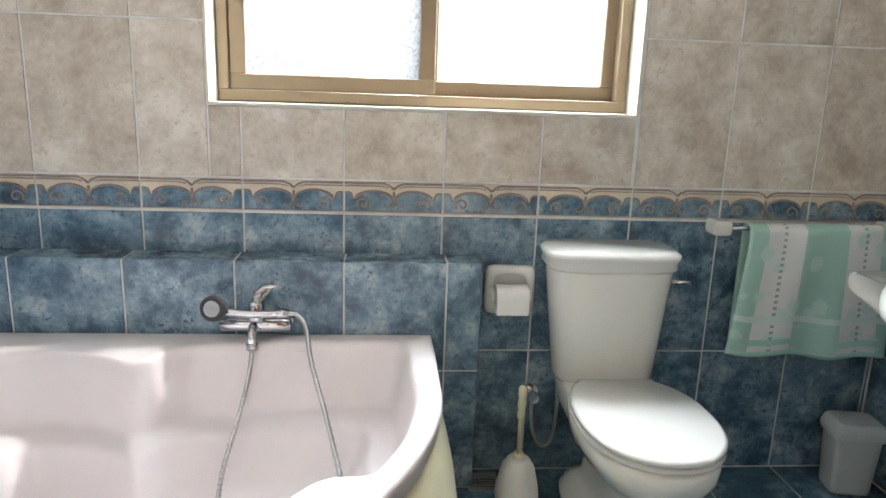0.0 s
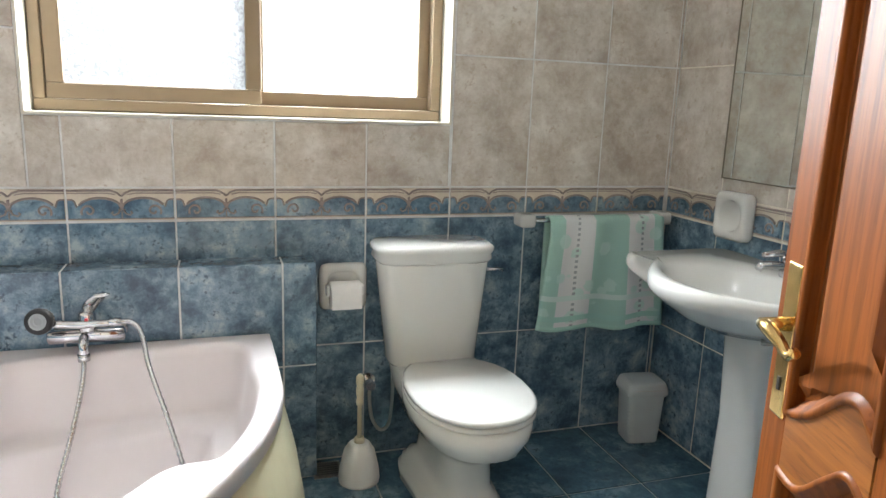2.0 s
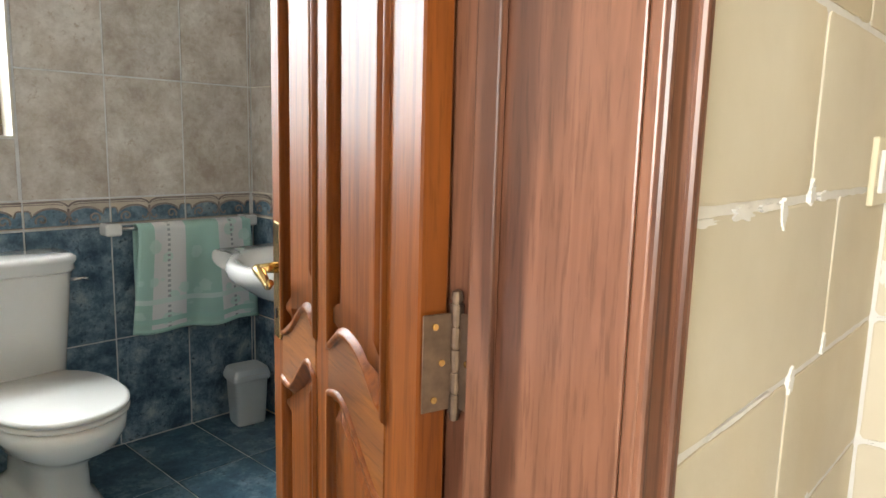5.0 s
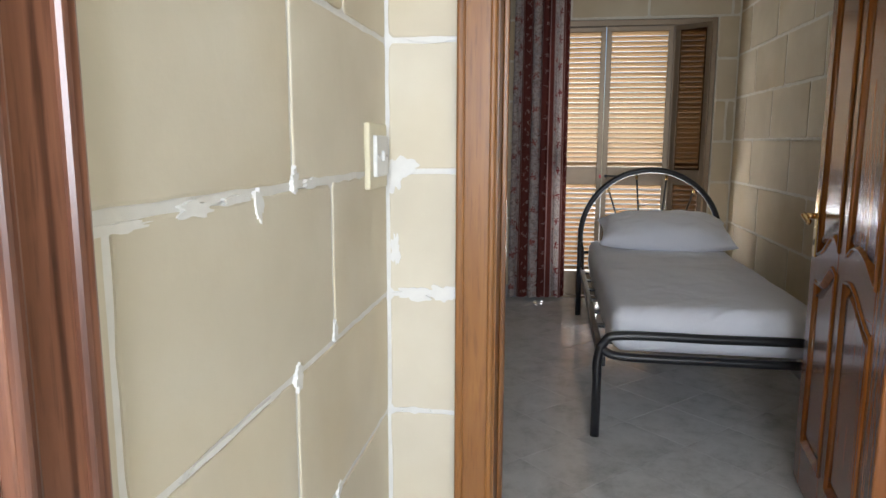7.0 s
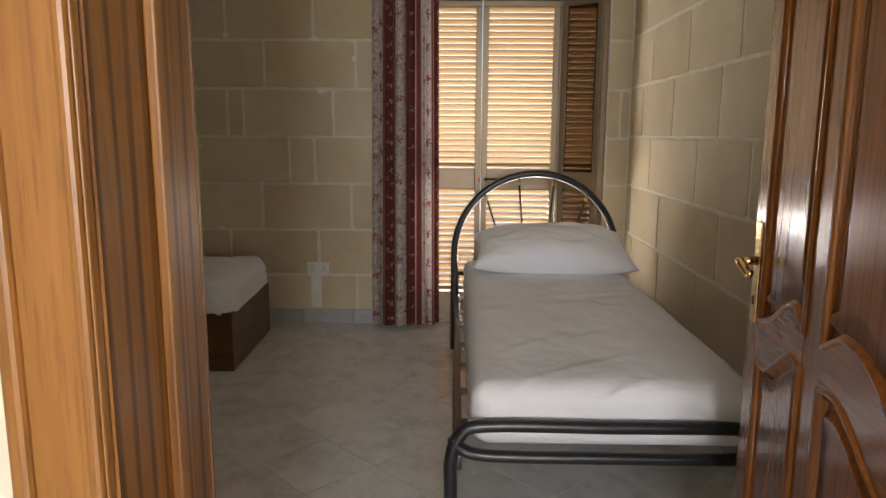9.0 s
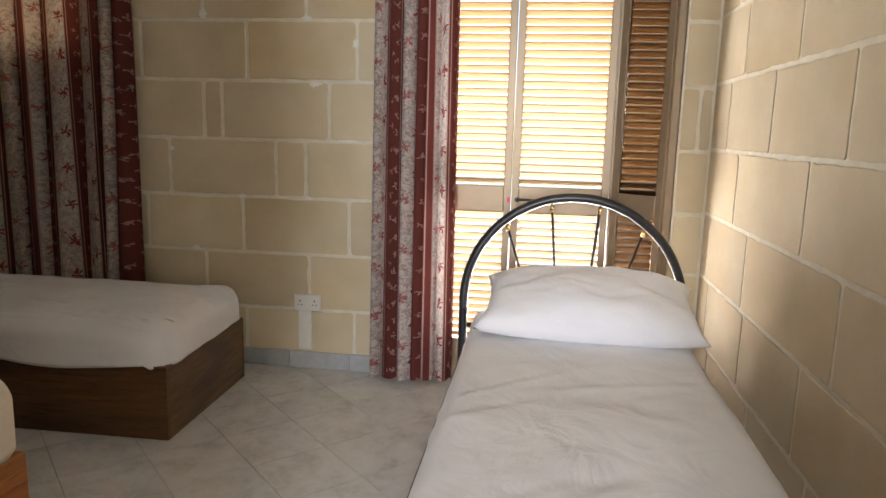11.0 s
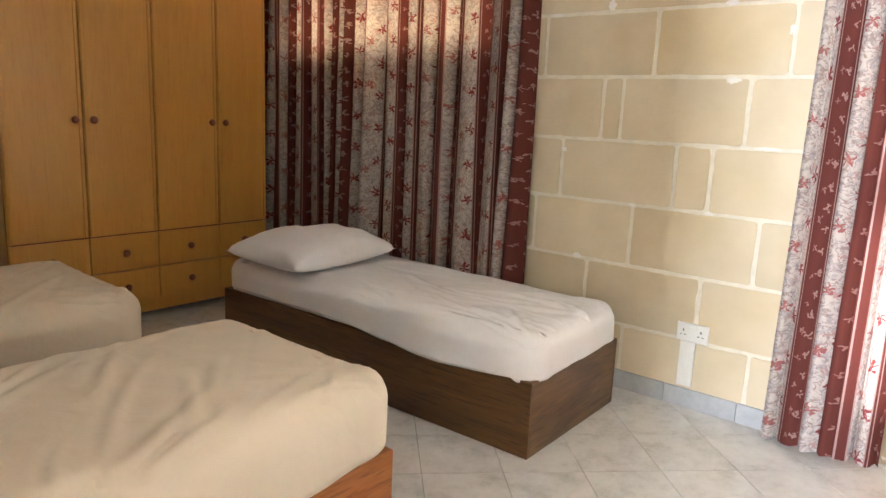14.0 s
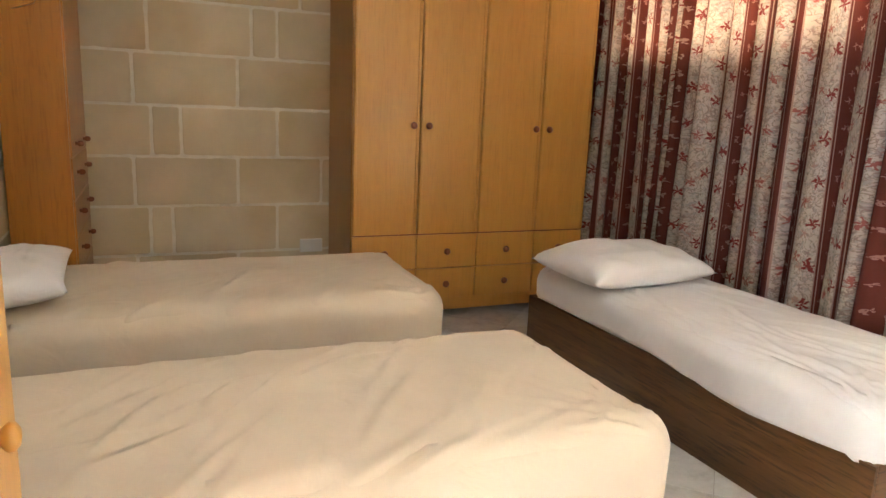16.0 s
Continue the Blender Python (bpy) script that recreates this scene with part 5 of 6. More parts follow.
def cream_bed(name, y0, y1, x1, seed):
    t = thing(name, pose(0, 0, 0), "single bed with cream fitted sheet on an orange wooden base", "bed", "cream beds")
    x0 = 4.13
    zb = 0.30
    part("side_panel", box(bmesh.new(), (x0, y0, 0), (x1, y0 + 0.02, zb), 0.003), MAT["bedbase"], t)
    part("side_panel", box(bmesh.new(), (x0, y1 - 0.02, 0), (x1, y1, zb), 0.003), MAT["bedbase"], t)
    part("foot_panel", box(bmesh.new(), (x1 - 0.02, y0 + 0.02, 0), (x1, y1 - 0.02, zb), 0.003), MAT["bedbase"], t)
    part("bed_deck", boxes(((x0, y0 + 0.02, zb - 0.06), (x1 - 0.02, y1 - 0.02, zb - 0.04))), MAT["bedbase"], t)
    part("mattress", soft_box((x0, y0 - 0.005, zb - 0.038), (x1 + 0.012, y1 + 0.005, 0.548), 0.085, 110, 0.010, seed=seed, wrinkle=0.0018, creases=40, crease_h=0.009, gather=(x1, y0)), MAT["sheet_cream"], t, "mattress in a creased cream sheet", smooth=True)
    sheet_skirt(x0 + 0.01, y0 - 0.003, x1 + 0.010, y1 + 0.003, 0.549, lambda px, py: zb - 0.008 + 0.03 * max(0, 1 - abs(px - x1) / 0.5), MAT["sheet_cream"], t, 0.016, seed, 0.12, 0.095)
    return t


cream_bed("single_bed", -0.135, 0.715, 5.925, 5)
cream_bed("single_bed", 1.20, 2.06, 5.845, 9)
pillow("pillow", (4.22, 1.50, 0.56), (0.40, 0.70, 0.15), (0, -6, 4), "white pillow at the head of a cream bed", 4)


def metal_bed():
    t = thing("metal_bed", pose(0, 0, 0), "black tubular metal bed with arched headboard and white sheet", "bed")
    yl, yr, xf, xh = -1.325, -2.245, 5.03, 7.085
    r = 0.019
    bm = bmesh.new()
    zc = 0.435
    tube(bm, [(xf, yl, 0)] + smooth_line([(xf, yl, 0.25), (xf, yl, 0.33), (xf, yl - 0.025, 0.405), (xf, yl - 0.10, zc), (xf, -1.785, zc), (xf, yr + 0.10, zc), (xf, yr + 0.025, 0.405), (xf, yr, 0.33), (xf, yr, 0.25)], 6) + [(xf, yr, 0)], r, 14)
    part("foot_frame", bm, MAT["black_metal"], t, smooth=True)
    bm = bmesh.new()
    tube(bm, smooth_line([(xf, yl - 0.005, 0.40), (xf, yl - 0.03, 0.365), (xf, yl - 0.12, 0.345), (xf, -1.785, 0.343), (xf, yr + 0.12, 0.345), (xf, yr + 0.03, 0.365), (xf, yr + 0.005, 0.40)], 6), r * 0.95, 12)
    part("foot_rail", bm, MAT["black_metal"], t, smooth=True)
    bm = bmesh.new()
    c, ra = (yl + yr) / 2, (yl - yr) / 2
    arc = [(xh, yl, 0.0), (xh, yl, 0.3)] + [(xh, c + ra * math.cos(a), 0.565 + ra * math.sin(a)) for a in (math.pi * k / 36 for k in range(37))] + [(xh, yr, 0.3), (xh, yr, 0.0)]
    tube(bm, arc, r, 14)
    part("headboard_arch", bm, MAT["black_metal"], t, smooth=True)
    for k, (b, a) in enumerate(((-0.25, 130), (-0.095, 103), (0.095, 77), (0.25, 50))):
        an = math.radians(180 - a)
        top = (xh, c - (ra - 0.015) * math.cos(math.radians(a)) * -1 * -1, 0.565 + (ra - 0.015) * math.sin(an))
        foot = (xh, c - b * 0.55, 0.45)
        sp = part("spoke", tube(bmesh.new(), [foot, tuple((p * 0.5 + q * 0.5) for p, q in zip(foot, top)), top], 0.0055, 8), MAT["black_metal"], t, smooth=True)
        tip = Vector(top) * 0.955 + Vector(foot) * 0.045
        part("bead", lathe(bmesh.new(), [(0, -0.018), (0.008, -0.012), (0.010, 0), (0.008, 0.012), (0, 0.018)], 10, tuple(tip)), MAT["brass"], sp, "small brass bead", smooth=True)
    part("head_rail", tube(bmesh.new(), [(xh, yl, 0.45), (xh, yr, 0.45)], 0.011, 10), MAT["black_metal"], t, smooth=True)
    part("head_brace", tube(bmesh.new(), smooth_line([(xh, yl, 0.52), (xh - 0.03, yl - 0.01, 0.515), (xh - 0.09, yl - 0.02, 0.45), (xh - 0.10, yl - 0.02, 0.34)], 5), 0.008, 8), MAT["black_metal"], t, smooth=True)
    for y in (yl - 0.018, yr + 0.018):
        part("side_rail", box(bmesh.new(), (xf, y - 0.014, 0.30), (xh, y + 0.014, 0.345), 0.004), MAT["black_metal"], t)
    for k in range(7):
        x = xf + 0.2 + k * 0.27
        part("base_slat", boxes(((x, yr + 0.03, 0.338), (x + 0.05, yl - 0.03, 0.348))), MAT["black_metal"], t)
    part("mattress", soft_box((xf + 0.03, yr + 0.03, 0.349), (xh - 0.05, yl - 0.055, 0.545), 0.06, 90, 0.008, seed=11, wrinkle=0.003, creases=12, crease_h=0.006, fan=(-75, -45)), MAT["sheet_white"], t, "mattress in a white sheet", smooth=True)
    sheet_skirt(xf + 0.035, yr + 0.034, xh - 0.06, yl - 0.057, 0.49, lambda px, py: 0.372 + (0.03 if px < 5.2 else 0), MAT["sheet_white"], t, 0.006, 12)


metal_bed()
pillow("pillow", (6.80, -1.835, 0.556), (0.46, 0.80, 0.20), (0, -12, -2), "plump white pillow against the metal headboard", 7)


def knob(parent, x, y, z, m=None, r=0.021, mat="knob"):
    bm = bmesh.new()
    lathe(bm, [(0.0, 0.0), (0.010, 0.0), (0.008, 0.010), (0.015, 0.014), (r, 0.022), (r * 0.95, 0.030), (r * 0.6, 0.036), (0.0, 0.038)], 16)
    bmesh.ops.transform(bm, matrix=pose(x, y, z, 90, 0, 0) if m is None else pose(x, y, z) @ m, verts=bm.verts)
    part("knob", bm, MAT[mat], parent, "turned wooden knob", smooth=True)


def wardrobe():
    t = thing("wardrobe", pose(0, 0, 0), "honey beech four-door wardrobe with drawers below", "wardrobe")
    x0, x1, yf, yb, h = 5.775, 7.375, 2.475, 3.02, 2.32
    zb = 0.045
    # sides, back and shelf use the veneer with shade mixed into its colour
    part("side_panel", box(bmesh.new(), (x0, yf + 0.01, 0.0), (x0 + 0.02, yb, h), 0.002), MAT["wardrobe_shaded"], t)
    part("side_panel", box(bmesh.new(), (x1 - 0.02, yf + 0.01, 0.0), (x1, yb, h), 0.002), MAT["wardrobe_shaded"], t)
    part("top_panel", box(bmesh.new(), (x0, yf, h), (x1, yb, h + 0.025), 0.003), MAT["wardrobe"], t)
    part("back_panel", boxes(((x0 + 0.02, yb - 0.01, 0.05), (x1 - 0.02, yb, h))), MAT["wardrobe_shaded"], t)
    part("plinth", box(bmesh.new(), (x0 + 0.02, yf + 0.012, zb), (x1 - 0.02, yf + 0.03, 0.125), 0.002), MAT["wardrobe"], t)
    part("inner_shelf", boxes(((x0 + 0.02, yf + 0.03, 0.528), (x1 - 0.02, yb - 0.012, 0.540))), MAT["wardrobe_shaded"], t)
    edges = [x0 + 0.002, 6.185, 6.590, 7.005, x1 - 0.002]
    for k in range(4):
        a, b = edges[k] + 0.003, edges[k + 1] - 0.003
        dr = part("door", box(bmesh.new(), (a, yf - 0.012, 0.545), (b, yf + 0.008, h - 0.004), 0.003), MAT["wardrobe"], t)
        rb = bmesh.new()
        for q in (a + 0.004, b - 0.022):
            box(rb, (q, yf - 0.017, 0.548), (q + 0.018, yf - 0.0115, h - 0.008), 0.004)
        part("edge_bead", rb, MAT["wardrobe"], dr)
        knob(dr, (b - 0.045) if k % 2 == 0 else (a + 0.045), yf - 0.012, 1.194)
        for z0, z1 in ((0.328, 0.536), (0.130, 0.321)):
            dw = part("drawer_front", box(bmesh.new(), (a, yf - 0.010, z0), (b, yf + 0.010, z1), 0.003), MAT["wardrobe"], t)
            knob(dw, (a + b) / 2 - 0.005, yf - 0.010, (z0 + z1) / 2)
    # dark brown strip painted in for the shade between doors and drawers
    part("drawer_gap_shade", boxes(((x0 + 0.02, yf - 0.002, 0.536), (x1 - 0.02, yf + 0.012, 0.5455))), MAT["knob"], t)


wardrobe()


def tall_cabinet():
    t = thing("tall_cabinet", pose(0, 0, 0), "tall orange pine cabinet with small drawer knobs", "cabinet")
    x0, x1, y0, y1, h = 4.112, 4.375, 2.20, 3.02, 2.10
    part("side_panel", box(bmesh.new(), (x0, y0, 0), (x1, y0 + 0.02, h), 0.003), MAT["cabinet"], t)
    part("side_panel", box(bmesh.new(), (x0, y1 - 0.02, 0), (x1, y1, h), 0.003), MAT["cabinet"], t)
    part("back_panel", boxes(((x0, y0 + 0.02, 0.02), (x0 + 0.012, y1 - 0.02, h))), MAT["cabinet"], t)
    tp = bmesh.new()
    box(tp, (x0, y0 - 0.03, h), (x1 - 0.045, y1, h + 0.03), 0.01, 3)
    part("top_board", tp, MAT["cabinet"], t)
    br = bmesh.new()
    prism(br, [(0.0, 0.0), (0.10, 0.0), (0.085, -0.03), (0.03, -0.05), (0.0, -0.06)], 0, 0.02, pose(x0 + 0.08, y0 - 0.021, 1.70))
    part("bracket", br, MAT["cabinet"], t)
    for z0, z1 in ((0.05, 0.44), (0.445, 0.62), (0.625, 0.80), (0.805, 1.00), (1.005, 2.08)):
        dr = part("drawer_front", box(bmesh.new(), (x1 - 0.012, y0 + 0.021, z0), (x1 + 0.008, y1 - 0.021, z1), 0.003), MAT["cabinet"], t)
        for y in (y0 + 0.2, y1 - 0.2):
            knob(dr, x1 + 0.008, y, min((z0 + z1) / 2 + 0.02, 1.06), pose(0, 0, 0, 0, 90, 0), 0.014)


tall_cabinet()


def bedside_cabinet():
    t = thing("bedside_cabinet", pose(0, 0, 0), "light orange pine cabinet door with round wooden knob", "cabinet")
    x0, x1, y0, y1, h = 4.112, 4.50, -0.56, -0.15, 1.22
    part("body", box(bmesh.new(), (x0, y0, 0), (x1 - 0.02, y1, h), 0.004), MAT["wardrobe"], t)
    d = part("door", box(bmesh.new(), (x1 - 0.018, y0 + 0.004, 0.05), (x1, y1 - 0.004, h - 0.01), 0.003), MAT["wardrobe"], t)
    knob(d, x1, -0.326, 0.822, pose(0, 0, 0, 0, 90, 0), 0.022, "wardrobe")


bedside_cabinet()


def louvre_leaf(t, m, w, z0, z1, mid, skip_frame=False):
    """A louvred aluminium leaf; local x across, y towards outdoors."""
    leaf = part("louvre_leaf", frame_ring(bmesh.new(), 0, z0, w, z1, 0.036, -0.016, 0.016, 0.003, bottom=0.19), MAT["alu"], t, "champagne aluminium louvred leaf")
    box_m = bmesh.new()
    box(box_m, (0.036, -0.015, mid[0]), (w - 0.036, 0.015, mid[1]), 0.003)
    rail = part("mid_rail", box_m, MAT["alu"], leaf)
    leaf.matrix_local = m
    sl = bmesh.new()
    L = w - 0.072
    prof = [(-0.0135, 0.0135), (-0.011, 0.015), (0.013, -0.0125), (0.0145, -0.0145), (0.0115, -0.013), (-0.0135, 0.0115)]
    a = [sl.verts.new((0, y, z)) for y, z in prof]
    b = [sl.verts.new((L, y, z)) for y, z in prof]
    for i in range(len(a)):
        j = (i + 1) % len(a)
        sl.faces.new((a[i], a[j], b[j], b[i]))
    me = mesh_of("slat", sl, MAT["slat"])
    for za, zb_ in ((z0 + 0.19, mid[0]), (mid[1], z1 - 0.036)):
        n = int((zb_ - za) / 0.0365)
        for k in range(n):
            s = new("slat", me)
            s.parent = leaf
            s.location = (0.036, 0.0, za + (k + 0.6) * (zb_ - za) / n)
    return leaf


def balcony_door():
    t = thing("balcony_door", pose(0, 0, 0), "champagne aluminium louvred balcony door, one leaf ajar", "door", kind="structure")
    R = Matrix.Rotation(radians(-90), 4, "Z")
    x = X_E + 0.05
    fr = boxes(((x - 0.035, -1.06, 0), (x + 0.035, -1.022, 2.10)), ((x - 0.035, -2.268, 0), (x + 0.035, -2.23, 2.10)), ((x - 0.035, -2.23, 2.055), (x + 0.035, -1.06, 2.098)), ((x - 0.035, -2.23, 0.0), (x + 0.035, -1.06, 0.02)), bevel=0.003)
    part("door_frame", fr, MAT["alu"], t)
    mid = (0.89, 1.02)
    louvre_leaf(t, Matrix.Translation((x, -1.062, 0)) @ R, 0.425, 0.022, 2.052, mid)
    louvre_leaf(t, Matrix.Translation((x - 0.01, -1.492, 0)) @ R, 0.475, 0.022, 2.052, mid)
    louvre_leaf(t, Matrix.Translation((x, -1.970, 0)) @ R, 0.258, 0.022, 2.052, mid)
    d = Vector((7.43, -2.218)) - Vector((x - 0.045, -1.985))
    g = part("glazed_leaf", frame_ring(bmesh.new(), 0, 0.03, 0.27, 2.045, 0.034, -0.014, 0.014, 0.003, bottom=0.10), MAT["alu"], t, "champagne aluminium leaf with tinted glass, ajar")
    g.matrix_local = Matrix.Translation((x - 0.045, -1.985, 0)) @ Matrix.Rotation(math.atan2(d.y, d.x), 4, "Z")
    part("mid_rail", box(bmesh.new(), (0.034, -0.013, mid[0] + 0.01), (0.236, 0.013, mid[1] - 0.01), 0.003), MAT["alu"], g)
    for z0, z1 in ((0.13, mid[0] + 0.01), (mid[1] - 0.01, 2.011)):
        part("pane", boxes(((0.034, -0.003, z0), (0.236, 0.003, z1))), MAT["tinted_glass"], g, "bronze tinted glass")
    bm = bmesh.new()
    cyl(bm, (x - 0.045, -1.52, 0.955), (x - 0.02, -1.52, 0.955), 0.012)
    tube(bm, [(x - 0.045, -1.52, 0.955), (x - 0.05, -1.55, 0.957), (x - 0.05, -1.62, 0.953)], 0.007)
    part("lock_handle", bm, MAT["black_rubber"], t)
    part("red_tag", box(bmesh.new(), (x - 0.034, -1.487, 0.94), (x - 0.026, -1.470, 0.965), 0.002), MAT["red"], t, "small red tag beside the lock")


balcony_door()


def side_window():
    t = thing("window_2", pose(0, 0, 0), "aluminium louvred window behind the drawn curtain", "window", kind="structure")
    R = Matrix.Rotation(radians(-90), 4, "Z")
    x = X_E + 0.06
    m = Matrix.Translation((x, 2.45, 0)) @ R
    fr = frame_ring(bmesh.new(), 0.002, 1.402, 1.698, 2.448, 0.04, -0.03, 0.03)
    ob = part("window_frame", fr, MAT["alu"], t)
    ob.matrix_local = m
    for k in range(3):
        louvre_leaf(t, m @ Matrix.Translation((0.045 + 0.537 * k, 0, 0)), 0.533, 1.445, 2.405, (1.85, 1.89))


side_window()


def curtain(name, y0, y1, z0, z1, x, folds, depth, seed, label, hem=0.0, flare=0.0):
    rr = random.Random(seed)
    ph = [rr.uniform(0, 6.28) for _ in range(6)]
    cloth_w = (y1 - y0) * 1.9

    def f(u, v):
        wob = 0.018 * math.sin(5.1 * u * folds / 6 + ph[0] + v) + 0.010 * math.sin(11 * u + ph[1])
        k = (0.55 + 0.45 * v) * (0.75 + 0.9 * noise.noise(Vector((u * folds * 0.8, seed * 3.1, v * 0.35))))
        ff = 2 * math.pi * folds * (u + 0.030 * math.sin(9 * u + ph[2]) + 0.018 * math.sin(23 * u + ph[1]) + 0.010 * (v - 0.5) * math.sin(7 * u + ph[3]))
        dx = depth * (math.sin(ff) + 0.35 * math.sin(2.1 * ff + ph[4]) * v) * k
        yy = y0 + (y1 - y0) * u + 0.5 * depth * math.cos(ff) * k + flare * (u - 0.5) * v
        z = z1 + (z0 - z1) * v + hem * math.sin(3 * u + ph[5]) * v + (0.006 * math.sin(ff) if v > 0.98 else 0)
        return x + dx + wob * v, yy, z
    ob = sheet_mesh(name, f, folds * 14, 40, MAT["curtain"], None, 0.0, lambda u, v: (u * cloth_w, v * (z1 - z0)))
    return tagged(ob, label, "curtain")


curtain("curtain", -1.225, -0.83, 0.025, 2.42, 7.495, 6, 0.042, 3, "bunched burgundy and cream floral curtain beside the balcony door", 0.012, 0.03)
curtain("curtain", 0.46, 2.86, 0.30, 2.52, 7.49, 21, 0.066, 8, "drawn burgundy and cream floral curtain glowing with daylight", 0.0, 0.0)


def curtain_pole(y0, y1, z):
    t = thing("curtain_rail", pose(0, 0, 0), "slim white curtain rail fixed to the stone wall", "curtain rail")
    part("rail", box(bmesh.new(), (7.485, y0, z), (7.525, y1, z + 0.03), 0.004), MAT["white_plastic"], t)
    for y in (y0 + 0.1, y1 - 0.1):
        part("bracket", box(bmesh.new(), (7.525, y - 0.015, z + 0.005), (X_E, y + 0.015, z + 0.025), 0.003), MAT["white_plastic"], t)


curtain_pole(-2.38, -0.75, 2.42)
curtain_pole(0.35, 2.95, 2.52)


def wall_socket():
    t = thing("double_wall_socket", pose(X_E, -0.435, 0.365, 0, 0, -90), "white double wall socket with three-pin outlets", "socket")
    part("face_plate", box(bmesh.new(), (-0.073, -0.012, -0.043), (0.073, 0.002, 0.043), 0.004), MAT["white_plastic"], t)
    for cx in (-0.04, 0.04):
        o = part("outlet", boxes(((cx - 0.003, -0.0135, 0.004), (cx + 0.003, -0.0115, 0.014)), ((cx - 0.013, -0.0135, -0.014), (cx - 0.006, -0.0115, -0.010)), ((cx + 0.006, -0.0135, -0.014), (cx + 0.013, -0.0115, -0.010))), MAT["black_rubber"], t)
        part("switch", box(bmesh.new(), (cx * 0.45 - 0.006, -0.016, 0.018), (cx * 0.45 + 0.006, -0.011, 0.034), 0.002), MAT["white_plastic"], t)
    solo("conduit_patch", box(bmesh.new(), (X_E - 0.012, -0.455, 0.105), (X_E + 0.004, -0.385, 0.322), 0.003), MAT["mortar_white"], "white filled cable chase below the socket", "cable chase")


wall_socket()
t_sock = thing("single_wall_socket", pose(5.66, Y_N - 0.001, 0.385, 0, 0, 0), "white wall socket low on the stone wall", "socket")
part("face_plate", box(bmesh.new(), (-0.073, -0.012, -0.043), (0.073, 0.002, 0.043), 0.004), MAT["white_plastic"], t_sock)


# ---- pieces: tiles, stones, floor tiles ----
def piece_mesh(name, w, h, d, mat, bev=0.002):
    bm = bmesh.new()
    a = [bm.verts.new(p) for p in ((-w / 2, 0, -h / 2), (w / 2, 0, -h / 2), (w / 2, 0, h / 2), (-w / 2, 0, h / 2))]
    b = [bm.verts.new((p.co.x, -d + bev, p.co.z)) for p in a]
    c = [bm.verts.new((p.co.x - math.copysign(bev, p.co.x), -d, p.co.z - math.copysign(bev, p.co.z))) for p in a]
    for r, s in ((a, b), (b, c)):
        for i in range(4):
            j = (i + 1) % 4
            bm.faces.new((r[i], r[j], s[j], s[i]))
    bm.faces.new(c)
    return mesh_of(name, bm, mat)


MESH = {}


def tile(name, kind, w, h, m, parent, mat):
    key = (kind, round(w, 3), round(h, 3))
    if key not in MESH:
        MESH[key] = piece_mesh(name, w - 0.006, h - 0.006, T - 0.0005, mat, 0.0012)
    ob = new(name, MESH[key])
    ob.parent = parent
    ob.matrix_local = m
    return ob


def band_meshes(w):
    """Cream border tile with raised blue arches and scrollwork."""
    z0, z1 = 0.875, 0.975
    h, c = z1 - z0 - 0.0035, 0.0
    base = piece_mesh("border_tile", w - 0.006, h, T - 0.0005, MAT["band_cream"], 0.0012)

    def arch(x):
        ax = abs(x) / (w / 2)
        if ax < 0.80:
            s = (ax - 0.40) / 0.40
            return -0.012 + 0.033 * math.sqrt(max(0, 1 - s * s))
        return 0.016 if ax > 0.86 else -0.012 + 0.028 * (ax - 0.80) / 0.06
    xs = [(-0.5 + k / 48) * (w - 0.008) for k in range(49)]
    line = [(x, arch(x)) for x in xs] + [(xs[-1], -0.043), (xs[0], -0.043)]
    blue = bmesh.new()
    prism(blue, line, -T - 0.0005, -T + 0.002)
    blue = mesh_of("blue_field", blue, MAT["tile_blue"])
    sc = bmesh.new()

    def ribbon(pts, r):
        tube(sc, [(x, -T - 0.0008, z) for x, z in pts], r, 6)
    ribbon([(x, 0.044) for x in (-w / 2 + 0.003, -0.03)] + [(-0.012, 0.037), (0, 0.026)], 0.0034)
    ribbon([(x, 0.044) for x in (w / 2 - 0.003, 0.03)] + [(0.012, 0.037), (0, 0.026)], 0.0034)
    ribbon([(-w / 2 + 0.003, 0.0355), (-0.04, 0.0355), (-0.016, 0.031)], 0.0018)
    ribbon([(w / 2 - 0.003, 0.0355), (0.04, 0.0355), (0.016, 0.031)], 0.0018)
    ribbon([(-w / 2 + 0.003, -0.0425), (w / 2 - 0.003, -0.0425)], 0.0018)
    for s in (-1, 1):
        ribbon([(s * abs(x), arch(x)) for x in xs if x >= 0 and abs(x) < 0.405 * w], 0.0042)
        ribbon([(s * abs(x), arch(x)) for x in xs if x >= 0.395 * w], 0.0028)
        cx, cz = s * 0.300 * w, -0.019
        ribbon([(cx - s * (0.0215 - 0.0026 * a) * math.cos(a + 2.6), cz - (0.0215 - 0.0026 * a) * math.sin(a + 2.6)) for a in (q * 0.33 for q in range(22))], 0.0036)
        ribbon([(s * 0.004, -0.014), (s * 0.010, -0.026), (s * 0.022, -0.031), (s * 0.029, -0.025), (s * 0.024, -0.020)], 0.0032)
    ribbon([(0, 0.018), (0, 0.006), (0, -0.006), (0, -0.016)], 0.0042)
    ribbon([(-0.010, -0.014), (0.010, -0.014)], 0.0022)
    ribbon([(0, -0.020), (0, -0.040)], 0.0022)
    return base, blue, mesh_of("scroll", sc, MAT["scroll"], True)


BAND = {}


def border_tile(w, m, parent):
    k = round(w, 3)
    if k not in BAND:
        BAND[k] = band_meshes(w)
    base, blue, scr = BAND[k]
    ob = new("border_tile", base)
    ob.parent = parent
    ob.matrix_local = m
    for nm, me in (("blue_field", blue), ("scroll", scr)):
        o = new(nm, me)
        o.parent = ob


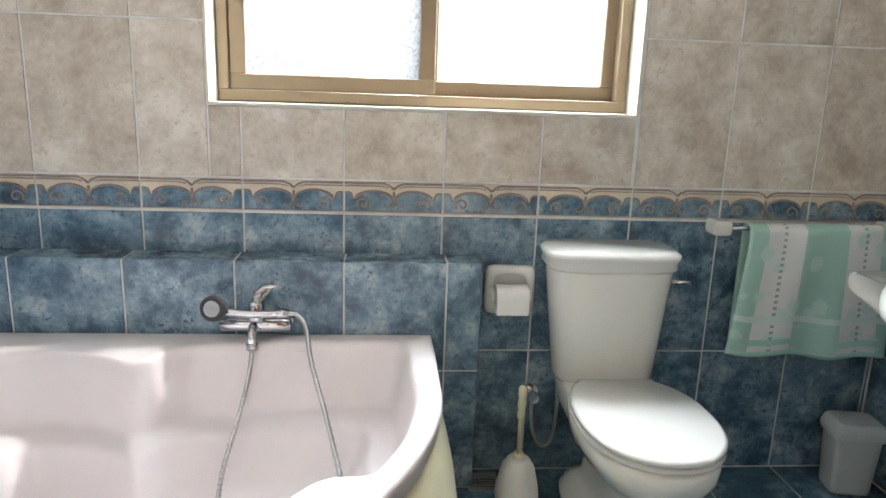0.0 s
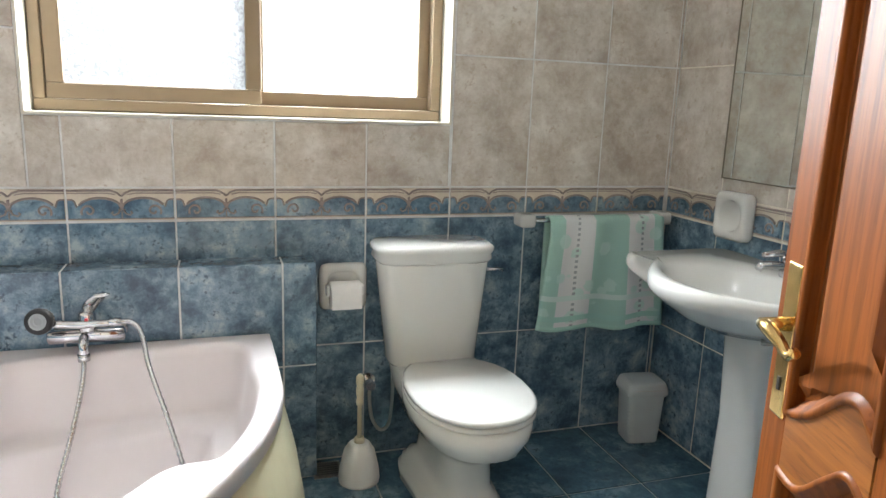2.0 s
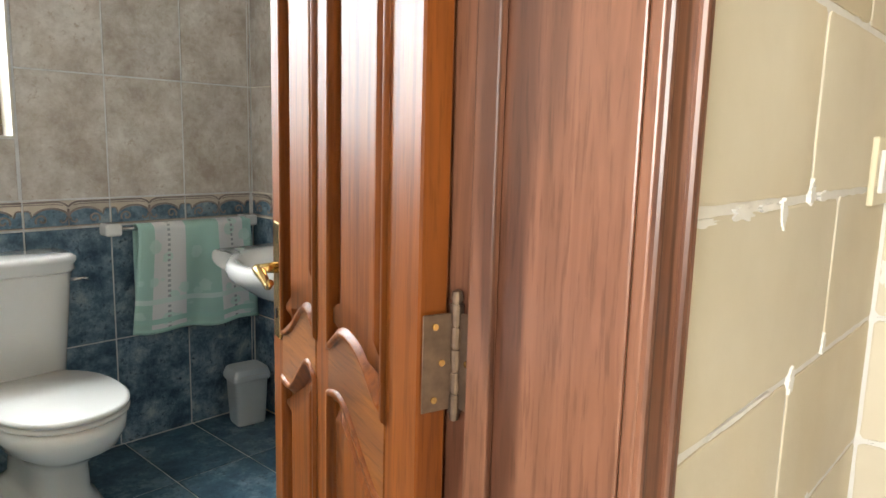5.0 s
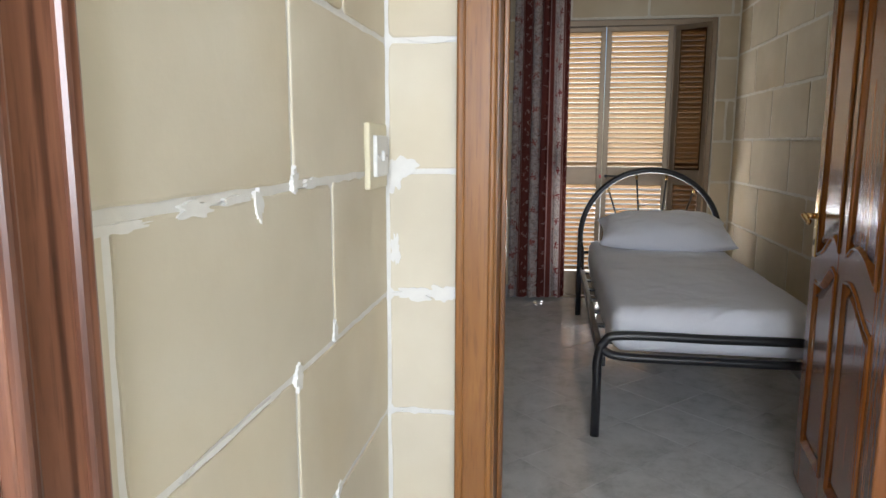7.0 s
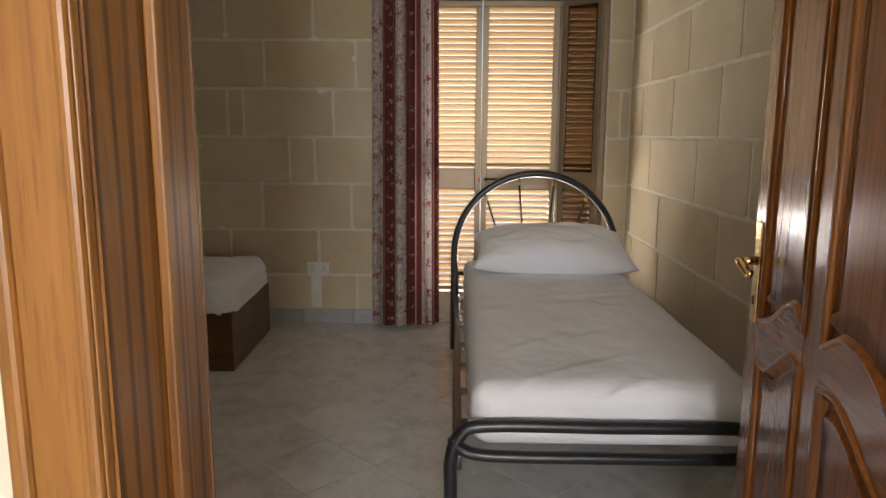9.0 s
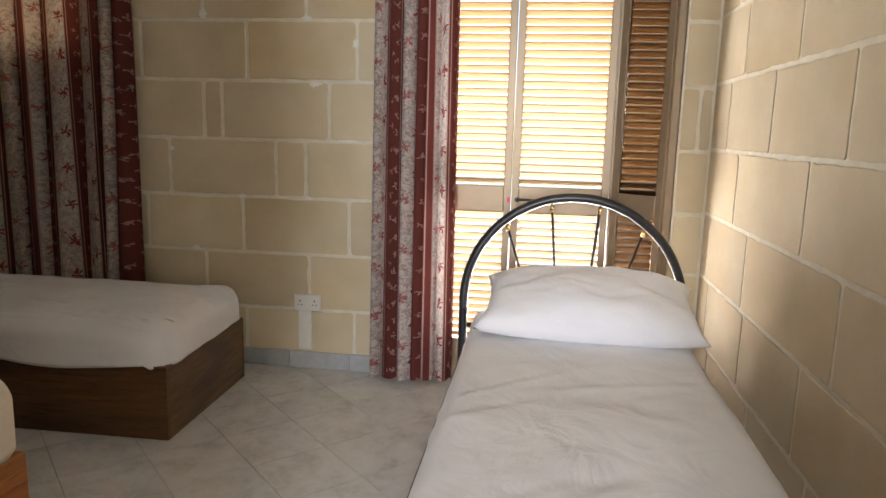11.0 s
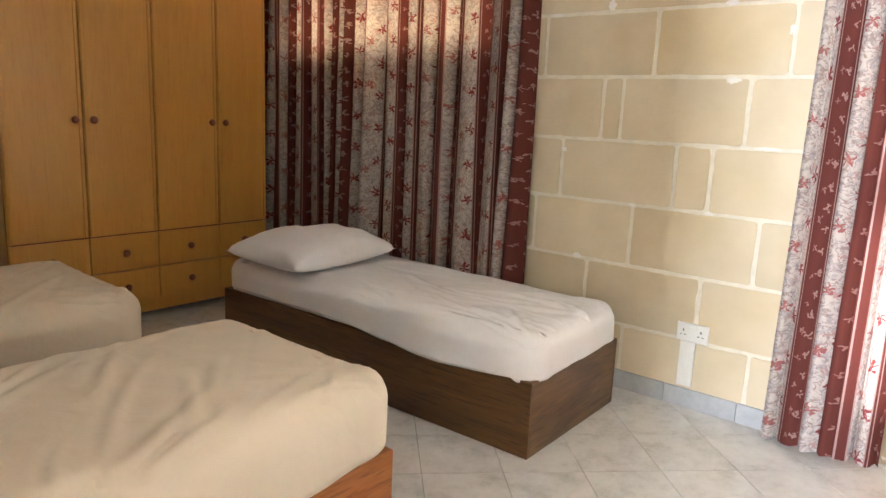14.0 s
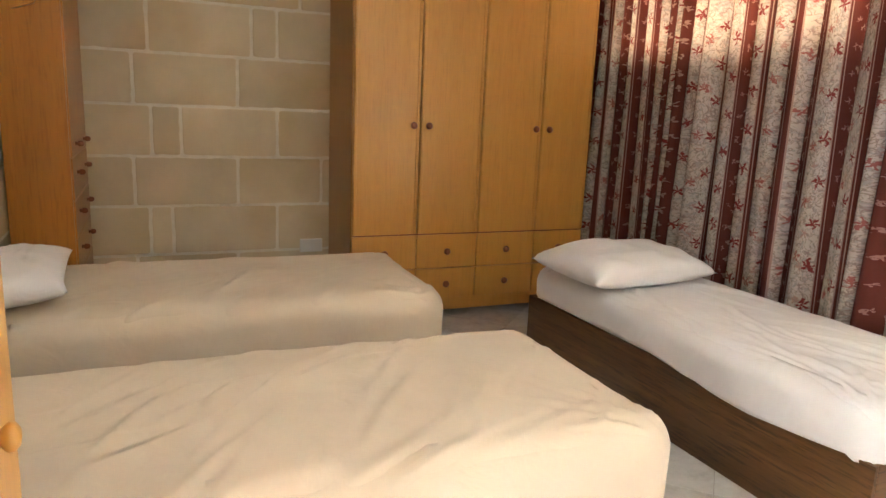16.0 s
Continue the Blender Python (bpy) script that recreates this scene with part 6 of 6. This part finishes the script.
ROWS_Z = [(0.0, 0.430, "b"), (0.430, 0.872, "b"), (0.977, 1.423, "c"), (1.423, 1.869, "c"), (1.869, 2.315, "c"), (2.315, 2.76, "c")]


def tile_wall(parent, base_m, cols, holes=(), low_from=0.0, bands=True):
    """Tiles on a wall; base_m takes (u, depth, z) to the world; cols are joint places along u."""
    for u0, u1 in zip(cols, cols[1:]):
        if u1 - u0 < 0.01:
            continue
        for z0, z1, kd in ROWS_Z:
            if z1 <= low_from:
                continue
            zz0 = max(z0, low_from)
            spans = [(u0, u1, zz0, z1)]
            for h0, hz0, h1, hz1 in holes:
                nxt = []
                for a, b, c, d in spans:
                    if b <= h0 or a >= h1 or d <= hz0 or c >= hz1:
                        nxt.append((a, b, c, d))
                        continue
                    if a < h0:
                        nxt.append((a, h0, c, d))
                    if b > h1:
                        nxt.append((h1, b, c, d))
                    a2, b2 = max(a, h0), min(b, h1)
                    if c < hz0:
                        nxt.append((a2, b2, c, hz0))
                    if d > hz1:
                        nxt.append((a2, b2, hz1, d))
                spans = nxt
            for a, b, c, d in spans:
                if b - a > 0.01 and d - c > 0.015:
                    tile("tile", kd, b - a, d - c, base_m @ Matrix.Translation(((a + b) / 2, 0, (c + d) / 2)), parent, MAT["tile_blue" if kd == "b" else "tile_cream"])
        if bands and u1 - u0 > 0.05 and not any(h0 < (u0 + u1) / 2 < h1 and hz0 < 0.9 < hz1 for h0, hz0, h1, hz1 in holes):
            border_tile(u1 - u0, base_m @ Matrix.Translation(((u0 + u1) / 2, 0, 0.9245)), parent)


OB = bpy.data.objects
cols_n = [0.72, 1.003, 1.301, 1.599, 1.901, 2.204, 2.502, 2.80, 3.092, 3.387, 3.684, 3.697]
tile_wall(OB["wall_north_bathroom"], Matrix.Translation((0, Y_BB + T, 0)), cols_n, [(1.504, 1.189, 2.794, 2.268)])
RE = Matrix.Translation((X_BR + T, 0, 0)) @ Matrix.Rotation(radians(-90), 4, "Z")
tile_wall(OB["wall_east_bathroom"], RE, [-1.602 + 0.297 * k if k < 7 else 0.475 for k in range(8)])
RW = Matrix.Translation((X_BL - T, 0, 0)) @ Matrix.Rotation(radians(90), 4, "Z")
tile_wall(OB["wall_west_bathroom"], RW, [-0.475 + 0.297 * k if k < 7 else 1.602 for k in range(8)])
RS = Matrix.Translation((0, Y_BF - T, 0)) @ Matrix.Rotation(radians(180), 4, "Z")
tile_wall(OB["wall_partition"], RS, [-3.697, -3.40, -3.10, -2.80, -2.754, -2.40, -2.10, -1.80, -1.706, -1.5, -1.2, -0.9, -0.72], [(-2.754, 0, -1.706, 2.156)])

# tiled ledge behind the bath
LEDGE_Z, LEDGE_Y, LEDGE_X = 0.75, 1.49, 2.322
solo("tiled_ledge", boxes(((X_BL, LEDGE_Y + T, 0), (LEDGE_X - T, Y_BB, LEDGE_Z - T))), MAT["grout"], "blue tiled boxed ledge behind the bath", "ledge", "structure")
LJ = [0.72, 0.955, 1.272, 1.59, 1.908, 2.215, LEDGE_X]
for a, b in zip(LJ, LJ[1:]):
    for z0, z1 in ((0.405, LEDGE_Z), (0.0, 0.405)):
        tile("tile", "b", b - a, z1 - z0, Matrix.Translation(((a + b) / 2, LEDGE_Y + T, (z0 + z1) / 2)), OB["tiled_ledge"], MAT["tile_blue"])
    tile("tile", "b", b - a, Y_BB - LEDGE_Y, Matrix.Translation(((a + b) / 2, (LEDGE_Y + Y_BB) / 2, LEDGE_Z - T)) @ Matrix.Rotation(radians(-90), 4, "X"), OB["tiled_ledge"], MAT["tile_blue"])
for z0, z1 in ((0.405, LEDGE_Z), (0.0, 0.405)):
    tile("tile", "b", Y_BB - LEDGE_Y, z1 - z0, Matrix.Translation((LEDGE_X - T, (LEDGE_Y + Y_BB) / 2, (z0 + z1) / 2)) @ Matrix.Rotation(radians(90), 4, "Z"), OB["tiled_ledge"], MAT["tile_blue"])

# bathroom floor tiles
fx = [0.72, 1.01, 1.305, 1.61, 1.91, 2.205, 2.505, 2.805, 3.105, 3.392, 3.697]
fy = [1.602, 1.17, 0.74, 0.31, -0.12, -0.475]
FM = Matrix.Rotation(radians(-90), 4, "X")
for a, b in zip(fx, fx[1:]):
    for d, c in zip(fy, fy[1:]):
        tile("floor_tile", "f", b - a, d - c, Matrix.Translation(((a + b) / 2, (c + d) / 2, -T + 0.001)) @ FM, OB["floor_slab_bathroom"], MAT["tile_floor_blue"])
tile("floor_tile", "f", D1 - D0, 0.26, Matrix.Translation(((D0 + D1) / 2, -0.605, -T + 0.001)) @ FM, OB["floor_slab_bathroom"], MAT["marble"])


def clip_poly(poly, lo, hi):
    for ax, lim, sg in ((0, lo[0], 1), (0, hi[0], -1), (1, lo[1], 1), (1, hi[1], -1)):
        out = []
        for p, q in zip(poly, poly[1:] + poly[:1]):
            dp, dq = sg * (p[ax] - lim), sg * (q[ax] - lim)
            if dp >= 0:
                out.append(p)
            if dp * dq < 0:
                s = dp / (dp - dq)
                out.append((p[0] + (q[0] - p[0]) * s, p[1] + (q[1] - p[1]) * s))
        poly = out
        if len(poly) < 3:
            return []
    return poly


def diagonal_floor(parent, lo, hi, sz=0.4345):
    """Square tiles laid at 45 degrees, cut along the walls."""
    shared = None
    inset = 0.0016
    for i in range(-40, 60):
        for j in range(-40, 60):
            c1, c2 = 7.535 + sz * (i + 0.5), 6.344 + sz * (j + 0.5)   # x - y and x + y of the tile's middle
            cx, cy = (c1 + c2) / 2, (c2 - c1) / 2
            h = sz / 2 - inset
            dia = [(cx + h, cy), (cx, cy + h), (cx - h, cy), (cx, cy - h)]
            pl = clip_poly(dia, lo, hi)
            if len(pl) < 3:
                continue
            area = abs(sum(p[0] * q[1] - q[0] * p[1] for p, q in zip(pl, pl[1:] + pl[:1]))) / 2
            if area < 0.004:
                continue
            if len(pl) == 4 and abs(area - 2 * h * h) < 1e-6 and shared:
                me = shared
            else:
                bm = bmesh.new()
                mx, my = cx, cy
                a = [bm.verts.new((p[0] - mx, p[1] - my, -0.008)) for p in pl]
                b = [bm.verts.new((p[0] - mx, p[1] - my, 0.0)) for p in pl]
                bm.faces.new(b)
                for k in range(len(a)):
                    q = (k + 1) % len(a)
                    bm.faces.new((a[k], a[q], b[q], b[k]))
                me = mesh_of("floor_tile", bm, MAT["marble"])
                if len(pl) == 4 and abs(area - 2 * h * h) < 1e-6:
                    shared = me
            ob = new("floor_tile", me)
            ob.location = (cx, cy, 0)
            ob.parent = parent


diagonal_floor(OB["floor_slab_bedroom"], (X_W, Y_S), (X_E + 0.24, Y_N))
diagonal_floor(OB["floor_slab_hall"], (0.0, -2.35), (X_W, Y_HALL))

# skirting round the bedroom, in lengths


def skirting(name, a0, a1, fn):
    n = max(1, round((a1 - a0) / 0.33))
    root = thing(name, pose(0, 0, 0), "grey marbled tile skirting along the stone wall", "skirting", kind="structure")
    for k in range(n):
        u0, u1 = a0 + (a1 - a0) * k / n + 0.001, a0 + (a1 - a0) * (k + 1) / n - 0.001
        lo, hi = fn(u0, u1)
        part("skirting_tile", box(bmesh.new(), lo, hi, 0.002, 1), MAT["skirting"], root)


skirting("baseboard_east", -1.0, Y_N - 0.012, lambda a, b: ((X_E - 0.010, a, 0.0), (X_E + ST, b, 0.092)))
skirting("baseboard_south", X_W, X_E - 0.012, lambda a, b: ((a, Y_S - ST, 0.0), (b, Y_S + 0.010, 0.092)))
skirting("baseboard_north", X_W, X_E - 0.012, lambda a, b: ((a, Y_N - 0.010, 0.0), (b, Y_N + ST, 0.092)))
skirting("baseboard_hall", D1 + 0.09, X_HALL - 0.012, lambda a, b: ((a, Y_HALL - 0.010, 0.0), (b, Y_HALL + ST, 0.092)))

brnd = random.Random(12)


def stone_mesh(w, h, gap, rough, mat, seed):
    """A dressed block with worn, uneven edges, standing a little proud of its mortar."""
    rr = random.Random(seed)
    pts = []
    w2, h2 = w / 2 - gap, h / 2 - gap
    cr = min(0.009, w2 * 0.4)
    per = [(-w2 + cr, -h2), (w2 - cr, -h2), (w2, -h2 + cr), (w2, h2 - cr), (w2 - cr, h2), (-w2 + cr, h2), (-w2, h2 - cr), (-w2, -h2 + cr)]
    for (a, b), (c, d) in zip(per, per[1:] + per[:1]):
        n = max(1, int(math.hypot(c - a, d - b) / 0.035))
        for k in range(n):
            x, z = a + (c - a) * k / n, b + (d - b) * k / n
            s = rough * abs(noise.noise(Vector((x * 14 + seed * 3.7, z * 14, seed)))) + rough * 0.35 * rr.random()
            pts.append((x - math.copysign(s, x) * (abs(abs(x) - w2) < cr * 1.01), z - math.copysign(s, z) * (abs(abs(z) - h2) < cr * 1.01)))
    bm = bmesh.new()
    a = [bm.verts.new((x, 0.001, z)) for x, z in pts]
    b = [bm.verts.new((x * 0.9985, -ST + 0.001, z * 0.9985)) for x, z in pts]
    c = [bm.verts.new((x - math.copysign(min(0.004, abs(x)), x), -ST, z - math.copysign(min(0.004, abs(z)), z))) for x, z in pts]
    n = len(pts)
    for r, s in ((a, b), (b, c)):
        for i in range(n):
            j = (i + 1) % n
            bm.faces.new((r[i], r[j], s[j], s[i]))
    bm.faces.new(c)
    return mesh_of("stone_block", bm, mat)


def stone_wall(parent, base_m, u0, u1, z_ref, course, joints, holes=(), mat="stone", gap=0.006, rough=0.008, ztop=H_CEIL, period=0.575):
    """Courses of blocks. joints: {course number counted from z_ref: [places of upright joints]}; other courses alternate."""
    kmin, kmax = math.floor((0 - z_ref) / course), math.ceil((ztop - z_ref) / course)
    seed = brnd.randrange(10000)
    for k in range(kmin, kmax):
        za, zb = max(0.0, z_ref + k * course), min(ztop, z_ref + (k + 1) * course)
        if zb - za < 0.03:
            continue
        if k in joints:
            js = list(joints[k])
        else:
            js = [u0 + (0.5 if k % 2 else 0.05) * period]
        lo, hi = min(js), max(js)
        while lo - period > u0 + 0.06:
            lo -= period * brnd.uniform(0.9, 1.08)
            js.append(lo)
        while hi + period < u1 - 0.06:
            hi += period * brnd.uniform(0.9, 1.08)
            js.append(hi)
        js = sorted(q for q in js if u0 + 0.03 < q < u1 - 0.03)
        ends = [u0] + js + [u1]
        for a, b in zip(ends, ends[1:]):
            spans = [(a, b, za, zb)]
            for h0, hz0, h1, hz1 in holes:
                nxt = []
                for p, q, c, d in spans:
                    if q <= h0 or p >= h1 or d <= hz0 or c >= hz1:
                        nxt.append((p, q, c, d))
                        continue
                    if p < h0:
                        nxt.append((p, h0, c, d))
                    if q > h1:
                        nxt.append((h1, q, c, d))
                    p2, q2 = max(p, h0), min(q, h1)
                    if c < hz0:
                        nxt.append((p2, q2, c, hz0))
                    if d > hz1:
                        nxt.append((p2, q2, hz1, d))
                spans = nxt
            for p, q, c, d in spans:
                if q - p < 0.035 or d - c < 0.03:
                    continue
                seed += 1
                ob = new("stone_block", stone_mesh(q - p, d - c, gap, rough, MAT[mat], seed))
                ob.parent = parent
                ob.matrix_local = base_m @ Matrix.Translation(((p + q) / 2, 0, (c + d) / 2))


# east wall: u = -y
ME = Matrix.Translation((X_E + ST, 0, 0)) @ Matrix.Rotation(radians(-90), 4, "Z")
stone_wall(OB["wall_east_bedroom"], ME, -Y_N, -Y_S, 1.812, 0.2975, {0: [-0.11, 0.44], -1: [-0.453, 0.124, 0.70], -2: [-0.116, -0.017, 0.555], -3: [-0.318, 0.269, 0.431], -4: [0.084, 0.661], -5: [-0.132, 0.443], -6: [0.09, 0.69]}, [(1.02, 0, 2.27, 2.10), (-2.45, 1.40, -0.75, 2.45)])
# north wall: u = x
stone_wall(OB["wall_north_bedroom"], Matrix.Translation((0, Y_N + ST, 0)), X_W, X_E, 1.547, 0.2965, {0: [4.721, 5.30, 5.451], -1: [4.635, 5.213], -2: [4.724, 4.886, 5.448], -3: [4.621, 5.207], -4: [4.699, 4.824, 5.444], -5: [4.62, 5.2]})
# south wall: u = -x
MS = Matrix.Translation((0, Y_S - ST, 0)) @ Matrix.Rotation(radians(180), 4, "Z")
stone_wall(OB["wall_south_bedroom"], MS, -X_E, -X_W, 1.53, 0.3, {-1: [-6.75, -6.12], -2: [-7.115, -6.36, -5.78], -3: [-6.9, -6.05, -5.5], -4: [-6.26, -5.7], 0: [-6.55, -5.95]})
# bedroom west wall
MW = Matrix.Translation((X_W - ST, 0, 0)) @ Matrix.Rotation(radians(90), 4, "Z")
stone_wall(OB["wall_hall_east"], MW, Y_S, Y_BF, 1.547, 0.2965, {}, [(B0 - 0.092, 0, B1 + 0.092, DOOR_H + 0.092)])
stone_wall(OB["wall_east_bathroom"], MW, Y_BF, Y_N, 1.547, 0.2965, {})
# hall north wall: its face looks towards -y
stone_wall(OB["wall_partition"], Matrix.Translation((0, Y_HALL + ST, 0)), X_BL, X_HALL, 1.438, 0.2967, {0: [2.72, 3.10, 3.52], -1: [2.6, 3.248], -2: [2.8, 3.433], -3: [2.5, 3.24], -4: [2.9, 3.435], -5: [3.2]}, [(D0 - 0.03, 0, D1 + 0.03, DOOR_H + 0.03)], "stone_hall", 0.0045, 0.006)
# hall east wall, round the bedroom doorway: u = -y
MH = Matrix.Translation((X_HALL + ST, 0, 0)) @ Matrix.Rotation(radians(-90), 4, "Z")
stone_wall(OB["wall_hall_east"], MH, -Y_HALL, 2.35, 1.438, 0.2967, {}, [(-B1 - 0.03, 0, -B0 + 0.03, DOOR_H + 0.03)], "stone_hall", 0.0045, 0.006)


def filler_smear(at, m, w, h, seed, label="white lime filler smeared over a stone joint"):
    """A thin uneven splash of white filler."""
    rr = random.Random(seed)
    bm = bmesh.new()
    n = 40
    out = []
    for k in range(n):
        a = 2 * math.pi * k / n
        q = 0.72 + 0.5 * noise.noise(Vector((math.cos(a) * 2.2, math.sin(a) * 2.2, seed * 1.7))) + 0.10 * rr.random()
        out.append((w / 2 * q * math.cos(a), h / 2 * q * math.sin(a)))
    prism(bm, out, -ST - 0.0012 - 0.0004 * (seed % 8), 0.0)
    solo("filler_patch", bm, MAT["mortar_white"], label, "wall filler", m=Matrix.Translation(at) @ m, group="filler smears")


I4 = Matrix.Identity(4)
MHR = Matrix.Rotation(radians(-90), 4, "Z")
for (x, z, w, h, s) in ((2.82, 1.130, 0.14, 0.014, 1), (2.95, 1.134, 0.10, 0.026, 2), (3.06, 1.137, 0.10, 0.014, 3), (3.12, 1.125, 0.03, 0.05, 4), (3.33, 1.143, 0.10, 0.02, 5), (3.43, 0.865, 0.03, 0.05, 6), (3.243, 0.84, 0.035, 0.06, 7), (3.0, 0.845, 0.3, 0.010, 8), (3.44, 0.55, 0.03, 0.04, 9), (3.25, 1.15, 0.03, 0.05, 14)):
    filler_smear((x, Y_HALL + ST, z), I4, w, h, s)
for (y, z, w, h, s) in ((-0.775, 1.15, 0.09, 0.055, 20), (-0.755, 1.13, 0.05, 0.10, 21), (-0.80, 0.845, 0.13, 0.045, 22), (-0.875, 0.85, 0.09, 0.05, 23), (-0.84, 1.44, 0.15, 0.018, 24), (-0.80, 0.55, 0.10, 0.018, 25), (-0.755, 0.95, 0.03, 0.10, 26)):
    filler_smear((X_HALL + ST, y, z), MHR, w, h, s)
for (y, z, w, h, s) in ((0.40, 1.81, 0.10, 0.022, 30), (0.11, 1.84, 0.05, 0.05, 31), (-0.44, 1.82, 0.06, 0.03, 32), (-0.48, 1.50, 0.07, 0.03, 33), (-0.66, 1.22, 0.12, 0.02, 34), (-0.44, 0.92, 0.05, 0.02, 35), (0.19, 0.63, 0.05, 0.03, 36), (-0.69, 1.70, 0.03, 0.05, 37), (0.31, 1.16, 0.04, 0.03, 38), (-0.08, 0.92, 0.05, 0.02, 39)):
    filler_smear((X_E + ST, y, z), MHR, w, h, s, "pale lime filler smeared over a stone joint")
